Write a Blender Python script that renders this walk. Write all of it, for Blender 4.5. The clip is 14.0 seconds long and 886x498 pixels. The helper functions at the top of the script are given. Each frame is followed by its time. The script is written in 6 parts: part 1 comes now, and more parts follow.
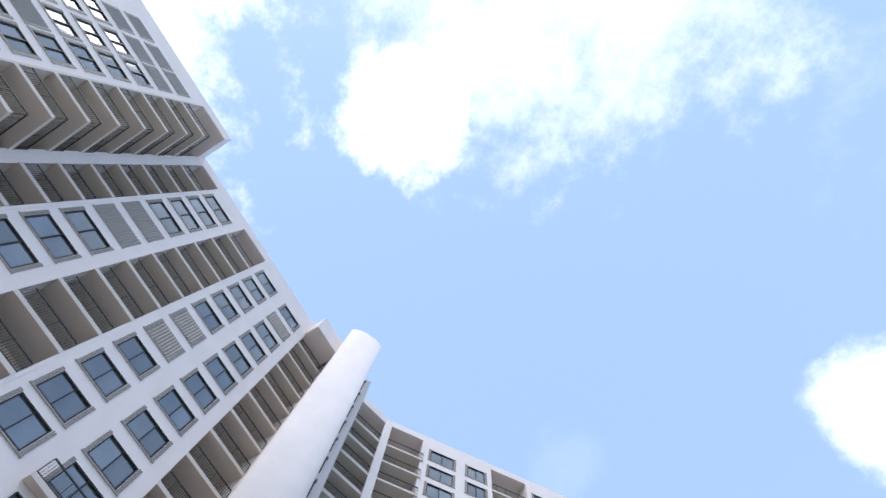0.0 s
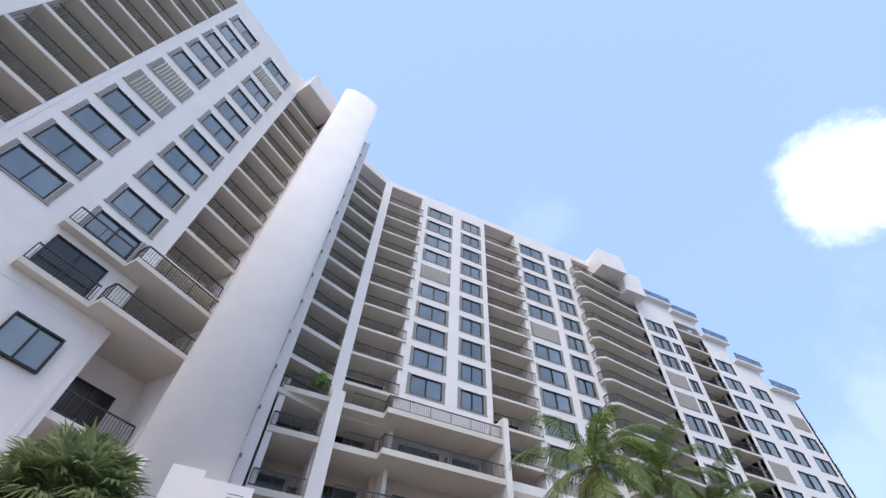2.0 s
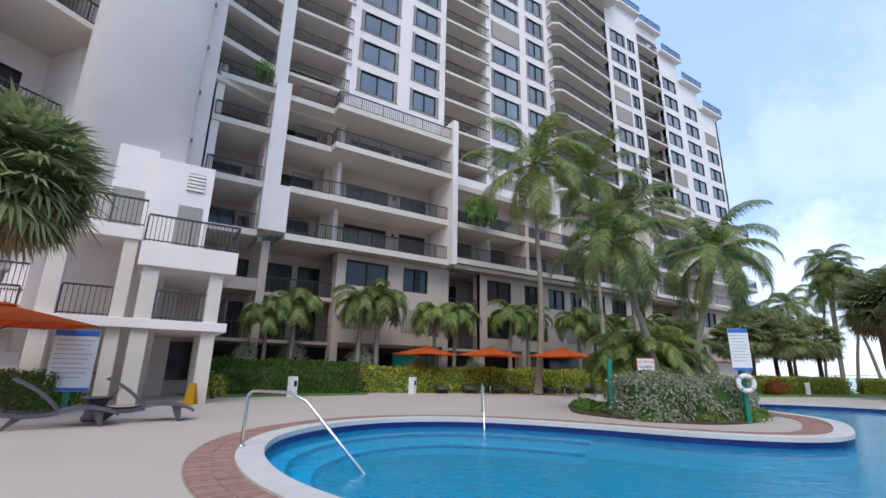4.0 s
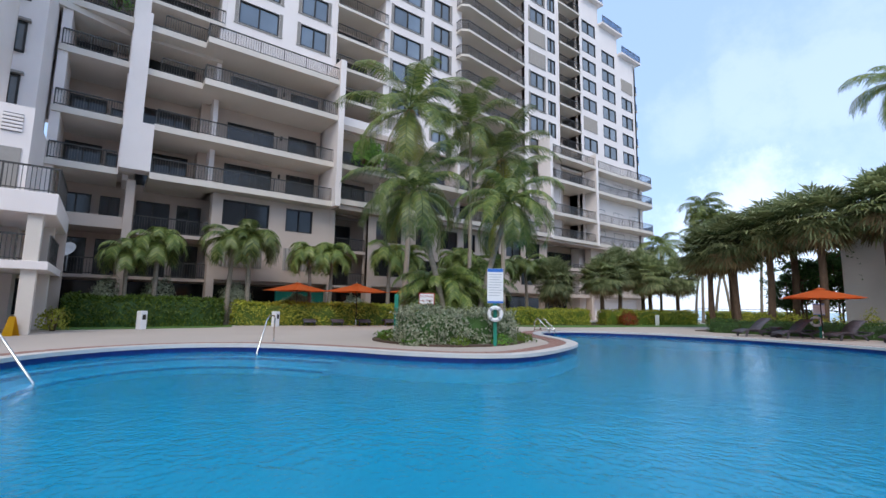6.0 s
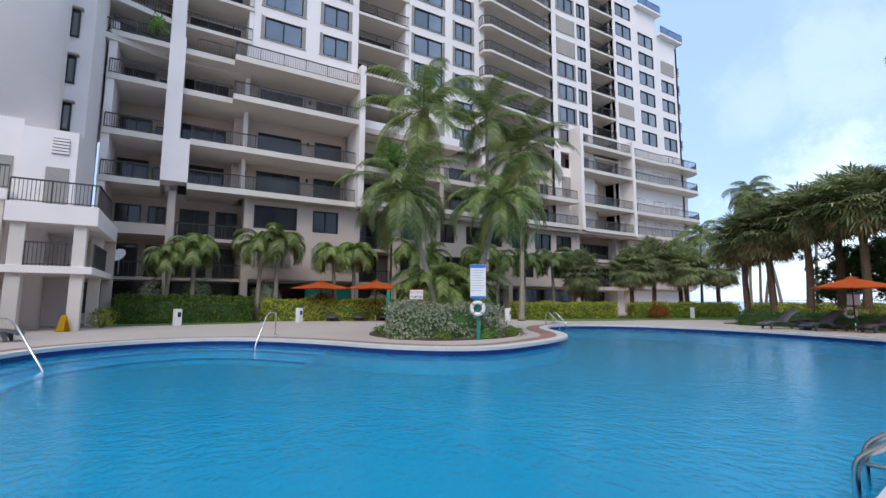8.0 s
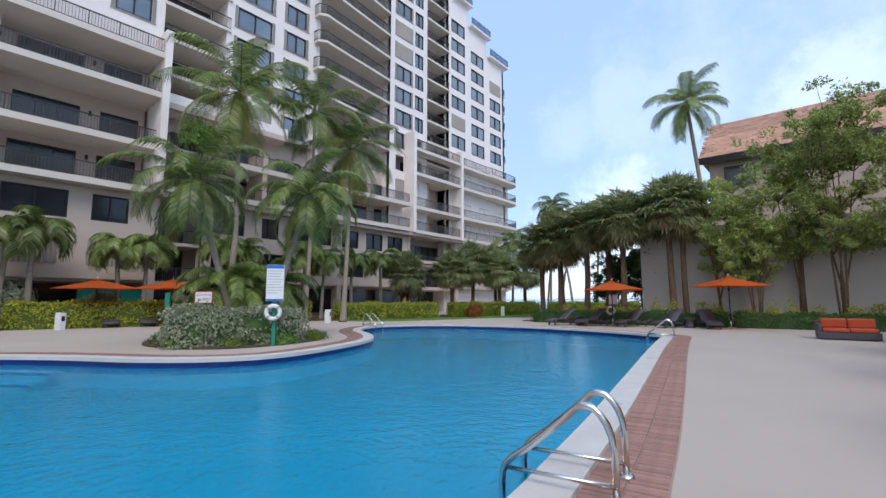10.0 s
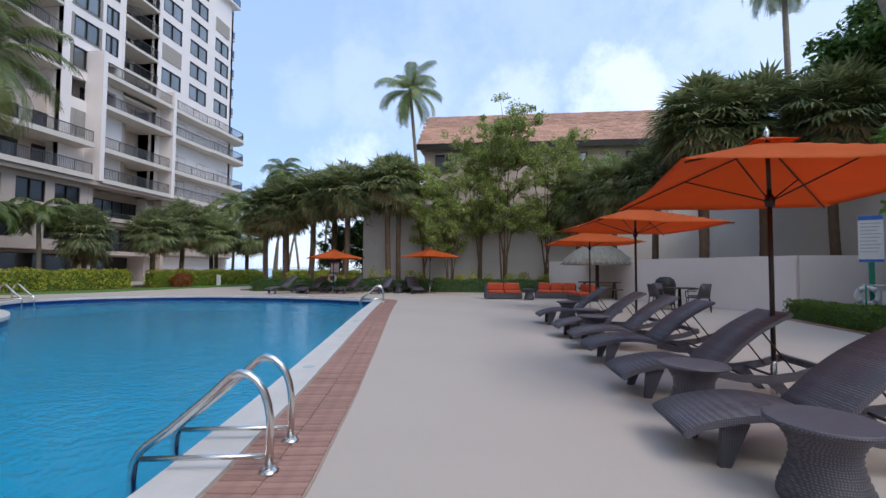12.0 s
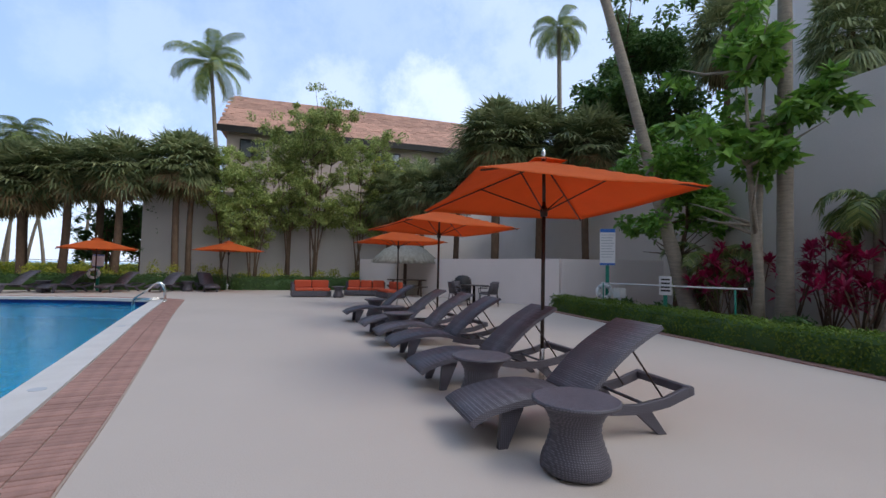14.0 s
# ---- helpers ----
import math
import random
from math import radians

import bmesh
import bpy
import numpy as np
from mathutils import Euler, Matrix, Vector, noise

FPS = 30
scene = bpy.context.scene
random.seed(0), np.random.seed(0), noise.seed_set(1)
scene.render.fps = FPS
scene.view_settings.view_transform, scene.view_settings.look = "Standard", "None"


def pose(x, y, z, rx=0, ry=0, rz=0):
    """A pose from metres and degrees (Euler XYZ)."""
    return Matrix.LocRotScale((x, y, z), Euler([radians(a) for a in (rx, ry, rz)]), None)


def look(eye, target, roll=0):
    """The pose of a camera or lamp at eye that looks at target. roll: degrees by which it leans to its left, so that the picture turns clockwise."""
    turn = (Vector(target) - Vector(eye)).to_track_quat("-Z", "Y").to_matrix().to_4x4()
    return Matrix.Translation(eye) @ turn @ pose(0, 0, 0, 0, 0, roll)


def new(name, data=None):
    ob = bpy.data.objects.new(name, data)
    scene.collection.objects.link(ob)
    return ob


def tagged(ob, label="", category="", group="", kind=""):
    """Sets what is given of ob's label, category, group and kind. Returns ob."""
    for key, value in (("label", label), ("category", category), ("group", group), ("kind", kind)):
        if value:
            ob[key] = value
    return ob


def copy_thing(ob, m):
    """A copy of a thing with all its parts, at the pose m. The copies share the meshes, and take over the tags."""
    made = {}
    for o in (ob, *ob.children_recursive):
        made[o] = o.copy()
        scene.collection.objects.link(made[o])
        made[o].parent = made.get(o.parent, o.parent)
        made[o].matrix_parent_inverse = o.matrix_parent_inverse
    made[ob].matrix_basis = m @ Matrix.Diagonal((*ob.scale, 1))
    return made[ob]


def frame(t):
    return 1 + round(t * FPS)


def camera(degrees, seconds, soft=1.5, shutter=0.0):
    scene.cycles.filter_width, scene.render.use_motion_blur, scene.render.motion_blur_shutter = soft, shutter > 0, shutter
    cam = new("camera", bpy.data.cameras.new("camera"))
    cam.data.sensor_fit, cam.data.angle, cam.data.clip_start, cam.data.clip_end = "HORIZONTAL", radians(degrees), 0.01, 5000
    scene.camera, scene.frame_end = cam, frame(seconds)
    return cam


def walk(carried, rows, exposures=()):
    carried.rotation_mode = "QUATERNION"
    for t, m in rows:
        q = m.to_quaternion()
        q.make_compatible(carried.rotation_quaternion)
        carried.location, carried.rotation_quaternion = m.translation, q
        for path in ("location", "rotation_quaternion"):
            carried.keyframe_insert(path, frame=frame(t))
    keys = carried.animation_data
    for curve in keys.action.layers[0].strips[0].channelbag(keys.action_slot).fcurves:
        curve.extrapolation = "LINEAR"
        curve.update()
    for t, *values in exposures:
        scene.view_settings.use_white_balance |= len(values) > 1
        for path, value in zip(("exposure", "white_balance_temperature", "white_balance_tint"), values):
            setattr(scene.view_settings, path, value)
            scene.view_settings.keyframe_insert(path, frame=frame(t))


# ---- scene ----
cam = camera(89.5, 14.0)
PATH = [
    (0, (-4.026, -5.262, 0.952), (-4.398, -5.232, 2.917), 19.2),
    (0.5, (-4.323, -5.5, 1.026), (-4.914, -5.359, 2.931), 10.5),
    (1, (-4.585, -5.673, 1.124), (-5.386, -5.423, 2.94), 7.1),
    (1.5, (-4.832, -5.777, 1.207), (-5.829, -5.423, 2.904), 5.4),
    (2, (-5.104, -5.907, 1.24), (-6.279, -5.441, 2.79), 3.9),
    (2.5, (-5.403, -6.009, 1.313), (-6.742, -5.423, 2.677), 3.1),
    (3, (-5.651, -6.058, 1.294), (-7.132, -5.347, 2.434), 2.4),
    (3.5, (-5.868, -6.111, 1.136), (-7.457, -5.269, 2.012), 1.5),
    (4, (-6.002, -6.134, 1.113), (-7.644, -5.116, 1.63), 1.2),
    (4.2, (-5.968, -5.966, 1.127), (-7.599, -4.873, 1.508), 0.8),
    (4.5, (-5.427, -5.536, 1.127), (-7.051, -4.428, 1.489), 0.8),
    (4.9, (-4.627, -4.9, 1.127), (-6.24, -3.77, 1.461), 0.9),
    (5.3, (-3.762, -4.212, 1.127), (-5.364, -3.058, 1.431), 0.9),
    (5.7, (-2.897, -3.524, 1.127), (-4.487, -2.347, 1.401), 0.9),
    (6.0, (-2.248, -3.008, 1.127), (-3.83, -1.813, 1.378), 1.0),
    (6.3, (-1.642, -2.527, 1.127), (-3.216, -1.315, 1.357), 1.0),
    (6.5, (-1.342, -2.224, 1.152), (-2.979, -1.097, 1.38), 0.8),
    (7, (-1.175, -1.879, 1.142), (-2.893, -0.882, 1.373), 0.5),
    (7.2, (-1.054, -1.805, 1.114), (-2.79, -0.84, 1.349), 0.7),
    (9.3, (-0.272, -0.863, 1.286), (-1.819, 0.386, 1.509), -0.1),
    (9.5, (-0.224, -0.648, 1.254), (-1.714, 0.666, 1.485), 0.1),
    (10, (-0.141, -0.466, 1.282), (-1.421, 1.055, 1.504), -0.0),
    (10.5, (-0.108, -0.204, 1.225), (-1.142, 1.492, 1.449), 0.1),
    (11, (-0.089, -0.012, 1.176), (-0.857, 1.822, 1.391), -0.0),
    (11.5, (-0.011, 0.0, 1.182), (-0.517, 1.928, 1.347), 0.7),
    (12, (0.099, -0.038, 1.202), (-0.134, 1.946, 1.293), 0.4),
    (12.5, (0.131, 0.019, 1.204), (0.194, 2.017, 1.269), 0.7),
    (13, (0.147, 0.059, 1.206), (0.476, 2.03, 1.275), 0.9),
    (13.5, (0.163, 0.091, 1.207), (0.667, 2.025, 1.285), 1.1),
    (14, (0.182, 0.121, 1.207), (0.766, 2.032, 1.298), 1.3),
]
EXPOSURES = [(0, 0.16), (4.2, 0.22), (7.2, 0.22), (9.5, 0.18), (12.0, 0.06), (14.0, 0.0)]
walk(cam, [(t, look(eye, target, roll)) for t, eye, target, roll in PATH], EXPOSURES)

# ---- world and light ----
SUN_ELEV, SUN_ROT = 50.0, 127.0
world = bpy.data.worlds.new("sky")
scene.world = world
world.use_nodes = True
wn, wl = world.node_tree.nodes, world.node_tree.links
wn.clear()
w_out = wn.new("ShaderNodeOutputWorld")
w_bg = wn.new("ShaderNodeBackground")
w_sky = wn.new("ShaderNodeTexSky")
w_sky.sky_type, w_sky.sun_disc = "NISHITA", False
w_sky.sun_elevation, w_sky.sun_rotation = radians(SUN_ELEV), radians(SUN_ROT)
w_sky.air_density, w_sky.dust_density, w_sky.ozone_density = 1.0, 0.6, 1.5
w_bg.inputs["Strength"].default_value = 0.15
w_co = wn.new("ShaderNodeTexCoord")
w_n1 = wn.new("ShaderNodeTexNoise")
w_n1.inputs["Scale"].default_value, w_n1.inputs["Detail"].default_value, w_n1.inputs["Roughness"].default_value = 6.0, 12.0, 0.66
wl.new(w_co.outputs["Generated"], w_n1.inputs["Vector"])


def cloud_mask(direction, inner, outer):
    """Soft-edged cloud round a direction of the sky, its edge broken up by noise."""
    d = Vector(direction).normalized()
    rough = 3.4 * (1 - math.cos(radians(outer)))
    dot = wn.new("ShaderNodeVectorMath")
    dot.operation = "DOT_PRODUCT"
    nrm = wn.new("ShaderNodeVectorMath")
    nrm.operation = "NORMALIZE"
    wl.new(w_co.outputs["Generated"], nrm.inputs[0])
    wl.new(nrm.outputs["Vector"], dot.inputs[0])
    dot.inputs[1].default_value = d
    add = wn.new("ShaderNodeMath")
    add.operation = "MULTIPLY_ADD"
    wl.new(w_n1.outputs["Fac"], add.inputs[0])
    add.inputs[1].default_value = rough
    wl.new(dot.outputs["Value"], add.inputs[2])
    ramp = wn.new("ShaderNodeMapRange")
    ramp.interpolation_type = "SMOOTHSTEP"
    wl.new(add.outputs["Value"], ramp.inputs["Value"])
    ramp.inputs["From Min"].default_value = math.cos(radians(outer)) + rough * 0.46
    ramp.inputs["From Max"].default_value = math.cos(radians(inner)) + rough * 0.52
    return ramp.outputs["Result"]


def mix_max(a, b):
    m = wn.new("ShaderNodeMath")
    m.operation = "MAXIMUM"
    wl.new(a, m.inputs[0])
    wl.new(b, m.inputs[1])
    return m.outputs["Value"]


CLOUDS = [((0.06, -0.17, 0.98), 3, 9, 0.72), ((0.42, 0.0, 0.9), 6, 26, 0.34), ((-0.02, -0.68, 0.74), 4, 12, 0.7), ((-0.075, 0.737, 0.668), 1.6, 6.0, 0.5),
          ((0.215, 0.905, 0.345), 2, 7, 0.30), ((0.48, 0.79, 0.40), 4, 14, 0.16), ((0.05, 0.93, 0.32), 2, 9, 0.2), ((-0.16, 0.91, 0.36), 1.5, 6, 0.10), ((-0.27, 0.89, 0.37), 1.5, 5.5, 0.10),
          ((-0.38, 0.85, 0.36), 1, 5, 0.08), ((-0.438, 0.402, 0.804), 1, 5, 0.05), ((-0.28, 0.94, 0.02), 5, 16, 0.25), ((0.15, 0.97, 0.22), 6, 30, 0.08), ((0.55, 0.7, 0.45), 8, 26, 0.12), ((0.1, -0.8, 0.4), 15, 40, 0.6)]
mask = None
for *c, weight in CLOUDS:
    k = cloud_mask(*c)
    thin = wn.new("ShaderNodeMath")
    thin.operation = "MULTIPLY"
    wl.new(k, thin.inputs[0])
    thin.inputs[1].default_value = weight
    mask = thin.outputs["Value"] if mask is None else mix_max(mask, thin.outputs["Value"])
w_mix = wn.new("ShaderNodeMix")
w_mix.data_type = "RGBA"
wl.new(mask, w_mix.inputs["Factor"])
w_sc = wn.new("ShaderNodeMix")
w_sc.data_type, w_sc.inputs["Factor"].default_value = "RGBA", 0.65
wl.new(w_sky.outputs["Color"], w_sc.inputs["A"])
w_sc.inputs["B"].default_value = (3.7, 5.35, 8.6, 1)
wl.new(w_sc.outputs["Result"], w_mix.inputs["A"])
w_mix.inputs["B"].default_value = (12.5, 12.7, 13.0, 1)
wl.new(w_mix.outputs["Result"], w_bg.inputs["Color"])
wl.new(w_bg.outputs["Background"], w_out.inputs["Surface"])

sun_data = bpy.data.lights.new("sun", "SUN")
sun_data.energy, sun_data.angle, sun_data.color = 1.4, radians(32), (1.0, 0.94, 0.87)
sun = new("sun", sun_data)
# the sky's sun_rotation turns clockwise from +Y
sun_dir = Vector((math.sin(radians(SUN_ROT)) * math.cos(radians(SUN_ELEV)), math.cos(radians(SUN_ROT)) * math.cos(radians(SUN_ELEV)), math.sin(radians(SUN_ELEV))))
sun.matrix_world = look(sun_dir * 100, (0, 0, 0))


# ---- materials ----
def material(name, color, rough=0.7, metal=0.0, scale=6.0, vary=0.12, bump=0.15, fine=60.0, spread=0.0, coat=0.0, alpha=1.0, trans=0.0, stretch=None, tint=None):
    """Principled surface with two scales of variation, fine relief and, with spread, a difference from piece to piece."""
    m = bpy.data.materials.new(name)
    m.use_nodes = True
    nt, nl = m.node_tree.nodes, m.node_tree.links
    p = nt["Principled BSDF"]
    p.inputs["Roughness"].default_value, p.inputs["Metallic"].default_value = rough, metal
    p.inputs["Coat Weight"].default_value = coat
    p.inputs["Alpha"].default_value = alpha
    p.inputs["Transmission Weight"].default_value = trans
    co = nt.new("ShaderNodeTexCoord")
    src = co.outputs["Object"]
    if stretch:
        mp = nt.new("ShaderNodeMapping")
        mp.inputs["Scale"].default_value = stretch
        nl.new(src, mp.inputs["Vector"])
        src = mp.outputs["Vector"]
    n1, n2 = nt.new("ShaderNodeTexNoise"), nt.new("ShaderNodeTexNoise")
    n1.inputs["Scale"].default_value, n1.inputs["Detail"].default_value = scale, 6
    n2.inputs["Scale"].default_value, n2.inputs["Detail"].default_value = fine, 4
    nl.new(src, n1.inputs["Vector"])
    nl.new(src, n2.inputs["Vector"])
    a = nt.new("ShaderNodeMath")
    a.operation = "MULTIPLY_ADD"
    nl.new(n2.outputs["Fac"], a.inputs[0])
    a.inputs[1].default_value = 0.4
    nl.new(n1.outputs["Fac"], a.inputs[2])
    mr = nt.new("ShaderNodeMapRange")
    nl.new(a.outputs["Value"], mr.inputs["Value"])
    mr.inputs["From Min"].default_value, mr.inputs["From Max"].default_value = 0.4, 1.0
    mr.inputs["To Min"].default_value, mr.inputs["To Max"].default_value = 1 - vary, 1 + vary
    val = mr.outputs["Result"]
    if spread:
        geo, oi = nt.new("ShaderNodeNewGeometry"), nt.new("ShaderNodeObjectInfo")
        s = nt.new("ShaderNodeMath")
        s.operation = "ADD"
        nl.new(geo.outputs["Random Per Island"], s.inputs[0])
        nl.new(oi.outputs["Random"], s.inputs[1])
        m2 = nt.new("ShaderNodeMapRange")
        nl.new(s.outputs["Value"], m2.inputs["Value"])
        m2.inputs["From Max"].default_value = 2.0
        m2.inputs["To Min"].default_value, m2.inputs["To Max"].default_value = 1 - spread, 1 + spread
        mu = nt.new("ShaderNodeMath")
        mu.operation = "MULTIPLY"
        nl.new(val, mu.inputs[0])
        nl.new(m2.outputs["Result"], mu.inputs[1])
        val = mu.outputs["Value"]
    if tint:
        base = nt.new("ShaderNodeMix")
        base.data_type = "RGBA"
        base.inputs["A"].default_value, base.inputs["B"].default_value = (*color, 1), (*tint, 1)
        geo2 = nt.new("ShaderNodeNewGeometry")
        nl.new(geo2.outputs["Random Per Island"], base.inputs["Factor"])
        col = base.outputs["Result"]
    else:
        rgb = nt.new("ShaderNodeRGB")
        rgb.outputs[0].default_value = (*color, 1)
        col = rgb.outputs[0]
    vm = nt.new("ShaderNodeVectorMath")
    vm.operation = "SCALE"
    nl.new(col, vm.inputs[0])
    nl.new(val, vm.inputs["Scale"])
    nl.new(vm.outputs["Vector"], p.inputs["Base Color"])
    if bump:
        b = nt.new("ShaderNodeBump")
        b.inputs["Strength"].default_value, b.inputs["Distance"].default_value = bump, 0.01
        nl.new(n2.outputs["Fac"], b.inputs["Height"])
        nl.new(b.outputs["Normal"], p.inputs["Normal"])
    return m


STUCCO = material("white_stucco", (0.855, 0.775, 0.735), 0.85, scale=0.7, vary=0.05, bump=0.25, fine=40)
# cream darkened and warmed: the shade of recesses is put into this colour
CREAM_SHADED = material("shaded_cream_render", (0.57, 0.465, 0.395), 0.85, scale=0.6, vary=0.07, bump=0.2, fine=40)
# terrace cream; on tower slabs and pavilion columns it paints bounce and shade
CREAM = material("cream_and_shade_stucco", (0.69, 0.62, 0.545), 0.85, scale=0.6, vary=0.06, bump=0.2, fine=40)
GLASS = material("window_glass", (0.19, 0.21, 0.225), 0.05, 0.55, scale=0.4, vary=0.3, bump=0.0, coat=0.3, spread=0.45)
DOORGLASS = material("balcony_door_glass", (0.02, 0.022, 0.025), 0.08, scale=0.5, vary=0.4, bump=0.0, spread=0.5)
FRAME = material("bronze_frame", (0.03, 0.027, 0.025), 0.45, 0.4, vary=0.1, bump=0.05)
SHUTTER = material("grey_shutter", (0.33, 0.30, 0.27), 0.6, 0.1, vary=0.1, bump=0.1)
RAIL = material("dark_rail", (0.06, 0.055, 0.05), 0.5, 0.3, vary=0.1, bump=0.05)
BLUEGLASS = material("blue_glass_rail", (0.12, 0.25, 0.5), 0.1, vary=0.1, bump=0.0, alpha=0.6)
CLEARGLASS = material("smoked_glass_rail", (0.10, 0.10, 0.10), 0.12, vary=0.1, bump=0.0, alpha=0.16)
GROUND = material("sandy_ground", (0.34, 0.31, 0.26), 0.95, scale=0.5, vary=0.2, bump=0.3)
SEA = material("sea_water", (0.25, 0.42, 0.5), 0.25, scale=0.05, vary=0.1, bump=0.2, fine=1.0)
DECK = material("sand_textured_deck", (0.49, 0.42, 0.365), 0.82, scale=0.35, vary=0.07, bump=0.3, fine=90)
COPING = material("white_coping", (0.60, 0.57, 0.54), 0.7, scale=2.5, vary=0.10, bump=0.3, fine=70)
BRICK = material("red_brick", (0.33, 0.185, 0.15), 0.85, scale=9, vary=0.22, bump=0.4, fine=80, spread=0.3)
MORTAR = material("brick_mortar", (0.36, 0.28, 0.23), 0.9, scale=9, vary=0.15, bump=0.4)
NAVY = material("navy_pool_tile", (0.012, 0.03, 0.16), 0.25, scale=8, vary=0.3, bump=0.1)
BASIN = material("pool_plaster", (0.36, 0.82, 0.96), 0.8, scale=1.5, vary=0.08, bump=0.1)
STEEL = material("polished_steel", (0.72, 0.71, 0.68), 0.22, 1.0, vary=0.06, bump=0.03)
ORANGE = material("orange_canvas", (0.72, 0.155, 0.025), 0.85, scale=4, vary=0.07, bump=0.15, fine=250)
POLE = material("bronze_pole", (0.05, 0.035, 0.028), 0.4, 0.6, vary=0.1, bump=0.03)
GRASS = material("lawn_grass", (0.075, 0.16, 0.025), 0.9, scale=3, vary=0.3, bump=0.5, spread=0.3)
SOIL = material("mulch_soil", (0.09, 0.06, 0.042), 0.95, scale=8, vary=0.35, bump=0.8, fine=40)
WHITE = material("white_paint", (0.8, 0.8, 0.8), 0.5, vary=0.04, bump=0.03)
TEAL = material("teal_paint", (0.01, 0.22, 0.15), 0.5, vary=0.08, bump=0.05)
GREYWALL = material("grey_stucco", (0.68, 0.63, 0.59), 0.9, scale=0.5, vary=0.08, bump=0.3, fine=35)
SHINGLE = material("clay_shingle", (0.42, 0.235, 0.165), 0.9, scale=3, vary=0.15, bump=0.4, spread=0.35)


def water_material():
    m = bpy.data.materials.new("pool_water")
    m.use_nodes = True
    nt, nl = m.node_tree.nodes, m.node_tree.links
    nt.clear()
    out = nt.new("ShaderNodeOutputMaterial")
    body, tr, mix0 = nt.new("ShaderNodeBsdfDiffuse"), nt.new("ShaderNodeBsdfTransparent"), nt.new("ShaderNodeMixShader")
    body.inputs["Color"].default_value = (0.004, 0.50, 0.95, 1)
    tr.inputs["Color"].default_value = (0.30, 0.88, 0.99, 1)
    mix0.inputs["Fac"].default_value = 0.42
    nl.new(body.outputs[0], mix0.inputs[2])
    nl.new(tr.outputs[0], mix0.inputs[1])
    gl, fr, mix1 = nt.new("ShaderNodeBsdfGlossy"), nt.new("ShaderNodeFresnel"), nt.new("ShaderNodeMixShader")
    gl.inputs["Roughness"].default_value = 0.07
    fr.inputs["IOR"].default_value = 1.24
    nl.new(fr.outputs[0], mix1.inputs["Fac"])
    nl.new(mix0.outputs[0], mix1.inputs[1])
    nl.new(gl.outputs[0], mix1.inputs[2])
    co = nt.new("ShaderNodeTexCoord")
    n1, n2 = nt.new("ShaderNodeTexNoise"), nt.new("ShaderNodeTexNoise")
    n1.inputs["Scale"].default_value, n1.inputs["Detail"].default_value, n1.inputs["Distortion"].default_value = 2.6, 4, 0.8
    n2.inputs["Scale"].default_value, n2.inputs["Detail"].default_value = 12.0, 3
    for n in (n1, n2):
        nl.new(co.outputs["Object"], n.inputs["Vector"])
    ad = nt.new("ShaderNodeMath")
    ad.operation = "MULTIPLY_ADD"
    nl.new(n2.outputs["Fac"], ad.inputs[0])
    ad.inputs[1].default_value = 0.5
    nl.new(n1.outputs["Fac"], ad.inputs[2])
    b = nt.new("ShaderNodeBump")
    b.inputs["Strength"].default_value, b.inputs["Distance"].default_value = 0.42, 0.05
    nl.new(ad.outputs["Value"], b.inputs["Height"])
    for n in (gl, fr, body):
        nl.new(b.outputs["Normal"], n.inputs["Normal"])
    nl.new(mix1.outputs[0], out.inputs["Surface"])
    return m


WATER = water_material()


# ---- mesh tools ----
def mesh_of(name, bm, mats):
    me = bpy.data.meshes.new(name)
    bm.normal_update()
    bm.to_mesh(me)
    bm.free()
    for m in (mats if isinstance(mats, (list, tuple)) else [mats]):
        me.materials.append(m)
    return me


def part(name, data, mats, parent=None, label="", at=None):
    """One mesh object, under a thing or a part. data: a bmesh or a mesh."""
    me = data if isinstance(data, bpy.types.Mesh) else mesh_of(name, data, mats)
    ob = new(name, me)
    if parent is not None:
        ob.parent = parent
    if at is not None:
        ob.matrix_basis = at
    if label:
        tagged(ob, label)
    return ob


def thing(name, label, category, at=None, group="", kind=""):
    ob = new(name)
    if at is not None:
        ob.matrix_basis = at
    return tagged(ob, label, category, group, kind)


def box(bm, x0, x1, y0, y1, z0, z1, m=None, bevel=0.0):
    r = bmesh.ops.create_cube(bm, size=1)
    vs = r["verts"]
    for v in vs:
        v.co = Vector(((x0 + x1) / 2 + v.co.x * (x1 - x0), (y0 + y1) / 2 + v.co.y * (y1 - y0), (z0 + z1) / 2 + v.co.z * (z1 - z0)))
    if bevel:
        es = list({e for v in vs for e in v.link_edges})
        out = bmesh.ops.bevel(bm, geom=es, offset=bevel, segments=2, affect="EDGES", profile=0.5)
        vs = list({v for f in out["faces"] for v in f.verts} | {v for v in vs if v.is_valid})
    if m is not None:
        for v in vs:
            v.co = m @ v.co
    return vs


def tube(bm, pts, radii, seg=8, cap=True):
    """A round tube along points, with a radius at each point."""
    if not hasattr(radii, "__len__"):
        radii = [radii] * len(pts)
    pts = [Vector(p) for p in pts]
    rings, side = [], None
    for i, p in enumerate(pts):
        d = (pts[min(i + 1, len(pts) - 1)] - pts[max(i - 1, 0)]).normalized()
        if side is None:
            side = d.orthogonal().normalized()
        side = (side - d * side.dot(d)).normalized()
        up = d.cross(side)
        rings.append([bm.verts.new(p + radii[i] * (math.cos(a) * side + math.sin(a) * up)) for a in (2 * math.pi * k / seg for k in range(seg))])
    for a, b in zip(rings, rings[1:]):
        for k in range(seg):
            f = bm.faces.new((a[k], a[(k + 1) % seg], b[(k + 1) % seg], b[k]))
            f.smooth = True
    if cap:
        bm.faces.new(rings[0][::-1])
        bm.faces.new(rings[-1])


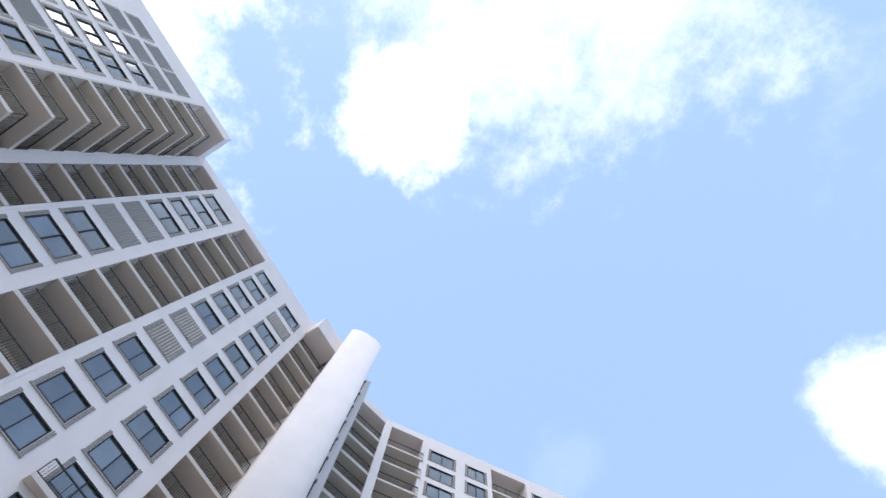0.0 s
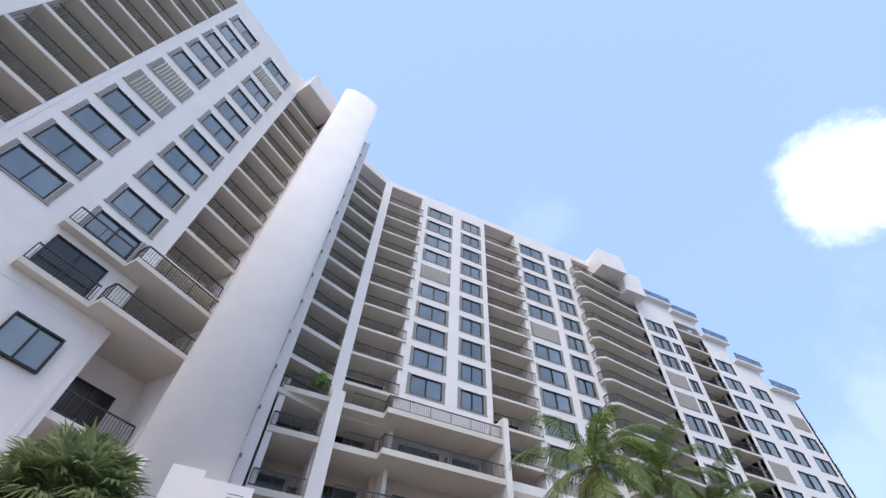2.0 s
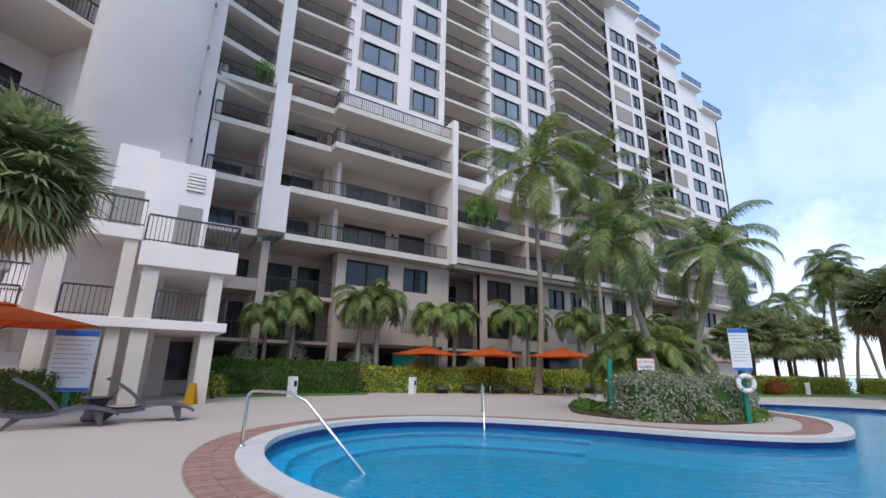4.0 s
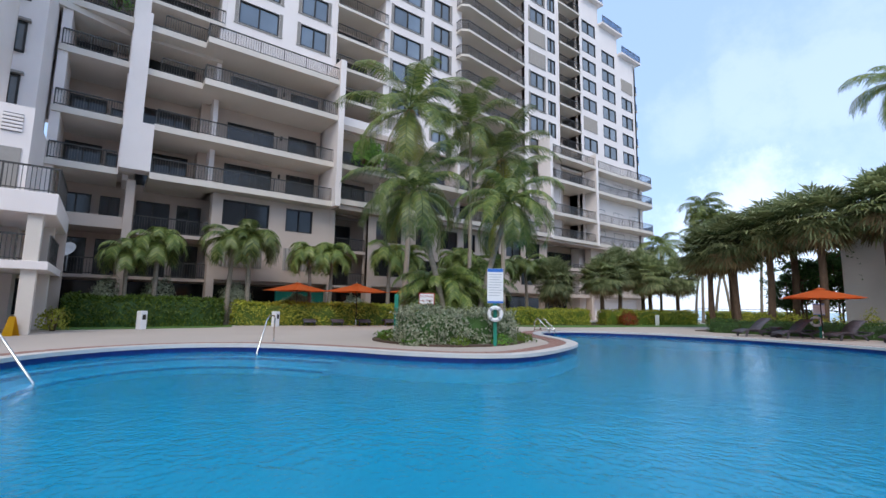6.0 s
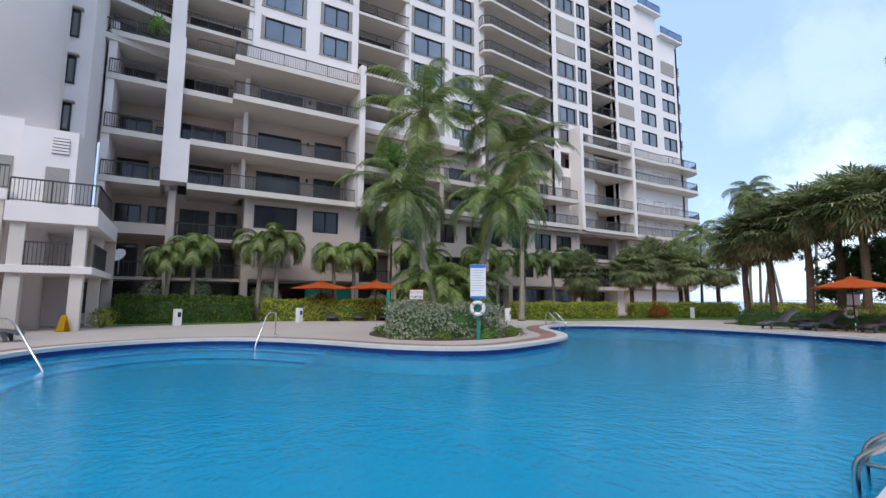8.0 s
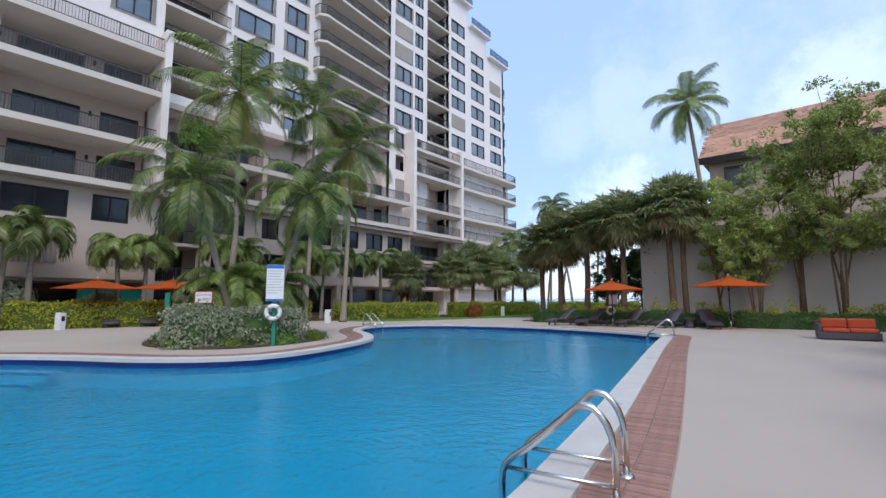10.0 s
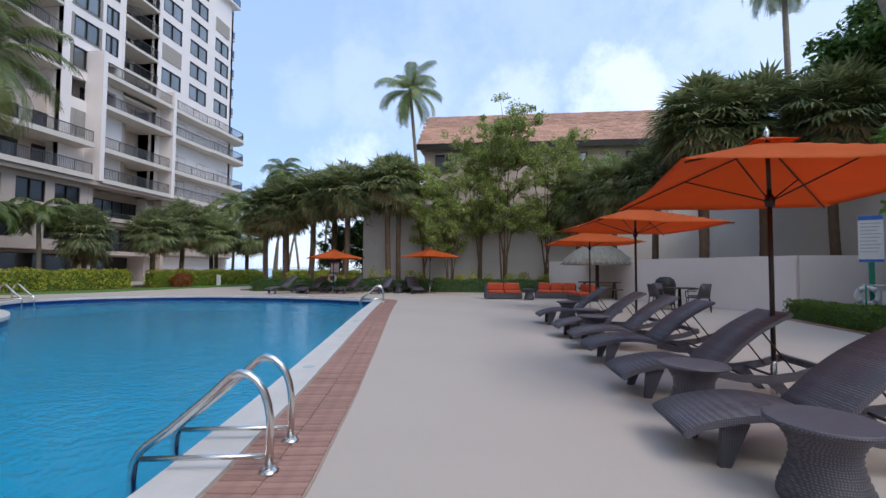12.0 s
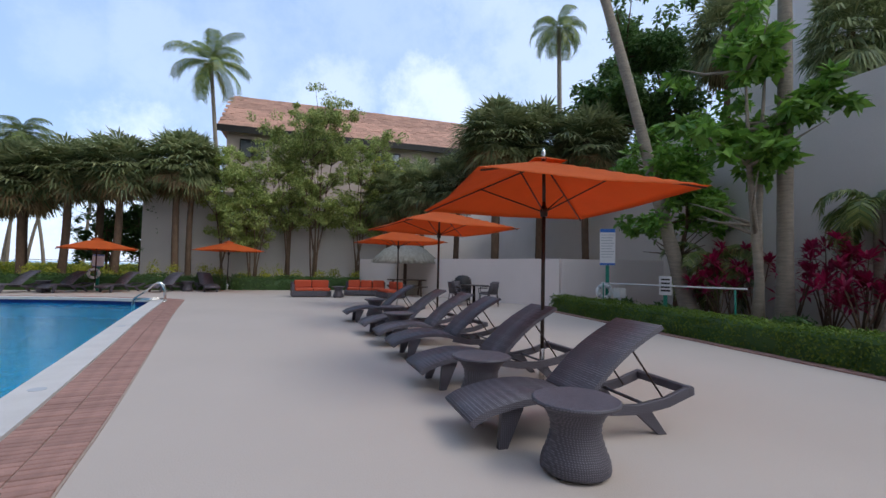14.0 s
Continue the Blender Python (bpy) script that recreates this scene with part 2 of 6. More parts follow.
def lathe(bm, prof, seg=24, m=None):
    rings = []
    for r, z in prof:
        ring = []
        for k in range(seg):
            a = 2 * math.pi * k / seg
            co = Vector((r * math.cos(a), r * math.sin(a), z))
            ring.append(bm.verts.new(m @ co if m is not None else co))
        rings.append(ring)
    for a, b in zip(rings, rings[1:]):
        for k in range(seg):
            f = bm.faces.new((a[k], a[(k + 1) % seg], b[(k + 1) % seg], b[k]))
            f.smooth = True
    bm.faces.new(rings[0][::-1])
    bm.faces.new(rings[-1])


def prism(bm, outline, z0, z1):
    """An upright prism over a counter-clockwise outline."""
    lo = [bm.verts.new((x, y, z0)) for x, y in outline]
    hi = [bm.verts.new((x, y, z1)) for x, y in outline]
    n = len(outline)
    for i in range(n):
        bm.faces.new((lo[i], lo[(i + 1) % n], hi[(i + 1) % n], hi[i]))
    top = bm.faces.new(hi)
    bot = bm.faces.new(lo[::-1])
    bmesh.ops.triangulate(bm, faces=[top, bot])


def smooth_loop(pts, n=8, closed=True):
    out, m = [], len(pts)
    for i in range(m if closed else m - 1):
        p = [Vector((*pts[(i + k) % m if closed else min(max(i + k, 0), m - 1)], 0)) for k in (-1, 0, 1, 2)]
        for j in range(n):
            t = j / n
            q = 0.5 * ((2 * p[1]) + (p[2] - p[0]) * t + (2 * p[0] - 5 * p[1] + 4 * p[2] - p[3]) * t * t + (3 * p[1] - p[0] - 3 * p[2] + p[3]) * t ** 3)
            out.append((q.x, q.y))
    if not closed:
        out.append(tuple(pts[-1]))
    return out


def offset_loop(loop, d):
    """The closed loop moved outward by d; the loop runs counter-clockwise."""
    out, n = [], len(loop)
    for i in range(n):
        a, b = Vector(loop[i - 1]), Vector(loop[(i + 1) % n])
        t = (b - a).normalized()
        out.append((loop[i][0] + t.y * d, loop[i][1] - t.x * d))
    return out


def strip(bm, inner, outer, z0, z1, closed=True):
    """A raised band between two loops."""
    n = len(inner)
    v = [[bm.verts.new((x, y, z)) for x, y in lp] for lp, z in ((inner, z0), (inner, z1), (outer, z1), (outer, z0))]
    for i in range(n if closed else n - 1):
        j = (i + 1) % n
        for a, b in ((0, 1), (1, 2), (2, 3)):
            bm.faces.new((v[a][i], v[a][j], v[b][j], v[b][i]))
    return v


# ---- ground, sea, deck, pool ----
POOL = smooth_loop([(-2.0, 3.2), (-2.62, 6.5), (-3.6, 11.5), (-4.2, 14.8), (-4.42, 16.05), (-4.5, 16.38), (-4.85, 16.55), (-7.2, 17.4), (-10.5, 17.7), (-13.6, 16.9), (-15.5, 15.3), (-15.9, 13.4), (-14.6, 11.6),
                    (-12.3, 10.2), (-10.9, 8.9), (-10.0, 7.0), (-9.55, 5.2), (-9.9, 3.9), (-11.1, 2.7), (-13.0, 1.6), (-14.6, 0.3), (-15.3, -1.2),
                    (-15.1, -2.7), (-14.1, -4.0), (-12.7, -4.65), (-11.0, -4.75), (-9.2, -4.3), (-7.0, -3.7), (-5.0, -3.0), (-3.4, -1.9), (-2.3, -0.3), (-1.8, 1.4)])
POOL = offset_loop(POOL, 0.1)
COP_OUT = offset_loop(POOL, 0.30)
WATER_Z = -0.16

b = bmesh.new()
# deck: one sheet round the pool's opening
v_in = [b.verts.new((x, y, 0)) for x, y in offset_loop(POOL, 0.2)]
e_in = [b.edges.new((v_in[i], v_in[(i + 1) % len(v_in)])) for i in range(len(v_in))]
v_out = [b.verts.new((x, y, 0)) for x, y in ((30, -40), (30, 27), (12, 27), (-10, 26), (-27, 40), (-34, 40), (-34, -40))]
e_out = [b.edges.new((v_out[i], v_out[(i + 1) % len(v_out)])) for i in range(len(v_out))]
bmesh.ops.triangle_fill(b, edges=e_in + e_out, use_beauty=True)
for f in b.faces:
    if f.normal.z < 0:
        f.normal_flip()
tagged(part("pavement", b, DECK), "sand-coloured textured concrete deck round a swimming pool", "pool deck", kind="structure")

b = bmesh.new()
vo = [b.verts.new((2500 * math.cos(a), 2500 * math.sin(a), -0.6)) for a in (2 * math.pi * k / 48 for k in range(48))]
b.faces.new(vo)
tagged(part("ground", b, GROUND), "pale sandy ground reaching far away", "ground", kind="structure")
b = bmesh.new()
box(b, -1500, 1500, 75, 2400, -0.58, -0.5)
tagged(part("water", b, SEA), "pale calm sea beyond the beach", "sea", kind="structure")

b = bmesh.new()
low = [b.verts.new((x, y, -1.35)) for x, y in POOL]
hi = [b.verts.new((x, y, -0.02)) for x, y in POOL]
for i in range(len(POOL)):
    j = (i + 1) % len(POOL)
    b.faces.new((low[j], low[i], hi[i], hi[j]))
fl = b.faces.new(low)
bmesh.ops.triangulate(b, faces=[fl])
basin = tagged(part("pool_basin", b, BASIN), "light blue plastered swimming pool basin", "swimming pool", kind="structure")
b = bmesh.new()
strip(b, offset_loop(POOL, -0.012), offset_loop(POOL, 0.0), -0.30, -0.045)
part("waterline_tile", b, NAVY, basin, "navy blue tile band at the waterline")
b = bmesh.new()
strip(b, offset_loop(POOL, -0.04), COP_OUT, -0.045, 0.035)
coping = part("coping", b, COPING, basin, "white pool coping")
b = bmesh.new()
f = b.faces.new([b.verts.new((x, y, WATER_Z)) for x, y in offset_loop(POOL, -0.006)])
bmesh.ops.triangulate(b, faces=[f])
tagged(part("pool_water", b, WATER), "clear rippled turquoise-blue pool water", "water", kind="structure")


# ---- buildings ----
class Front:
    """Local frame of a facade: s runs along it, d out of it, z up."""

    def __init__(self, x, y, along, out):
        a, o = Vector((*along, 0)).normalized(), Vector((*out, 0)).normalized()
        self.m = Matrix(((a.x, o.x, 0, x), (a.y, o.y, 0, y), (0, 0, 1, 0), (0, 0, 0, 1)))

    def at(self, s, d, z):
        return self.m @ Matrix.Translation((s, d, z))


def fbox(bm, fr, s0, s1, d0, d1, z0, z1, bevel=0.0):
    box(bm, s0, s1, d0, d1, z0, z1, fr.m, bevel)


MESHES = {}


def window_unit(parent, fr, s0, s1, z0, z1, d, dark=False, shutters=True):
    """A sliding window with a deep dark frame, a mullion, two panes and side shutters; dark paints a dim reflection
    into the panes; meshes are shared by size.
    """
    w, h = round(s1 - s0, 2), round(z1 - z0, 2)
    key = ("win", w, h, shutters, dark)
    if key not in MESHES:
        b = bmesh.new()
        t = 0.07
        for a in ((0, w, 0, t), (0, w, h - t, h), (0, t, t, h - t), (w - t, w, t, h - t), (w * 0.5 - 0.03, w * 0.5 + 0.03, t, h - t)):
            box(b, a[0], a[1], -0.10, 0.06, a[2], a[3])
        f = mesh_of("window_frame", b, FRAME)
        b = bmesh.new()
        box(b, t, w * 0.5 - 0.03, -0.06, -0.04, t, h - t)
        p1 = mesh_of("pane", b, DOORGLASS if dark else GLASS)
        b = bmesh.new()
        box(b, w * 0.5 + 0.03, w - t, -0.045, -0.025, t, h - t)
        p2 = mesh_of("pane", b, DOORGLASS if dark else GLASS)
        b = bmesh.new()
        sw = 0.20
        for k in range(4):
            box(b, -sw - 0.02 + k * sw / 4, -sw - 0.02 + (k + 0.8) * sw / 4, 0.005, 0.09, -0.04, h + 0.04)
        sh1 = mesh_of("folded_shutter", b, SHUTTER)
        b = bmesh.new()
        box(b, -0.25, w + 0.25, 0.004, 0.10, -0.09, -0.02)
        sill = mesh_of("window_sill", b, SHUTTER)
        MESHES[key] = (f, p1, p2, sh1, sill)
    f, p1, p2, sh1, sill = MESHES[key]
    win = part("window", f, None, parent, at=fr.at(s0, d, z0))
    part("pane", p1, None, win)
    part("pane", p2, None, win)
    if shutters:
        part("shutter_track", sh1, None, win)
        part("shutter_track", sh1, None, win, at=Matrix.Translation((w + 0.24, 0, 0)))
        part("window_sill", sill, None, win)
    return win


def closed_shutter(parent, fr, s0, s1, z0, z1, d):
    """An accordion shutter drawn shut: one folded sheet."""
    b = bmesh.new()
    n = max(8, int((s1 - s0) / 0.09))
    cols = [[b.verts.new(fr.m @ Vector((s0 + (s1 - s0) * k / n, d + dd + 0.06 * (k % 2), z))) for dd, z in ((0, z0), (0, z1), (-0.04, z1), (-0.04, z0))] for k in range(n + 1)]
    for a, c in zip(cols, cols[1:]):
        for q in range(4):
            b.faces.new((a[q], c[q], c[(q + 1) % 4], a[(q + 1) % 4]))
    b.faces.new(cols[0])
    b.faces.new(cols[-1][::-1])
    bmesh.ops.recalc_face_normals(b, faces=b.faces)
    return part("closed_shutter", b, SHUTTER, parent, "closed grey accordion storm shutter")


def rail_mesh(length, height, step=0.13, glass=None):
    key = ("rail", round(length, 1), round(height, 2), step, glass is not None)
    if key not in MESHES:
        b = bmesh.new()
        box(b, 0, length, -0.03, 0.03, height - 0.05, height)
        box(b, 0, length, -0.015, 0.015, 0.06, 0.09)
        n = max(2, int(length / step))
        for k in range(n + 1):
            x = length * k / n
            t = 0.022 if k % 10 == 0 else 0.009
            box(b, x - t, x + t, -t, t, 0.0, height - 0.05)
        mats = [RAIL]
        MESHES[key] = mesh_of("railing", b, mats)
    return MESHES[key]


def railing(parent, p0, p1, z, height=0.82, step=0.13, glass=None):
    a, c = Vector((*p0, z)), Vector((*p1, z))
    d = c - a
    me = rail_mesh(d.length, height, step)
    ob = part("railing", me, None, parent, at=Matrix.Translation(a) @ Matrix.Rotation(math.atan2(d.y, d.x), 4, "Z"))
    if glass:
        b = bmesh.new()
        box(b, 0.05, d.length - 0.05, -0.006, 0.006, 0.1, height - 0.06)
        part("rail_panel", b, glass, ob)
    return ob


def frail(parent, fr, s0, s1, d, z, height=0.82, step=0.13, glass=None):
    p, q = fr.m @ Vector((s0, d, 0)), fr.m @ Vector((s1, d, 0))
    return railing(parent, p.xy, q.xy, z, height, step, glass)


def freturn(parent, fr, s, d0, d1, z, height=0.82, step=0.13, glass=None):
    p, q = fr.m @ Vector((s, d0, 0)), fr.m @ Vector((s, d1, 0))
    return railing(parent, p.xy, q.xy, z, height, step, glass)


def door_unit(parent, fr, s0, s1, z0, z1, d, mat=None):
    """A dark sliding balcony door."""
    w, h = round(s1 - s0, 2), round(z1 - z0, 2)
    key = ("door", w, h)
    if key not in MESHES:
        b = bmesh.new()
        t = 0.06
        n = max(2, round(w / 0.9))
        for k in range(n + 1):
            x = (w - t) * k / n
            box(b, x, x + t, -0.04, 0.05, 0, h)
        box(b, 0, w, -0.04, 0.05, h, h + t)
        f = mesh_of("balcony_door", b, FRAME)
        b = bmesh.new()
        box(b, 0.0, w, -0.03, -0.01, 0, h)
        MESHES[key] = (f, mesh_of("pane", b, DOORGLASS))
    f, g = MESHES[key]
    ob = part("balcony_door", f, None, parent, at=fr.at(s0, d, z0))
    part("pane", g, None, ob)
    return ob


rnd = random.Random(4)
STOREY = 2.18
ROWTOP = [38.45 - STOREY * k for k in range(10)]


def column_walls(bm, fr, cols, s0, s1, ztop, zbot, d0, d1, rows, wh):
    """Solid facade between s0 and s1, with through openings at cols for each row (top z)."""
    edges = [s0]
    for a, c in cols:
        edges += [a, c]
    edges.append(s1)
    for i in range(0, len(edges), 2):
        if edges[i + 1] - edges[i] > 0.01:
            fbox(bm, fr, edges[i], edges[i + 1], d0, d1, zbot, ztop)
    for a, c in cols:
        z = zbot
        for t in sorted(rows):
            fbox(bm, fr, a, c, d0, d1, z, t - wh)
            z = t
        fbox(bm, fr, a, c, d0, d1, z, ztop)


# -- long tower, facing the pool --
FB = Front(-29.0, 0.0, (0, 1), (1, 0))
tower = thing("apartment_tower", "long white stucco apartment tower with dark windows and balconies", "apartment building")
WH = 1.45
ROOF = 40.15
b = bmesh.new()
column_walls(b, FB, [(1.9, 4.2), (5.55, 7.3)], 1.25, 7.75, ROOF, 15.3, -0.35, 0, ROWTOP, WH)
column_walls(b, FB, [(12.3, 14.75), (15.9, 17.5)], 11.85, 18.7, ROOF, 12.7, -0.35, 0, ROWTOP + [ROWTOP[9] - STOREY, ROWTOP[9] - 2 * STOREY], WH)
# stepped roofline towards the sea
column_walls(b, FB, [(27.1, 29.05), (29.6, 30.75)], 26.3, 31.3, 37.5, 7.0, -0.35, 0, ROWTOP[2:] + [ROWTOP[9] - STOREY, ROWTOP[9] - 2 * STOREY], WH)
column_walls(b, FB, [(35.25, 37.65)], 34.75, 38.2, 34.6, 7.0, -0.35, 0, ROWTOP[3:] , WH)
column_walls(b, FB, [(38.8, 41.3)], 38.2, 41.9, 32.4, 7.0, -0.35, 0, ROWTOP[4:], WH)
column_walls(b, FB, [(42.55, 44.85)], 41.9, 45.6, 30.2, 7.0, -0.35, 0, ROWTOP[5:], WH)
for s0, s1 in ((-2.75, 1.25), (7.75, 11.85), (18.7, 26.3)):
    fbox(b, FB, s0, s1, -0.35, 0, ROOF - 0.75, ROOF)
fbox(b, FB, 31.3, 34.75, -0.35, 0, 35.6, 36.7)
# body behind the facade
fbox(b, FB, -2.75, 26.3, -16, -2.3, 0, ROOF - 0.4)
fbox(b, FB, 26.3, 34.75, -16, -2.3, 0, 36.2)
fbox(b, FB, 34.75, 38.2, -16, -0.6, 0, 34.2)
fbox(b, FB, 38.2, 41.9, -16, -0.6, 0, 32.0)
fbox(b, FB, 41.9, 45.6, -16, -0.6, 0, 29.8)
fbox(b, FB, 45.3, 45.6, -16, 0.0, 0, 29.8)
fbox(b, FB, -2.75, 26.3, -16, -0.02, ROOF - 0.5, ROOF - 0.3)
# penthouse boxes
fbox(b, FB, 21.2, 24.4, -2, 1.9, 37.9, 40.6)
fbox(b, FB, 24.4, 27.0, -2, 1.2, 36.2, 39.2)
for s in (-2.75, 1.0, 7.75, 11.6, 18.5, 26.3, 31.1, 34.75):
    fbox(b, FB, s, s + 0.24, -2.3, 0.02, 7, ROOF - 0.75 if s < 26 else 35.7)
part("wall", b, STUCCO, tower)
# windows
for a, c in ((1.9, 4.2), (5.55, 7.3), (12.3, 14.75), (15.9, 17.5)):
    for k, t in enumerate(ROWTOP + ([ROWTOP[9] - STOREY, ROWTOP[9] - 2 * STOREY] if a > 8 else [])):
        window_unit(tower, FB, a, c, t - WH, t, -0.05)
        if rnd.random() < 0.10:
            closed_shutter(tower, FB, a, c, t - WH, t, 0.02)
for (a, c), rows in (((27.1, 29.05), ROWTOP[2:] + [ROWTOP[9] - STOREY]), ((29.6, 30.75), ROWTOP[2:]), ((35.25, 37.65), ROWTOP[3:]), ((38.8, 41.3), ROWTOP[4:]), ((42.55, 44.85), ROWTOP[5:])):
    for t in rows:
        window_unit(tower, FB, a, c, t - WH, t, -0.05, shutters=c < 29.1)
        if rnd.random() < 0.10:
            closed_shutter(tower, FB, a, c, t - WH, t, 0.02)
closed_shutter(tower, FB, 27.1, 29.0, 10.4, 12.2, 0.02)
# recessed balcony bays
for s0, s1, n, dd in ((-2.55, 1.25, 11, 0.15), (7.95, 11.85, 12, 0.15), (31.3, 34.75, 10, 0.15)):
    for k in range(n):
        z = ROWTOP[0] - WH - 0.5 - STOREY * (k + (1 if s0 > 30 else 0))
        b = bmesh.new()
        fbox(b, FB, s0, s1, -2.3, dd, z - 0.2, z)
        # cream slab: the tan bounce light below it is put into the colour
        sl = part("balcony", b, CREAM, tower)
        frail(sl, FB, s0 + 0.05, s1 - 0.05, dd - 0.06, z)
        door_unit(sl, FB, s0 + 0.4, s1 - 0.5, z, z + 1.75, -2.26)
# wide projecting balconies
for k in range(11):
    z = ROWTOP[0] - WH - 0.5 - STOREY * (k + 0.0)
    b = bmesh.new()
    outline = [(18.7, -2.3), (26.25, -2.3), (26.25, 0.12), (18.75, 0.95), (18.2, 0.6), (18.2, 0.02), (18.7, 0.02)]
    prism(b, [((FB.m @ Vector((s, d, 0))).x, (FB.m @ Vector((s, d, 0))).y) for s, d in outline][::-1], z - 0.2, z)
    bmesh.ops.recalc_face_normals(b, faces=b.faces)
    # bounced tan is in this slab's colour too
    sl = part("balcony", b, CREAM, tower)
    for (a, e), (c, g) in zip(outline[2:5], outline[3:6]):
        p, q = FB.m @ Vector((c, g - 0.08, 0)), FB.m @ Vector((a, e - 0.08, 0))
        railing(sl, p.xy, q.xy, z, glass=CLEARGLASS)
    door_unit(sl, FB, 19.2, 22.2, z, z + 1.75, -2.26)
    door_unit(sl, FB, 22.6, 25.8, z, z + 1.75, -2.26)
# roof terraces with blue glass and side balconies
for s0, s1, z in ((27.2, 31.2, 37.5), (31.4, 34.7, 36.7), (34.9, 38.1, 34.6), (38.3, 41.8, 32.4), (42.0, 45.6, 30.2)):
    b = bmesh.new()
    fbox(b, FB, s0, s1 + 0.5, -2.0, 0.55, z, z + 0.2)
    sl = part("terrace_slab", b, STUCCO, tower)
    frail(sl, FB, s0 + 0.1, s1 + 0.4, 0.5, z + 0.2, glass=BLUEGLASS)
for k in range(8):
    z = 29.2 - STOREY * k - 2.2
    b = bmesh.new()
    fbox(b, FB, 45.6, 46.5, -6, -0.3, z - 0.2, z)
    # slab colour includes the bounced tan
    sl = part("balcony", b, CREAM, tower)
    freturn(sl, FB, 46.45, -6, -0.35, z, glass=BLUEGLASS)
    frail(sl, FB, 45.6, 46.45, -0.35, z, glass=BLUEGLASS)

# -- lower terraces in front of the tower --
terr = thing("terrace_block", "cream terraced lower floors with deep balconies and railings", "apartment building")
LEV = [7.3, 9.55, 12.7, 15.05]
FRONT_LEV = [7.0, 9.46, 12.35, 14.68]
# recessed back and side walls carry their shade in the darker cream
for nm, mt, *q in (("pier", STUCCO, -2.95, -1.7, 0.4, 1.32, 7.33, 9.7), ("pier", STUCCO, -2.95, -2.2, 0.4, 1.31, 9.7, 15.4), ("fin_wall", STUCCO, 7.62, 7.98, -0.3, 1.82, 7.0, 16.35),
                   ("fin_wall", STUCCO, 28.2, 28.55, -0.1, 1.32, 7.3, 16.7), ("fin_wall", STUCCO, 35.25, 35.6, -0.1, 1.32, 7.2, 16.5), ("fin_wall", STUCCO, -3.0, -2.3, -2.2, 0.4, 7.3, ROOF - 0.75),
                   ("fin_wall", STUCCO, -5.6, -5.25, -1.5, 1.0, 2.2, 15.5), ("back_wall", CREAM_SHADED, 0.75, 7.62, -1.2, -1.0, 7.33, 14.7), ("back_wall", CREAM_SHADED, -5.6, 0.75, -2.25, -2.05, 2.5, 14.7),
                   ("side_wall", CREAM_SHADED, 0.55, 0.75, -2.05, -1.003, 7.33, 14.7)):
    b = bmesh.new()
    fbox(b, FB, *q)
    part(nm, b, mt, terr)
for k, z in enumerate(FRONT_LEV):
    b = bmesh.new()
    fbox(b, FB, -2.2 if k > 1 else -1.72, 0.25, -2.2, 0.95 if k > 1 else 1.30, z, z + 0.32)
    fbox(b, FB, 0.25, 7.62, -2.2, 1.70 if k in (2, 3) else 1.35, z, z + 0.32)
    sl = part("balcony", b, CREAM, terr)
    frail(sl, FB, -1.65, 0.25, 0.88 if k > 1 else 1.22, z + 0.32, 0.8, 0.11)
    frail(sl, FB, 0.25, 7.58, 1.62 if k in (2, 3) else 1.28, z + 0.32, 0.8, 0.13, CLEARGLASS)
    if k > 1:
        freturn(sl, FB, 0.3, 0.9, 1.6, z + 0.32, 0.8, 0.12)
    if k < 3:
        h = (1.72, 1.75, 1.72)[k]
        door_unit(sl, FB, 1.95, 4.6, z + 0.32, z + 0.32 + h, -0.97)
        door_unit(sl, FB, 5.5, 7.3, z + 0.32, z + 0.32 + h, -0.97)
        door_unit(sl, FB, -2.2, 0.2, z + 0.32, z + 0.32 + h + 0.1, -2.0)
        for q in (1.3, 5.05):
            b = bmesh.new()
            fbox(b, FB, q - 0.06, q + 0.06, -1.0, -0.86, z + 1.75, z + 2.0, bevel=0.02)
            part("wall_lamp", b, FRAME, sl, "small dark wall lantern")
    b = bmesh.new()
    fbox(b, FB, -5.6, -2.95, -2.2, 1.1, z, z + 0.3)
    sl = part("balcony", b, CREAM, terr)
    frail(sl, FB, -5.5, -3.05, 1.04, z + 0.3, 0.8, 0.10)
    door_unit(sl, FB, -5.2, -3.7, z + 0.3, z + 2.0, -1.98)
    door_unit(sl, FB, -3.5, -2.6, z + 0.3, z + 1.7, -1.98)
for k, z in enumerate(LEV):
    g = CLEARGLASS
    # between the fin walls by the sea
    b = bmesh.new()
    fbox(b, FB, 28.5, 35.2, -1.6, 1.3, z - 0.1, z + 0.2)
    sl = part("balcony", b, CREAM, terr)
    frail(sl, FB, 28.6, 35.1, 1.22, z + 0.2, 0.8, 0.13, g)
    door_unit(sl, FB, 29.2, 31.6, z + 0.2, z + 1.75, -1.5)
    # end bay with wrapped, rounded balconies
    b = bmesh.new()
    ol = [(35.6, -2), (47.2, -2), (47.1, 0.2), (46.6, 1.0), (45.8, 1.4), (41, 1.4), (40.2, 1.15), (35.6, 1.15)]
    prism(b, [((FB.m @ Vector((s, d, 0))).x, (FB.m @ Vector((s, d, 0))).y) for s, d in ol][::-1], z - 0.1, z + 0.2)
    bmesh.ops.recalc_face_normals(b, faces=b.faces)
    sl = part("balcony", b, CREAM, terr)
    for (a, e), (c, gg) in zip(ol[1:], ol[2:]):
        p, q = FB.m @ Vector((a - 0.05, e - 0.07, 0)), FB.m @ Vector((c + 0.02, gg - 0.07, 0))
        railing(sl, p.xy, q.xy, z + 0.2, 0.8, 0.2, BLUEGLASS if a > 46 else g)
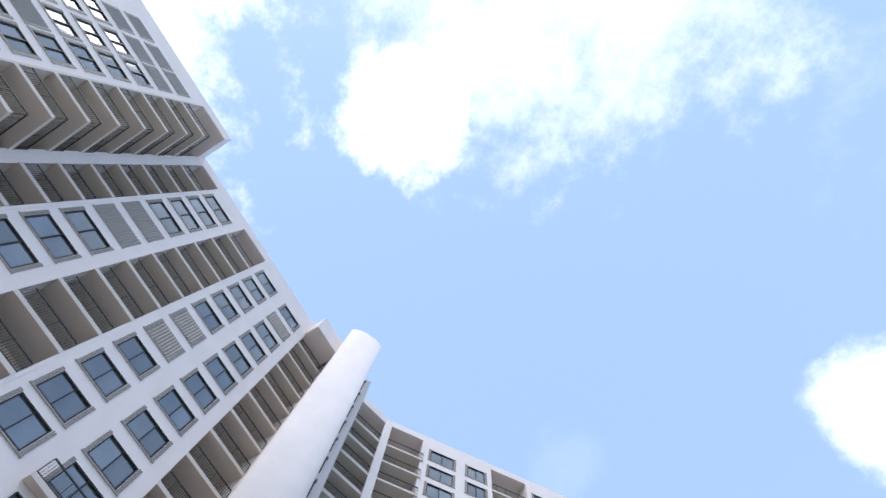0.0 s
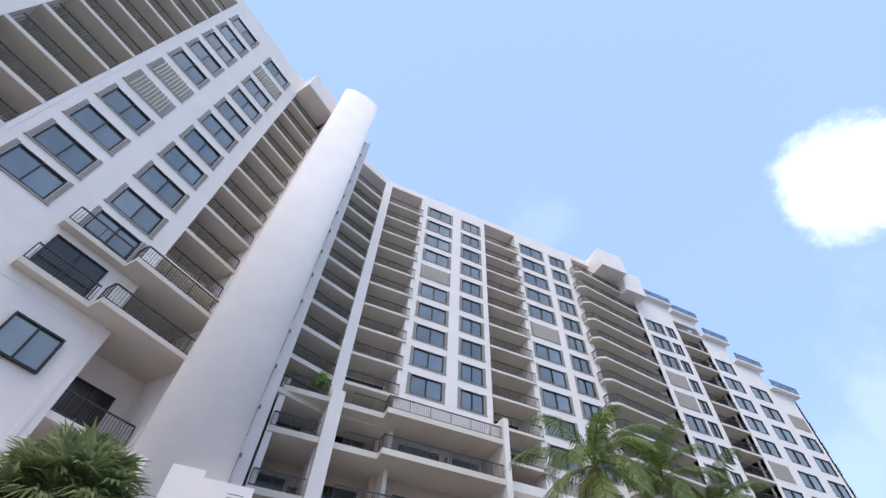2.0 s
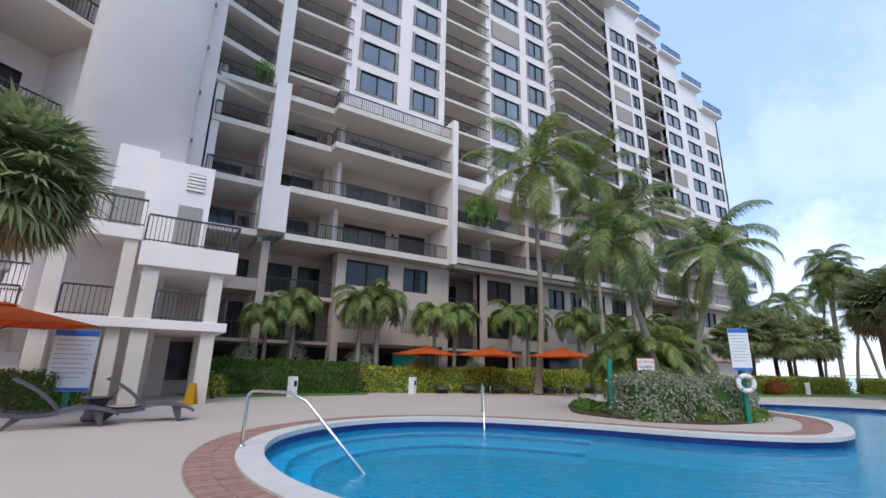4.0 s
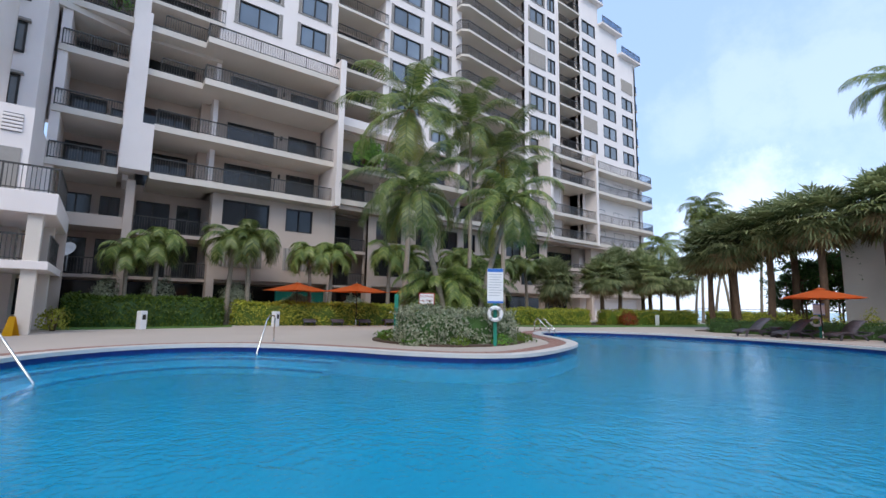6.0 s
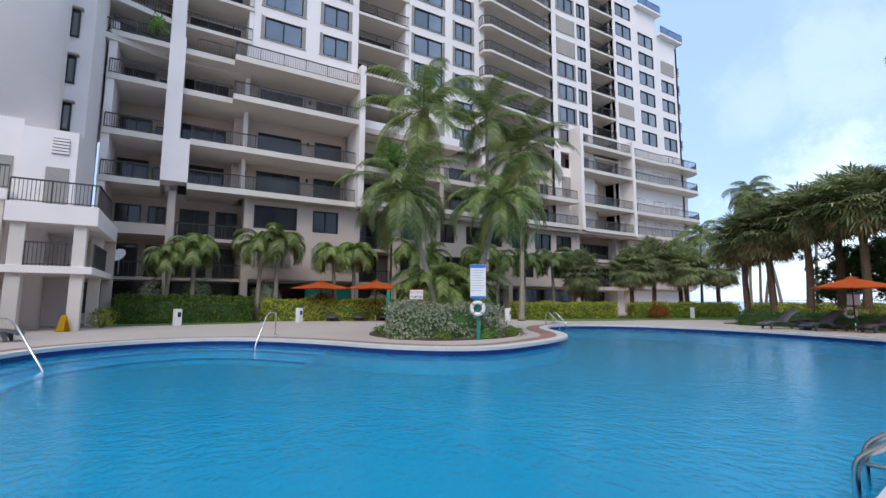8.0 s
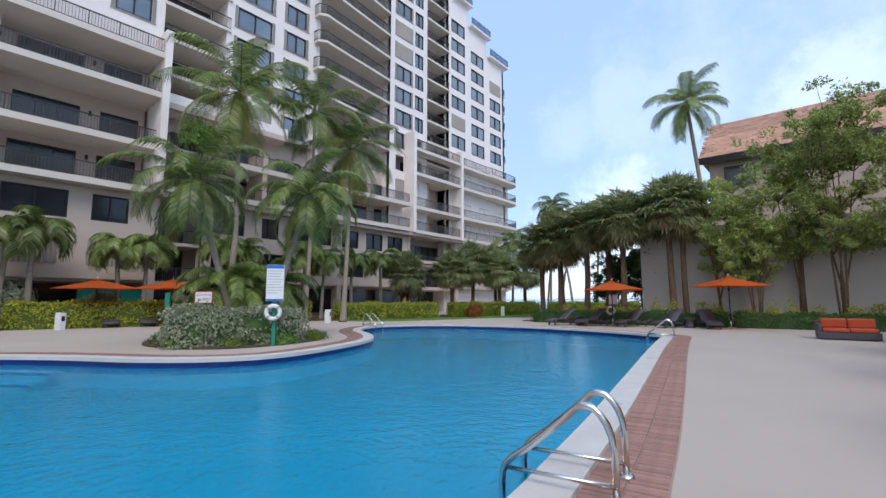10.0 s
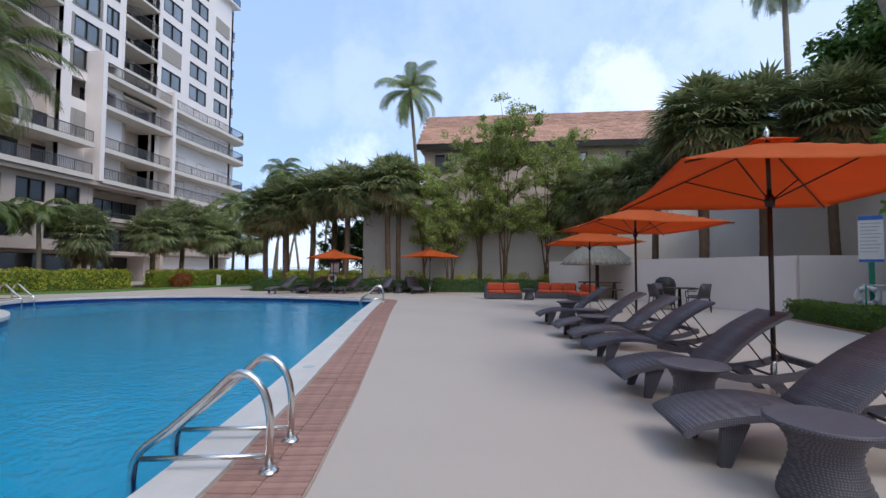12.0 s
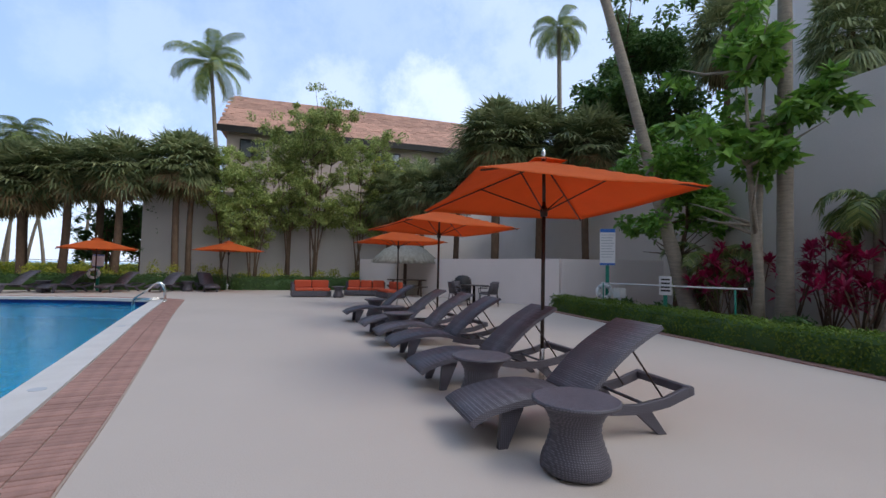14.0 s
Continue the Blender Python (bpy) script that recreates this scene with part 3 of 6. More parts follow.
for z0, z1 in ((7.5, 9.45), (9.75, 12.6), (12.9, 14.9)):
    b = bmesh.new()
    fbox(b, FB, 35.8, 46.4, -0.4, -0.1, z0, z1)
    w = part("end_wall", b, STUCCO, terr)
    for s in (36.6, 40.2, 43.4):
        window_unit(w, FB, s, s + 2.0, z0 + 0.2, z0 + 1.7, -0.06, shutters=False)
b = bmesh.new()
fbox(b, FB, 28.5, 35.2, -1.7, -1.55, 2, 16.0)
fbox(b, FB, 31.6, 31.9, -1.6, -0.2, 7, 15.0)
# the bay's shade is put into its wall colour as well
part("bay_wall", b, CREAM_SHADED, terr)
# middle stretch: two slabs, wall with doors and shade in its colour, parapet
for z in LEV[:2]:
    b = bmesh.new()
    fbox(b, FB, 8.15, 27.8, -1.2, 1.3, z - 0.03, z + 0.3)
    sl = part("balcony", b, CREAM, terr)
    frail(sl, FB, 8.2, 27.7, 1.22, z + 0.3, 0.8, 0.13, CLEARGLASS)
    for s in (9.0, 12.6, 16.0, 19.4, 22.6, 25.4):
        door_unit(sl, FB, s, s + (1.9 if s < 25 else 1.5), z + 0.3, z + 1.85, -0.9)
b = bmesh.new()
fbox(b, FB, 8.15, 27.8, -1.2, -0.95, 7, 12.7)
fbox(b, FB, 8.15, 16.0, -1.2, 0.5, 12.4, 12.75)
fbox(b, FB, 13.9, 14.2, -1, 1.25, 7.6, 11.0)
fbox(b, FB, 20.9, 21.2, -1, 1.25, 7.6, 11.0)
part("middle_wall", b, CREAM_SHADED, terr)
b = bmesh.new()
fbox(b, FB, 8.15, 16.0, 0.2, 0.5, 12.75, 13.3)
part("parapet", b, STUCCO, terr)

# -- base floors under the terraces --
base = thing("base_floors", "cream lower floors with dark windows behind palms and hedges", "apartment building")
b = bmesh.new()
wins_hi = [(1.78, 4.24), (5.19, 6.81), (11.2, 13.2), (14.2, 15.6), (16.6, 18.2), (18.8, 20.0), (20.6, 22.6), (23.4, 25.2), (25.8, 27.6), (36.6, 38.6), (40.0, 42.0), (43.2, 45.0)]
wins_lo = [(1.78, 3.99), (5.15, 6.85), (11.2, 13.2), (14.6, 16.4), (18.2, 20.0), (21.4, 23.2), (25.2, 27.0), (36.6, 38.6), (40.0, 42.0), (43.2, 45.0)]
B_D = 0.5


def band(bm, fr, cols, s0, s1, z0, z1, w0, w1, d0, d1):
    fbox(bm, fr, s0, s1, d0, d1, z0, w0)
    fbox(bm, fr, s0, s1, d0, d1, w1, z1)
    e = [s0] + [v for c in cols for v in c] + [s1]
    for i in range(0, len(e), 2):
        fbox(bm, fr, e[i], e[i + 1], d0, d1, w0, w1)


for s0, s1 in ((1.3, 8.2), (10.6, 28.4), (35.4, 46.0)):
    band(b, FB, [c for c in wins_hi if s0 < c[0] < s1], s0, s1, 4.55, 6.98, 5.3, 6.68, B_D - 0.3, B_D)
    band(b, FB, [c for c in wins_lo if s0 < c[0] < s1], s0, s1, 2.3, 4.55, 3.0, 4.3, B_D - 0.3, B_D)
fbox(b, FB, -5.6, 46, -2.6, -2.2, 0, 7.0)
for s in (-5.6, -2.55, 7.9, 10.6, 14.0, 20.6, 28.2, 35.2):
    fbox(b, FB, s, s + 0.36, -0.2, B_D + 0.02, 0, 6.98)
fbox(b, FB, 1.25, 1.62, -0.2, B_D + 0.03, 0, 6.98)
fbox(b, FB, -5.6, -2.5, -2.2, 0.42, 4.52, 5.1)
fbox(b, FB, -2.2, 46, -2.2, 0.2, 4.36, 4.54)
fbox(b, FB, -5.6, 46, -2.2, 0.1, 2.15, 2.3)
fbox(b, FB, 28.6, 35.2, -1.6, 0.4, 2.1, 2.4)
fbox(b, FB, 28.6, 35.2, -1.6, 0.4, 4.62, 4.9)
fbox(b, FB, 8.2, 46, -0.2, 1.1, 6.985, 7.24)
# cream wall standing in shade: the darkening is painted into its colour
part("wall", b, CREAM_SHADED, base)
b = bmesh.new()
fbox(b, FB, -5.4, 45.8, -2.19, -2.15, 0.2, 2.1)
part("shaded_glazing", b, DOORGLASS, base, "dark glazing behind the ground-floor columns")
b = bmesh.new()
fbox(b, FB, 5, 8, -0.1, 0.1, 0, 1.9)
part("garage_door", b, TEAL, base, "dark green ground-floor panels")
# near-black panes: the palms' dark reflection is put into the glass colour
for s0, s1 in wins_hi:
    window_unit(base, FB, s0, s1, 5.3, 6.68, B_D - 0.12, True, False)
for i, (s0, s1) in enumerate(wins_lo):
    window_unit(base, FB, s0, s1, 3.0, 4.3, B_D - 0.12, True, False)
    if i in (0, 1, 4):
        closed_shutter(base, FB, s0, s1, 3.0, 4.3, B_D)
for s0, s1 in ((-5.2, -2.6), (-2.1, 1.2), (8.3, 10.6), (28.6, 35.2)):
    for z in (2.3, 4.54):
        if z < 4 or s0 > -3:
            frail(base, FB, s0, s1, 0.12, z, 0.8, 0.11)
        if s1 < 2:
            # doors nearly full height: their dark glass also stands for the recess's shade
            door_unit(base, FB, s0 + 0.1, (s0 + s1) / 2, z, z + 1.85, -1.98)
            door_unit(base, FB, (s0 + s1) / 2 + 0.35, s1 - 0.1, z, z + 1.85, -1.98)
        else:
            door_unit(base, FB, s0 + 0.1, s1 - 0.1, z, z + 1.9, -2.1 if s1 < 20 else -1.5)

# -- angled balconies between the tower and the round-nosed fin --
ang = thing("angled_balcony_stack", "stack of angled white balconies in a dark recess", "balconies")
for k in range(12):
    z = ROWTOP[0] - WH - 0.5 - STOREY * k
    if z < 14:
        continue
    b = bmesh.new()
    prism(b, [(-28.9, -2.75), (-32, -2.75), (-32, -8.0), (-29.2, -7.6), (-27.6, -6.1)], z - 0.3, z)
    bmesh.ops.recalc_face_normals(b, faces=b.faces)
    # cream in place of white: bounced tan light is part of the colour
    sl = part("balcony", b, CREAM, ang)
    railing(sl, (-27.7, -6.05), (-28.92, -2.9), z)
    railing(sl, (-29.2, -7.5), (-27.7, -6.1), z)
b = bmesh.new()
prism(b, [(-28.85, -2.75), (-32, -2.75), (-32, -8.0), (-29.2, -7.7), (-27.5, -6.15)], ROOF - 1.0, ROOF)
prism(b, [(-31.4, -2.7), (-31.8, -2.7), (-31.8, -8.2), (-31.2, -8.2)], 10, ROOF - 1.0)
bmesh.ops.recalc_face_normals(b, faces=b.faces)
part("wall", b, STUCCO, ang)
b = bmesh.new()
for k in range(12):
    z = ROWTOP[0] - WH - 0.5 - STOREY * k
    if z > 14:
        box(b, -31.38, -31.3, -7.4, -3.2, z + 0.05, z + 1.7)
part("balcony_doors", b, DOORGLASS, ang)

# -- stair fin with a round nose --
fin = thing("stair_fin", "tall white stucco stair shaft with a round nose", "stair tower")
ax0, ax1, fr_ = Vector((-29.5, -9.0)), Vector((-22.8, -7.87)), 1.64
dv = (ax1 - ax0).normalized()
nv = Vector((-dv.y, dv.x))
ol = []
for k in range(25):
    a = -math.pi / 2 + math.pi * k / 24
    c, q = math.cos(a), math.sin(a)
    p = ax1 + fr_ * (0.36 * c * dv + q * nv)
    ol.append((p.x, p.y))
ol += [tuple(ax0 + fr_ * nv), tuple(ax0 - fr_ * nv)]
b = bmesh.new()
prism(b, ol, 0, 41.2)
for f in b.faces:
    f.smooth = abs(f.normal.z) < 0.5 and f.calc_area() < 12
part("wall", b, STUCCO, fin)
sw = Front(-25.2, 0, (0, 1), (1, 0))
b = bmesh.new()
fbox(b, sw, -7.6, -5.75, -3.2, 0, 0, 38.6)
part("slot_wall", b, STUCCO, fin)
for k in range(14):
    z = 38.0 - 2.18 * k
    window_unit(fin, sw, -6.88, -6.28, z - 1.25, z, 0.03, shutters=False)
    b = bmesh.new()
    fbox(b, sw, -6.98, -6.18, 0.002, 0.24, z + 0.02, z + 0.1)
    part("window_hood", b, SHUTTER, fin)

# -- near tower at an angle --
FT = Front(-23.4, -12.6, (0.585, -0.811), (0.811, 0.585))
near = thing("near_tower", "white stucco tower with dark windows and recessed balconies", "apartment building")
b = bmesh.new()
NTOP = 40.5
NROW = [38.1 - 2.17 * k for k in range(10)] + [16.65]
wcols = [(1.38, 3.42), (4.98, 6.95), (12.1, 14.6)]
bays = [(-3.0, 0.3, 0.1), (7.75, 11.1, 0.1), (15.2, 17.6, 0.1), (18.4, 21.6, 3.1)]
column_walls(b, FT, wcols[:2], 0.3, 7.75, NTOP, 12.0, -0.35, 0, NROW, 1.4)
column_walls(b, FT, wcols[2:], 11.1, 15.2, NTOP, 4, -0.35, 0, NROW, 1.4)
fbox(b, FT, 17.6, 18.5, -0.35, 0, 4, NTOP)
fbox(b, FT, 0.0, 40, -0.4, -0.02, 0, 12.4)
for s0, s1, o in bays:
    fbox(b, FT, s0, s1, -0.35, o - 0.08, ROOF - 0.8, NTOP)
    for s in (s0 - 0.2, s1):
        fbox(b, FT, s, s + 0.2, -2.0, 0.02, 4, ROOF - 0.5)
# projecting block
PF = Front(*(FT.m @ Vector((0, 3.0, 0))).xy, (0.585, -0.811), (0.811, 0.585))
column_walls(b, PF, [(22.4, 24.2), (24.8, 26.6), (27.4, 29.2)], 21.6, 40, NTOP, 4, -0.35, 0, NROW, 1.4)
fbox(b, FT, -9, 40, -14, -2.0, 0, ROOF - 0.4)
fbox(b, FT, 21.6, 40, -2, 2.6, 0, NTOP - 0.3)
fbox(b, FT, -3.0, 22, -14, -0.05, ROOF - 0.5, ROOF - 0.3)
part("wall", b, STUCCO, near)
for fr, cols in ((FT, wcols), (PF, [(22.4, 24.2), (24.8, 26.6), (27.4, 29.2)])):
    for a, c in cols:
        for k, t in enumerate(NROW):
            window_unit(near, fr, a, c, t - 1.4, t, -0.05)
            if rnd.random() < 0.06 or (fr is PF and a < 28 and k in (0, 1)):
                closed_shutter(near, fr, a, c, t - 1.4, t, 0.02)
for s0, s1, out in bays:
    for k in range(11):
        z = NROW[0] - 1.4 - 0.35 - 2.17 * k
        if s0 < 0 and z < 15.5:
            continue
        b = bmesh.new()
        fbox(b, FT, s0, s1, -2.0, out, z - 0.22, z)
        if out > 1:
            fbox(b, FT, s1 - 0.15, s1, -2, out, z, z + 1.95)
        # slab tinted cream for the tan light thrown up under it
        sl = part("balcony", b, CREAM, near)
        frail(sl, FT, s0 + 0.05, s1 - 0.1, out - 0.07, z)
        if out > 1:
            freturn(sl, FT, s0 + 0.06, 0, out - 0.05, z)
        door_unit(sl, FT, s0 + 0.2, s1 - 0.2, z, z + 1.6, -1.95)
# box balcony by the fin
b = bmesh.new()
fbox(b, FT, -2.8, 0.4, -2, 1.5, 38.0, 40.3)
part("roof_box", b, STUCCO, near)
# big lower balconies, turned a little from the facade
for z in (15.2, 12.85):
    b = bmesh.new()
    fbox(b, FT, 1.36, 4.05, -1.9, 0.45, z - 0.42, z - 0.2)
    fbox(b, FT, -3.2, 1.36, -2.6, 1.2, z - 0.42, z - 0.2)
    z -= 0.2
    # underside's tan light is coloured into the slab
    sl = part("balcony", b, CREAM, near)
    for p, q in ((4.0, 1.46), (1.26, -3.15)):
        d0, d1 = (0.38, 0.38) if p > 2 else (1.13, 1.13)
        u, v = FT.m @ Vector((p, d0, 0)), FT.m @ Vector((q, d1, 0))
        railing(sl, u.xy, v.xy, z, 0.85, 0.12)
    freturn(sl, FT, 1.3, 0.45, 1.1, z, 0.85, 0.12)
    freturn(sl, FT, -3.14, -1.6, 1.1, z, 0.85, 0.12)
    if z < 14:
        door_unit(sl, FT, 1.6, 3.8, z, z + 1.7, 0.05)
    door_unit(sl, FT, -2.6, -0.3, z, z + 1.7, -1.9)
window_unit(near, FT, 1.07, 2.85, 9.72, 11.14, 0.08, shutters=False)
b = bmesh.new()
fbox(b, FT, -3.0, 0.0, -2.0, -0.1, 8.8, 9.05)
loggia = part("loggia_slab", b, STUCCO, near)
b = bmesh.new()
fbox(b, FT, -3.0, 0.0, -2.0, -0.1, 6.0, 6.3)
part("loggia_slab", b, STUCCO, near)
frail(loggia, FT, -2.9, -0.05, -0.16, 9.05, 0.85, 0.12)
door_unit(loggia, FT, -2.3, -0.5, 9.05, 11.2, -1.92)
door_unit(loggia, FT, -2.3, -0.5, 6.3, 8.2, -1.92)


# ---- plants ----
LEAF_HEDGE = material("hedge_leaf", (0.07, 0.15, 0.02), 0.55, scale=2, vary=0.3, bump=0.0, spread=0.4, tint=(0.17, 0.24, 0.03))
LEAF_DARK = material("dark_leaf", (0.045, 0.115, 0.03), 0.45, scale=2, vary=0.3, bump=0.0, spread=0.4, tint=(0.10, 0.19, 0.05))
LEAF_YELLOW = material("yellow_green_leaf", (0.31, 0.37, 0.035), 0.55, scale=2, vary=0.3, bump=0.0, spread=0.4, tint=(0.56, 0.53, 0.08))
LEAF_SILVER = material("silver_green_leaf", (0.24, 0.27, 0.17), 0.6, scale=2, vary=0.25, bump=0.0, spread=0.35, tint=(0.40, 0.42, 0.31))
LEAF_TREE = material("tree_leaf", (0.24, 0.33, 0.08), 0.5, scale=1, vary=0.3, bump=0.0, spread=0.4, tint=(0.46, 0.50, 0.17))
LEAF_FIG = material("fig_leaf", (0.075, 0.165, 0.045), 0.45, scale=1, vary=0.3, bump=0.0, spread=0.4, tint=(0.15, 0.25, 0.075))
LEAF_BRIGHT = material("bright_leaf", (0.10, 0.25, 0.035), 0.5, scale=1, vary=0.3, bump=0.0, spread=0.4, tint=(0.20, 0.36, 0.06))
LEAF_PALM = material("palm_leaf", (0.085, 0.16, 0.035), 0.4, scale=1, vary=0.3, bump=0.0, spread=0.45, tint=(0.25, 0.28, 0.08))
LEAF_SABAL = material("fan_palm_leaf", (0.19, 0.25, 0.11), 0.45, scale=1, vary=0.3, bump=0.0, spread=0.4, tint=(0.34, 0.36, 0.17))
LEAF_OLD = material("yellowing_frond", (0.42, 0.36, 0.06), 0.6, scale=1, vary=0.3, bump=0.0, spread=0.35, tint=(0.30, 0.32, 0.07))
LEAF_DEAD = material("dry_frond", (0.25, 0.17, 0.09), 0.8, scale=1, vary=0.3, bump=0.0, spread=0.35, tint=(0.36, 0.26, 0.13))
LEAF_RED = material("magenta_leaf", (0.55, 0.012, 0.10), 0.5, scale=1, vary=0.3, bump=0.0, spread=0.45, tint=(0.20, 0.012, 0.05))
LEAF_RUST = material("rust_leaf", (0.34, 0.08, 0.02), 0.6, scale=1, vary=0.3, bump=0.0, spread=0.4)


def let_light_through(m, share=0.4):
    """Thin leaves pass some light to their other side."""
    nt, nl = m.node_tree.nodes, m.node_tree.links
    p, out = nt["Principled BSDF"], nt["Material Output"]
    tr, mx = nt.new("ShaderNodeBsdfTranslucent"), nt.new("ShaderNodeMixShader")
    nl.new(p.inputs["Base Color"].links[0].from_socket, tr.inputs["Color"])
    mx.inputs["Fac"].default_value = share
    nl.new(p.outputs[0], mx.inputs[1])
    nl.new(tr.outputs[0], mx.inputs[2])
    nl.new(mx.outputs[0], out.inputs["Surface"])


for _m in (LEAF_FIG, LEAF_OLD, LEAF_HEDGE, LEAF_DARK, LEAF_YELLOW, LEAF_SILVER, LEAF_TREE, LEAF_BRIGHT, LEAF_PALM, LEAF_SABAL, LEAF_DEAD, LEAF_RED, LEAF_RUST):
    let_light_through(_m, 0.28 if _m is LEAF_PALM else 0.4)
BARK = material("grey_palm_bark", (0.27, 0.23, 0.18), 0.9, scale=4, vary=0.3, bump=0.7, fine=25, stretch=(1, 1, 6))
BARK_BROWN = material("brown_bark", (0.15, 0.095, 0.06), 0.9, scale=4, vary=0.3, bump=0.8, fine=25, stretch=(3, 3, 1))


def raw_mesh(name, verts, faces, mat):
    me = bpy.data.meshes.new(name)
    me.from_pydata([tuple(v) for v in verts], [], faces)
    me.materials.append(mat)
    me.update()
    return me


def leaf_cloud(name, pts, normals, size, mat, seed, aspect=0.5, droop=0.3):
    """Folded four-corner leaves at points, facing roughly along the normals."""
    g = np.random.default_rng(seed)
    n = len(pts)
    nor = normals + g.normal(0, 0.55, (n, 3))
    nor /= np.linalg.norm(nor, axis=1)[:, None]
    d = g.normal(0, 1, (n, 3))
    d[:, 2] -= droop
    d -= nor * np.sum(d * nor, 1)[:, None]
    d /= np.linalg.norm(d, axis=1)[:, None]
    w = np.cross(nor, d)
    s = size * g.uniform(0.6, 1.3, n)[:, None]
    a = pts
    tip = pts + d * s
    l = pts + d * s * 0.45 + w * s * aspect * 0.5 + nor * s * 0.08
    r = pts + d * s * 0.45 - w * s * aspect * 0.5 + nor * s * 0.08
    v = np.stack([a, l, tip, r], 1).reshape(-1, 3)
    f = [(4 * i, 4 * i + 1, 4 * i + 2, 4 * i + 3) for i in range(n)]
    return raw_mesh(name, v, f, mat)


def hedge(p0, p1, thick, height, mat, size, count, seed, label, core=None, wild=0.06, bow=0.0):
    """A clipped hedge: a dark lumpy core that paints the shade between leaves, and a skin of many leaves."""
    g = np.random.default_rng(seed)
    a, c = np.array(p0, float), np.array(p1, float)
    L = np.linalg.norm(c - a)
    u = (c - a) / L
    w = np.array((-u[1], u[0]))
    b = bmesh.new()
    nx = max(4, int(L / 0.4))
    prof = [(-0.5, 0.0), (-0.5, 0.55), (-0.46, 0.88), (-0.3, 0.98), (0, 1.0), (0.3, 0.98), (0.46, 0.88), (0.5, 0.55), (0.5, 0.0)]
    rings = []
    for i in range(nx + 1):
        t = i / nx
        k = 0.93 if 0 < i < nx else 0.8
        ring = []
        for q, z in prof:
            jit = g.normal(0, 0.012, 3)
            off = w * (q * thick * k + bow * math.sin(math.pi * t)) + jit[:2]
            ring.append(b.verts.new((*(a + u * (t * (L - 0.1) + 0.05) + off), max(0.0, z * height * (0.95 if k > 0.9 else 0.85) + jit[2] * (z > 0)))))
        rings.append(ring)
    for r0, r1 in zip(rings, rings[1:]):
        for k in range(len(prof) - 1):
            b.faces.new((r0[k], r0[k + 1], r1[k + 1], r1[k]))
    b.faces.new(rings[0][::-1])
    b.faces.new(rings[-1])
    bmesh.ops.recalc_face_normals(b, faces=b.faces)
    top = thing("hedge", label, "hedge")
    # the core's colour puts in the shade of gaps behind the leaf skin
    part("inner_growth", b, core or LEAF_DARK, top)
    # leaves over both sides, the top and the ends
    area = np.array([L * height, L * height, L * thick, thick * height, thick * height])
    which = g.choice(5, count, p=area / area.sum())
    x, y, z = g.uniform(0, L, count), g.uniform(-0.5, 0.5, count), g.uniform(0.02, 1, count)
    nor = np.zeros((count, 3))
    for k, (sx, sy, sz) in enumerate(((None, -0.5, None), (None, 0.5, None), (None, None, 1.0), (0.0, None, None), (1.0, None, None))):
        m = which == k
        if sy is not None:
            y[m] = sy
            nor[m, :2] = w * (1 if sy > 0 else -1)
        if sz is not None:
            z[m] = sz
            nor[m, 2] = 1
        if sx is not None:
            x[m] = sx * L
            nor[m, :2] = u * (1 if sx > 0 else -1)
    # round the shoulders
    y *= np.where(z > 0.85, 1 - (z - 0.85) * 0.8 * (which < 2), 1)
    lump = wild * (np.sin(x * 2.1 + seed) + np.sin(x * 4.7 + y * 9) + np.sin(z * 7 + x * 3)) * 0.5
    pos = a + np.outer(x, u) + np.outer(y * thick + bow * np.sin(np.pi * x / L), w)
    P = np.column_stack([pos, z * height]) + nor * (lump + g.normal(0, wild * 0.5, count))[:, None]
    P[:, 2] = np.maximum(P[:, 2], 0.02)
    tagged(part("foliage", leaf_cloud("foliage", P, nor, size, mat, seed + 1), None, top), kind="stuff")
    return top


def bush(name, at, rx, ry, h, mat, size, count, seed, label, category="shrub", core=True, base=0.0):
    g = np.random.default_rng(seed)
    top = thing(name, label, category, Matrix.Translation((at[0], at[1], at[2] if len(at) > 2 else 0)))
    d = g.normal(0, 1, (count, 3))
    d /= np.linalg.norm(d, axis=1)[:, None]
    d[:, 2] = np.abs(d[:, 2]) * 1.0 - 0.15
    lump = 1 + 0.16 * np.sin(d[:, 0] * 5 + seed) * np.sin(d[:, 1] * 6) + 0.12 * np.sin(d[:, 2] * 8 + seed)
    r = g.uniform(0.75, 1.02, count) * lump
    P = d * np.array((rx, ry, h * 0.8)) * r[:, None]
    P[:, 2] = np.maximum(P[:, 2] + h * 0.2 + base, 0.03)
    part("foliage", leaf_cloud("foliage", P, d, size, mat, seed), None, top)
    b = bmesh.new()
    for k in range(5):
        a = 2 * math.pi * k / 5 + seed
        tube(b, [(0.05 * math.cos(a), 0.05 * math.sin(a), 0), (rx * 0.25 * math.cos(a), ry * 0.25 * math.sin(a), base + h * 0.35), (rx * 0.5 * math.cos(a), ry * 0.5 * math.sin(a), base + h * 0.65)], [0.03, 0.02, 0.01], 5)
    part("stem", b, BARK_BROWN, top)
    return top


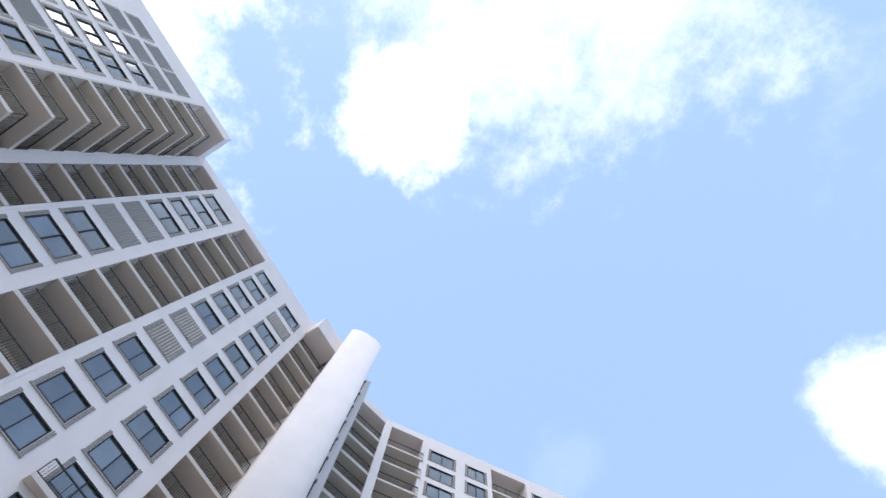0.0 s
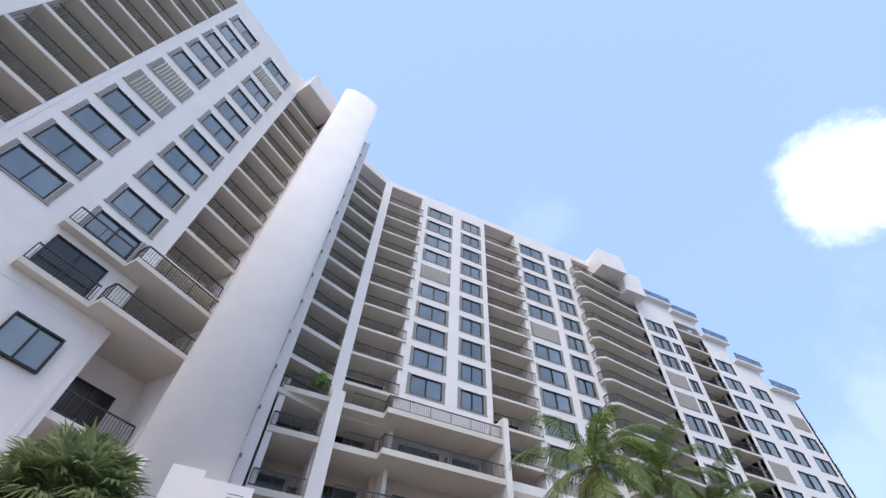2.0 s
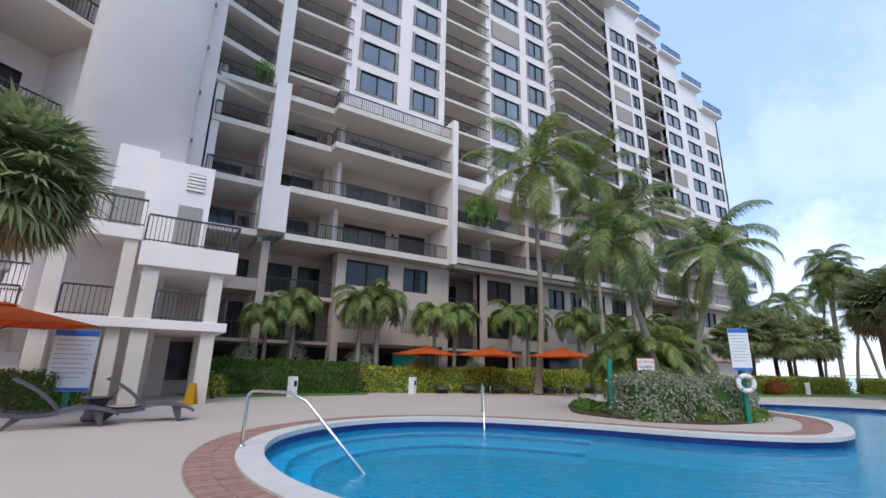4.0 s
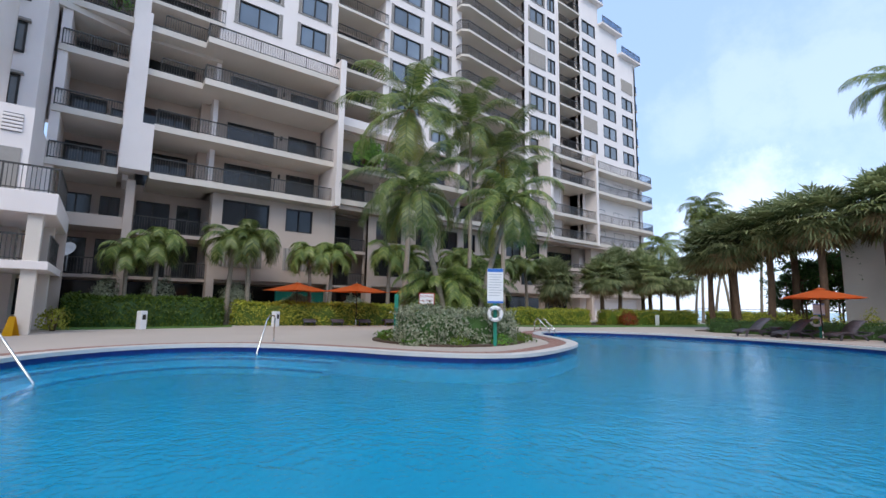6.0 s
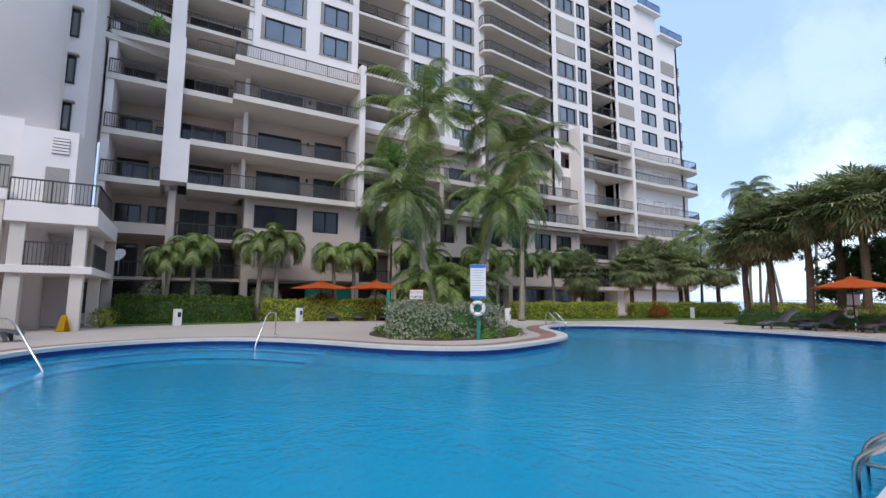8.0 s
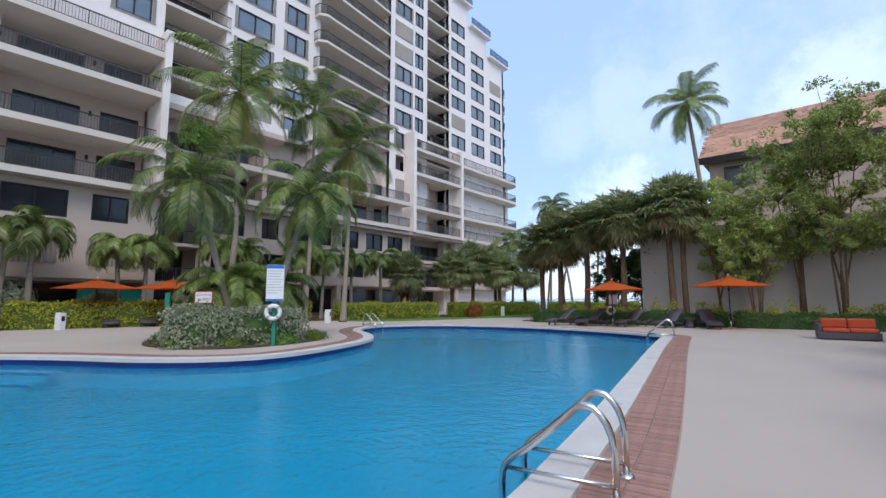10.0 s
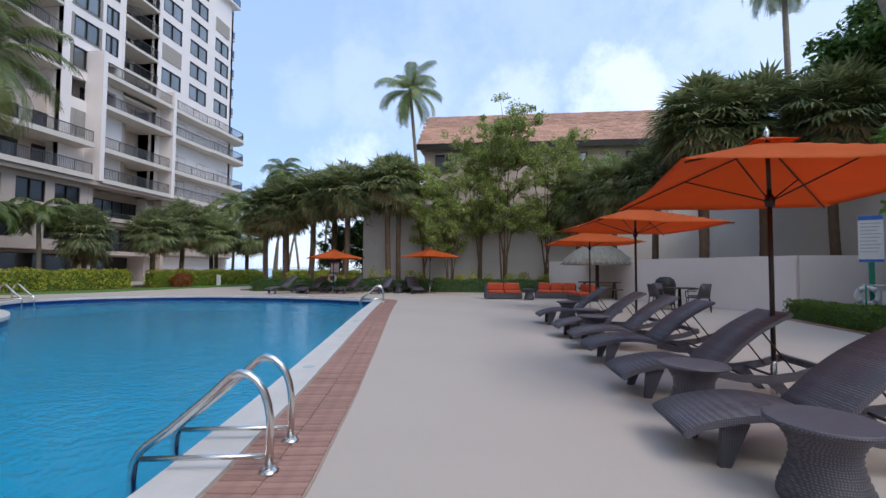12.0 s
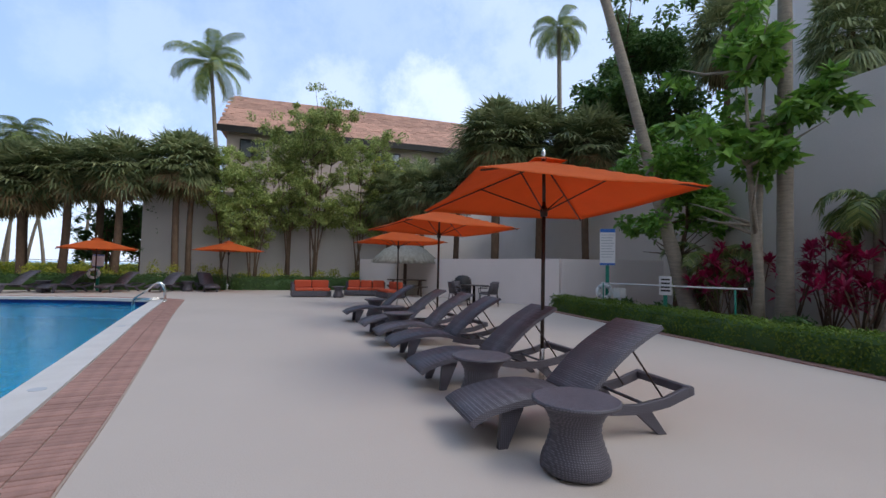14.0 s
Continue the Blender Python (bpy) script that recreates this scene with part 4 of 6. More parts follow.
def frond_geometry(verts, faces, origin, az, lift, length, leaf, pairs, g, curl=1.0, width=0.04, hang=1.0):
    """A feather frond: a drooping midrib with narrow leaflets on both sides."""
    h = np.array((math.cos(az), math.sin(az), 0))
    up = np.array((0, 0, 1.0))
    side = np.cross(up, h)
    p, e = np.array(origin, float), lift
    n = 14
    mid, dirs = [p.copy()], []
    for i in range(n):
        d = h * math.cos(e) + up * math.sin(e)
        dirs.append(d)
        p = p + d * length / n
        mid.append(p.copy())
        e -= curl * (0.6 + 1.3 * i / n) * 1.9 / n
    dirs.append(dirs[-1])
    # midrib as a thin three-sided strip
    base = len(verts)
    for i, (q, d) in enumerate(zip(mid, dirs)):
        w = 0.03 * length / 3 * (1 - 0.85 * i / n)
        nu = np.cross(side, d)
        verts += [q - side * w, q + side * w, q - nu * w * 1.2]
    for i in range(n):
        for a, c in ((0, 1), (1, 2), (2, 0)):
            faces.append((base + 3 * i + a, base + 3 * i + c, base + 3 * i + 3 + c, base + 3 * i + 3 + a))
    for k in range(pairs):
        t = 0.12 + 0.86 * k / pairs
        i = min(int(t * n), n - 1)
        q = mid[i] + (mid[i + 1] - mid[i]) * (t * n - i)
        d = dirs[i]
        nu = np.cross(side, d)
        ll = leaf * (math.sin(math.pi * (0.12 + 0.80 * t)) ** 0.7) * g.uniform(0.85, 1.1)
        for sgn in (-1, 1):
            o = side * sgn * 0.82 + d * 0.55 - nu * 0.05
            o = o / np.linalg.norm(o)
            m1 = q + o * ll * 0.5 + np.array((0, 0, -1)) * ll * 0.10 * hang
            tip = q + o * ll * 0.9 + np.array((0, 0, -1)) * ll * (0.45 * hang + g.uniform(0, 0.2))
            wv = d * width * (0.6 + ll)
            b0 = len(verts)
            verts += [q - wv * 0.4, q + wv * 0.4, m1 + wv * 0.5, m1 - wv * 0.5, tip]
            faces.append((b0, b0 + 1, b0 + 2, b0 + 3))
            faces.append((b0 + 3, b0 + 2, b0 + 4))


def palm_trunk(path, r0, r1, seed, rings=0.11, flare=1.6):
    """A tapered, ringed trunk along the points of a path."""
    b = bmesh.new()
    pts = [Vector(p) for p in path]
    n = 40
    out, rad = [], []
    total = sum((q - p).length for p, q in zip(pts, pts[1:]))
    for i in range(n + 1):
        t = i / n * (len(pts) - 1)
        k = min(int(t), len(pts) - 2)
        p = [pts[max(0, min(len(pts) - 1, k + j))] for j in (-1, 0, 1, 2)]
        f = t - k
        q = 0.5 * ((2 * p[1]) + (p[2] - p[0]) * f + (2 * p[0] - 5 * p[1] + 4 * p[2] - p[3]) * f * f + (3 * p[1] - p[0] - 3 * p[2] + p[3]) * f ** 3)
        out.append(q)
        s = i / n
        rad.append((r0 + (r1 - r0) * s) * (1 + (flare - 1) * math.exp(-s * 14)) * (1 + 0.05 * (i % 2)))
    tube(b, out, rad, 10)
    return b, out[-1]


def feather_palm(name, label, path, r0, r1, fronds, length, leaf, pairs, seed, mat=None, dead=2, lifts=(1.25, -0.5), curl=1.0, at=None, group="", coconuts=False, shaft=False):
    g = np.random.default_rng(seed)
    top = thing(name, label, "palm tree", at, group)
    b, tip = palm_trunk(path, r0, r1, seed)
    part("trunk", b, BARK, top)
    if shaft:
        b = bmesh.new()
        tube(b, [tip, tip + Vector((0, 0, length * 0.18))], [r1 * 1.25, r1 * 0.6], 10)
        part("crownshaft", b, LEAF_BRIGHT, top, "smooth green crownshaft")
        tip = tip + Vector((0, 0, length * 0.15))
    v, f = [], []
    for k in range(fronds):
        az = k * 2.39996 + g.uniform(-0.2, 0.2)
        t = k / max(1, fronds - 1)
        frond_geometry(v, f, tuple(tip), az, lifts[0] + (lifts[1] - lifts[0]) * t + g.uniform(-0.12, 0.12), length * g.uniform(0.82, 1.08), leaf, pairs, g, curl * g.uniform(0.85, 1.15))
    part("crown", raw_mesh("crown", v, f, mat or LEAF_PALM), None, top)
    if dead:
        v, f = [], []
        for k in range(dead):
            frond_geometry(v, f, tuple(tip - Vector((0, 0, 0.15))), g.uniform(0, 6.28), -0.75, length * 0.8, leaf * 0.9, pairs // 2, g, 0.6)
        part("dry_fronds", raw_mesh("dry_fronds", v, f, LEAF_OLD), None, top, "yellowing hanging fronds")
    if coconuts:
        for k in range(7):
            a = k * 0.9
            b = bmesh.new()
            bmesh.ops.create_icosphere(b, subdivisions=2, radius=0.11, matrix=Matrix.Translation(tip + Vector((0.24 * math.cos(a), 0.24 * math.sin(a), -0.18 - 0.05 * (k % 3)))) @ Matrix.Diagonal((1, 1, 1.25, 1)))
            part("coconut", b, LEAF_DEAD, top, "orange-brown coconut")
    return top


def fan_palm(name, label, path, r0, r1, leaves, size, seed, at=None, group="", dead=10):
    """A cabbage palm: a round head of fan leaves on stalks, with a dry skirt below."""
    g = np.random.default_rng(seed)
    top = thing(name, label, "palm tree", at, group)
    b, tip = palm_trunk(path, r0, r1, seed, flare=1.25)
    part("trunk", b, BARK_BROWN, top)

    def fans(count, elev_lo, elev_hi, stalk, sz):
        v, f = [], []
        for k in range(count):
            az = k * 2.39996 + g.uniform(-0.25, 0.25)
            el = math.asin(math.sin(elev_lo) + (math.sin(elev_hi) - math.sin(elev_lo)) * (k + 0.5) / count) + g.uniform(-0.12, 0.12)
            d = np.array((math.cos(az) * math.cos(el), math.sin(az) * math.cos(el), math.sin(el)))
            side = np.cross(d, (0, 0, 1.0))
            side /= np.linalg.norm(side) + 1e-6
            up = np.cross(side, d)
            st = stalk * g.uniform(0.75, 1.15)
            root = np.array(tip) - np.array((0, 0, 0.1))
            hub = root + d * st + np.array((0, 0, -0.12 * st * math.cos(el)))
            b0 = len(v)
            v += [root - side * 0.02, root + side * 0.02, hub + side * 0.012, hub - side * 0.012]
            f.append((b0, b0 + 1, b0 + 2, b0 + 3))
            e2 = el - g.uniform(-0.1, 0.5)
            d = np.array((math.cos(az) * math.cos(e2), math.sin(az) * math.cos(e2), math.sin(e2)))
            up = np.cross(side, d)
            blades = 22
            for j in range(blades):
                th = (j / (blades - 1) - 0.5) * 4.4
                o = d * math.cos(th) + side * math.sin(th) + up * 0.12 * math.cos(th * 1.3)
                o /= np.linalg.norm(o)
                ll = sz * (0.72 + 0.28 * math.cos(th * 0.6)) * g.uniform(0.85, 1.1)
                w = np.cross(o, up)
                w /= np.linalg.norm(w)
                m1 = hub + o * ll * 0.55 + up * ll * 0.04 * (j % 2)
                tipp = hub + o * ll + np.array((0, 0, -1)) * ll * g.uniform(0.05, 0.38)
                b0 = len(v)
                ww = ll * 0.055
                v += [hub, m1 + w * ww, tipp, m1 - w * ww]
                f.append((b0, b0 + 1, b0 + 2, b0 + 3))
        return v, f

    v, f = fans(leaves, 1.45, -0.9, size * 0.85, size * 0.66)
    part("crown", raw_mesh("crown", v, f, LEAF_SABAL), None, top)
    if dead:
        v, f = fans(dead, -0.6, -1.3, size * 0.9, size * 0.55)
        part("dry_skirt", raw_mesh("dry_skirt", v, f, LEAF_DEAD), None, top, "skirt of dry brown fan leaves")
    return top


def broad_tree(name, label, at, stems, height, spread, clumps, per, leaf, mat, seed, lean=0.25, low=0.25, category="tree", bark=None, rise=(0.1, 0.8), up=0.8, thick=0.02):
    """Several thin stems that fork into limbs, with leaves in many uneven clumps."""
    g = np.random.default_rng(seed)
    top = thing(name, label, category, Matrix.Translation((*at, 0)) if len(at) == 2 else Matrix.Translation(at))
    b = bmesh.new()
    tips = []
    for k in range(stems):
        a = 2 * math.pi * k / stems + g.uniform(-0.4, 0.4)
        q = [np.array((0.12 * math.cos(a) * (stems > 1), 0.12 * math.sin(a) * (stems > 1), 0.0))]
        for j in range(1, 6):
            r = lean * spread * (j / 5) ** 1.3
            q.append(np.array((r * math.cos(a) + g.normal(0, 0.07), r * math.sin(a) + g.normal(0, 0.07), height * 0.86 * j / 5 * g.uniform(0.93, 1.05))))
        r0 = thick * height / math.sqrt(stems) + 0.015
        tube(b, q, [r0 * (1 - 0.16 * j) for j in range(6)], 7)
        for j in range(2, 6):
            for _ in range(3):
                a2 = g.uniform(0, 6.28)
                ln = spread * g.uniform(0.35, 0.8)
                e = q[j] + np.array((ln * math.cos(a2), ln * math.sin(a2), ln * g.uniform(*rise)))
                m = (q[j] + e) / 2 + g.normal(0, 0.05, 3)
                tube(b, [q[j], m, e], [r0 * 0.4, r0 * 0.25, 0.008], 5)
                tips += [m, e]
        tips.append(q[-1])
    part("trunk", b, bark or BARK_BROWN, top)
    tips = np.array(tips)
    tips = tips[tips[:, 2] > low * height]
    cen = tips[g.integers(0, len(tips), clumps)] + g.normal(0, spread * 0.10, (clumps, 3))
    rad = spread * g.uniform(0.08, 0.20, clumps)
    P, N = [], []
    for c, r in zip(cen, rad):
        d = g.normal(0, 1, (per, 3))
        d /= np.linalg.norm(d, axis=1)[:, None]
        P.append(c + d * (r * g.uniform(0.3, 1.0, per) ** 0.6)[:, None] * np.array((1, 1, 0.75)))
        N.append(d * 0.4 + np.array((0, 0, up)))
    part("crown", leaf_cloud("crown", np.concatenate(P), np.concatenate(N), leaf, mat, seed), None, top)
    return top


# lawn strips and planting beds
def flat_patch(name, outline, z, mat, label, category, kind="structure"):
    b = bmesh.new()
    prism(b, outline, -0.05, z)
    bmesh.ops.recalc_face_normals(b, faces=b.faces)
    return tagged(part(name, b, mat), label, category, kind=kind)


flat_patch("lawn", smooth_loop([(-24.2, -4.6), (-23.9, -2), (-24.2, 1.4), (-25.6, 2.0), (-27, 1.8), (-27, -4.8)], 4), 0.02, GRASS, "strip of mown green lawn by the hedge", "lawn")
flat_patch("lawn_sea", smooth_loop([(-19.5, 17), (-17.5, 24), (-15.5, 34), (-20, 36), (-24, 26), (-24, 17)], 4), 0.02, GRASS, "green lawn beside the hedges towards the sea", "lawn")
bed_isl = smooth_loop([(-16.3, 5.0), (-15.0, 3.9), (-13.3, 3.9), (-12.0, 4.7), (-11.7, 6.2), (-12.2, 7.8), (-13.5, 9.0), (-15.2, 9.6), (-17.5, 9.0), (-17.6, 6.6)], 6)
flat_patch("planting_bed", bed_isl, 0.05, SOIL, "oval planting bed on the pool peninsula", "planting bed")
flat_patch("planting_bed_east", [(7.3, -8), (14, -8), (14, 13.2), (8.5, 13.2), (8.0, 9)], 0.08, SOIL, "mulched bed between clipped hedge and wall", "planting bed")
flat_patch("planting_bed_north", [(-13.5, 22.6), (-3, 24.2), (3.0, 24.6), (3.0, 34), (-13.5, 34)], 0.05, SOIL, "planted bed along the boundary wall", "planting bed")
flat_patch("planting_bed_west", [(-28.2, -4.5), (-27.2, -4.5), (-26.3, 3), (-23, 15), (-21.5, 17), (-19.0, 26), (-28.2, 26)], 0.03, SOIL, "planted bed at the foot of the building", "planting bed")

# hedges
hedge((-26.3, -4.2), (-26.0, 1.6), 1.5, 1.25, LEAF_HEDGE, 0.13, 9000, 1, "dense green clipped hedge by the lawn", bow=-0.3)
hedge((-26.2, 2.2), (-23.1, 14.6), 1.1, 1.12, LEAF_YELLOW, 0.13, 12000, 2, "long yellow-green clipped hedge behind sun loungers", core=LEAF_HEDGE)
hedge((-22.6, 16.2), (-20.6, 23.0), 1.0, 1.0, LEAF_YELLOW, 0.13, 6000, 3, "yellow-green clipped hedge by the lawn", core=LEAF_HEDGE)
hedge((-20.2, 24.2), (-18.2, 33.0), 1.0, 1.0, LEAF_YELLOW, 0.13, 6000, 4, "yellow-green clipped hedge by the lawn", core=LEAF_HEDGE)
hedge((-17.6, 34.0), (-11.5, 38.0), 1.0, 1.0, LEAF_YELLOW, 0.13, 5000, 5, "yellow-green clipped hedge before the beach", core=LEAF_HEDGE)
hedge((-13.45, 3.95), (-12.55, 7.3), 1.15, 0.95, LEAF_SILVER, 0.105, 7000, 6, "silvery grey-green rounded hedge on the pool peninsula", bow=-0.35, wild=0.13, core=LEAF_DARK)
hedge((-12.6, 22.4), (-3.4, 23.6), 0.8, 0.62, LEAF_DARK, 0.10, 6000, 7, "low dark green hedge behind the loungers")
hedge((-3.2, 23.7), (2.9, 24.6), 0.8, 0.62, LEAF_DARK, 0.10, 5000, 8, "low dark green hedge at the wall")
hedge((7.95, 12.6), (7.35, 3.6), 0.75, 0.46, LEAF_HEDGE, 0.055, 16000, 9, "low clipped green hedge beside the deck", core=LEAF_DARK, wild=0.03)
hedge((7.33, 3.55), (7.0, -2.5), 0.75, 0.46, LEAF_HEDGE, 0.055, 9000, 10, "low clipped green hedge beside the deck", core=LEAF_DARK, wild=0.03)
hedge((-20.6, -9.4), (-19.6, -7.7), 1.0, 0.8, LEAF_HEDGE, 0.10, 2500, 11, "short green hedge under the pavilion")
for k, (x, y, r, h) in enumerate(((-27.2, -2.9, 0.8, 2.2), (-27.4, -0.9, 0.9, 2.3), (-27.3, 2.4, 0.9, 2.3), (-27.2, 5.6, 0.9, 2.0), (-27.0, 8.8, 0.8, 2.0))):
    bush("shrub", (x + 0.3, y), r, r, h, LEAF_SILVER, 0.14, 2600, 20 + k, "pale silvery shrub at the building's foot")
bush("shrub", (-23.3, -4.3), 0.5, 0.5, 1.0, LEAF_YELLOW, 0.12, 500, 30, "yellow-green shrub behind the column")
bush("shrub", (-18.9, 25.2), 0.7, 0.7, 1.2, LEAF_RUST, 0.12, 900, 31, "rust-red croton shrub by the hedge")
g0 = np.random.default_rng(12)
for k in range(16):
    bush("shrub", (-11.5 + k * 0.95 + g0.uniform(-0.2, 0.2), 24.2 + k * 0.06 + g0.uniform(-0.2, 0.3)), 0.5, 0.45, g0.uniform(1.0, 1.4), LEAF_YELLOW, 0.11, 420, 40 + k, "yellow-green variegated shrub behind the hedge")
for k, (x, y) in enumerate(((-16.2, 5.6), (-15.4, 4.7), (-14.4, 4.3), (-13.2, 4.3), (-12.3, 5.2), (-12.0, 6.5), (-12.4, 7.8))):
    bush("ground_cover", (x, y, 0.05), 0.5, 0.45, 0.28, LEAF_BRIGHT if k % 2 else LEAF_HEDGE, 0.08, 500, 60 + k, "low green ground cover in the bed", "ground cover")

# palms on the peninsula and by the building
feather_palm("coconut_palm", "tall coconut palm with arching green and yellow fronds", [(-22.4, 9.5, 0), (-22.2, 9.7, 4), (-22.3, 9.7, 8), (-22.2, 9.6, 11.8)], 0.15, 0.09, 19, 4.3, 1.0, 46, 1, dead=5, coconuts=True, lifts=(1.35, -0.55), curl=0.78)
feather_palm("coconut_palm", "coconut palm with a leaning trunk and drooping fronds", [(-20.6, 15.2, 0), (-21.2, 15.8, 3.5), (-21.8, 16.4, 7.5), (-22.0, 16.5, 10.5)], 0.14, 0.09, 18, 4.1, 1.0, 46, 2, dead=4, coconuts=True, lifts=(1.35, -0.55), curl=0.78)
feather_palm("coconut_palm", "slender coconut palm beside a taller one", [(-21.6, 13.4, 0), (-21.9, 13.8, 5), (-22.3, 14.1, 12.3)], 0.13, 0.08, 14, 3.6, 0.9, 42, 3, dead=2, lifts=(1.35, -0.4), curl=0.8)
feather_palm("date_palm", "feathery palm on a leaning slim trunk in the bed", [(-13.6, 5.9, 0), (-13.7, 5.4, 2), (-14.0, 4.65, 4.7)], 0.10, 0.08, 22, 2.5, 0.5, 44, 4, dead=2, coconuts=True, lifts=(1.3, -0.5))
feather_palm("date_palm", "feathery palm with an orange-brown crown base", [(-13.6, 6.9, 0), (-13.3, 7.2, 2), (-12.8, 7.75, 4.65)], 0.10, 0.09, 22, 2.4, 0.5, 44, 7, dead=2, lifts=(1.3, -0.5))
feather_palm("date_palm", "short feathery palm in the peninsula bed", [(-14.9, 7.4, 0), (-14.7, 7.3, 1.5)], 0.2, 0.16, 30, 2.3, 0.5, 46, 5, dead=0, lifts=(1.3, 0.0))
feather_palm("date_palm", "short feathery palm in the peninsula bed", [(-14.6, 6.3, 0), (-14.6, 6.2, 1.5)], 0.18, 0.15, 30, 2.2, 0.5, 46, 6, dead=0, lifts=(1.3, 0.0))
adon = feather_palm("christmas_palm", "small palm with a slim pale trunk and arching fronds", [(0, 0, 0), (0.05, 0.05, 1.5), (0.1, 0.0, 3.0)], 0.10, 0.07, 16, 1.65, 0.55, 34, 8, dead=0, lifts=(1.2, 0.1), curl=1.3, mat=LEAF_PALM, shaft=True, at=Matrix.Translation((-26.6, -2.3, 0)), group="small palms along the building")
for k, (x, y, s) in enumerate(((-26.5, -1.2, 0.95), (-26.4, 1.9, 1.0), (-26.3, 2.9, 1.0), (-26.2, 6.0, 0.95), (-26.0, 7.0, 0.92), (-25.6, 10.6, 0.95), (-25.5, 11.9, 1.0), (-25.2, 15.6, 1.0), (-25.0, 16.8, 0.9), (-24.9, 19.2, 1.0), (-24.6, 21.6, 1.0), (-24.4, 23.4, 0.95))):
    copy_thing(adon, Matrix.Translation((x, y, 0)) @ Matrix.Rotation(k * 1.7, 4, "Z") @ Matrix.Scale(s * (1.22 + 0.06 * (k % 3)), 4))
for k, (x, y) in enumerate(((-26.6, 9.3), (-26.9, 10.2))):
    bush("terrace_plant", (x - 0.4, y, 9.85), 0.8, 0.8, 2.0, LEAF_BRIGHT, 0.22, 700, 80 + k, "leafy green potted plant on the terrace")
bush("terrace_plant", (-28.1, -3.6, 15.4), 0.5, 0.5, 1.2, LEAF_BRIGHT, 0.16, 350, 90, "leafy green plant on a balcony")

# fan palms
CABBAGE = {}


def cabbage(x, y, s, h, z=0.0, turn=0.0):
    """A fan palm whose crown starts at height h; palms of nearly one height share their meshes."""
    key = round(h)
    m = Matrix.Translation((x, y, z)) @ Matrix.Rotation(turn, 4, "Z") @ Matrix.Diagonal((s, s, h / key, 1))
    if key in CABBAGE:
        return copy_thing(CABBAGE[key], m @ Matrix.Diagonal([1 / c for c in CABBAGE[key].scale] + [1]))
    CABBAGE[key] = fan_palm("cabbage_palm", "fan palm with a round olive-green head and dry brown skirt", [(0, 0, 0), (0.1, 0.05, key * 0.45), (0.05, 0.1, key)], 0.15, 0.12, 104, 1.3, key, dead=26, at=m, group="fan palms by the wall")
    return CABBAGE[key]


for k, (x, y, s, h) in enumerate(((-8.5, 24.8, 1.15, 5.9), (-5.95, 25.0, 1.1, 6.35), (-5.5, 25.5, 1.0, 6.4), (-10.9, 25.6, 1.2, 5.7), (-12.5, 25.8, 1.2, 5.2), (-14.0, 26.2, 1.1, 4.9),
                                 (-10.4, 27.8, 1.25, 6.3), (-13.3, 27.6, 1.2, 5.4), (-20.6, 25.0, 1.0, 3.5), (-21.6, 28.6, 1.05, 4.3), (-19.8, 30.0, 1.0, 3.8), (-19.2, 33.0, 1.0, 3.8),
                                 (-22.8, 22.4, 0.85, 3.2), (-21.2, 31.5, 1.0, 4.3), (7.7, 17.4, 1.15, 6.9), (9.7, 17.3, 1.2, 7.0), (8.9, 19.8, 1.2, 6.8), (6.0, 23.2, 1.0, 5.6), (4.6, 25.6, 1.0, 5.4),
                                 (11.0, 15.6, 1.0, 6.6), (7.2, 21.0, 1.0, 5.6))):
    cabbage(x, y, s, h, 0.0, k * 2.1)
for x, y, s, h in ((13.5, 11.5, 0.7, 4.1), (13.5, 7.85, 0.66, 2.4)):
    cabbage(x, y, s, h, 5.3)
fan_palm("cabbage_palm", "fan palm with a shaggy green head beside the pavilion", [(-16.0, -10.3, 0), (-16.1, -9.8, 1.4), (-16.2, -9.1, 3.0), (-16.2, -8.8, 4.4)], 0.14, 0.12, 170, 1.08, 2, dead=26)
feather_palm("coconut_palm", "coconut palm standing above the shingle roof", [(-4.4, 27.6, 0), (-4.6, 27.8, 4), (-4.9, 27.6, 8), (-5.3, 27.5, 12.5)], 0.14, 0.09, 16, 2.8, 0.75, 40, 11, dead=2, coconuts=True, lifts=(1.4, -0.5), curl=0.8)
for k, (x, y, h, dx) in enumerate(((-22.6, 43.6, 8.4, 1.1), (-21.4, 43.8, 9.8, 0.5), (-20.2, 39.6, 10.4, 0.4), (-17.7, 39.2, 9.0, -1.6), (-21.2, 34.2, 6.4, 0.2), (-16.2, 41.0, 8.8, 0.5), (-8.8, 41, 7.5, 0.6), (-19.6, 40.5, 8.4, 1.6), (-3, 46, 8.0, -0.5))):
    feather_palm("coconut_palm", "slim coconut palm by the beach", [(x, y, 0), (x + dx * 0.3, y, h * 0.4), (x + dx, y, h)], 0.12, 0.08, 18, 2.6, 0.8, 34, 30 + k, dead=1, group="palms by the beach")
feather_palm("coconut_palm", "tall palm with a leaning ringed grey trunk", [(9.6, 9.15, 0), (9.35, 9.95, 3), (9.05, 10.95, 7), (8.5, 12.5, 13), (8.1, 13.6, 18)], 0.18, 0.12, 16, 3.0, 0.8, 44, 21, dead=1)
feather_palm("coconut_palm", "tall palm with a straight ringed grey trunk", [(9.62, 6.88, 0), (9.6, 6.8, 6), (9.5, 6.6, 17)], 0.15, 0.11, 16, 3.0, 0.8, 44, 22, dead=0)
feather_palm("coconut_palm", "tall palm far behind the trees", [(16.6, 26.5, 0), (16.4, 26.5, 8), (16.2, 26.5, 17.8)], 0.2, 0.13, 18, 2.6, 0.7, 40, 23, dead=2)
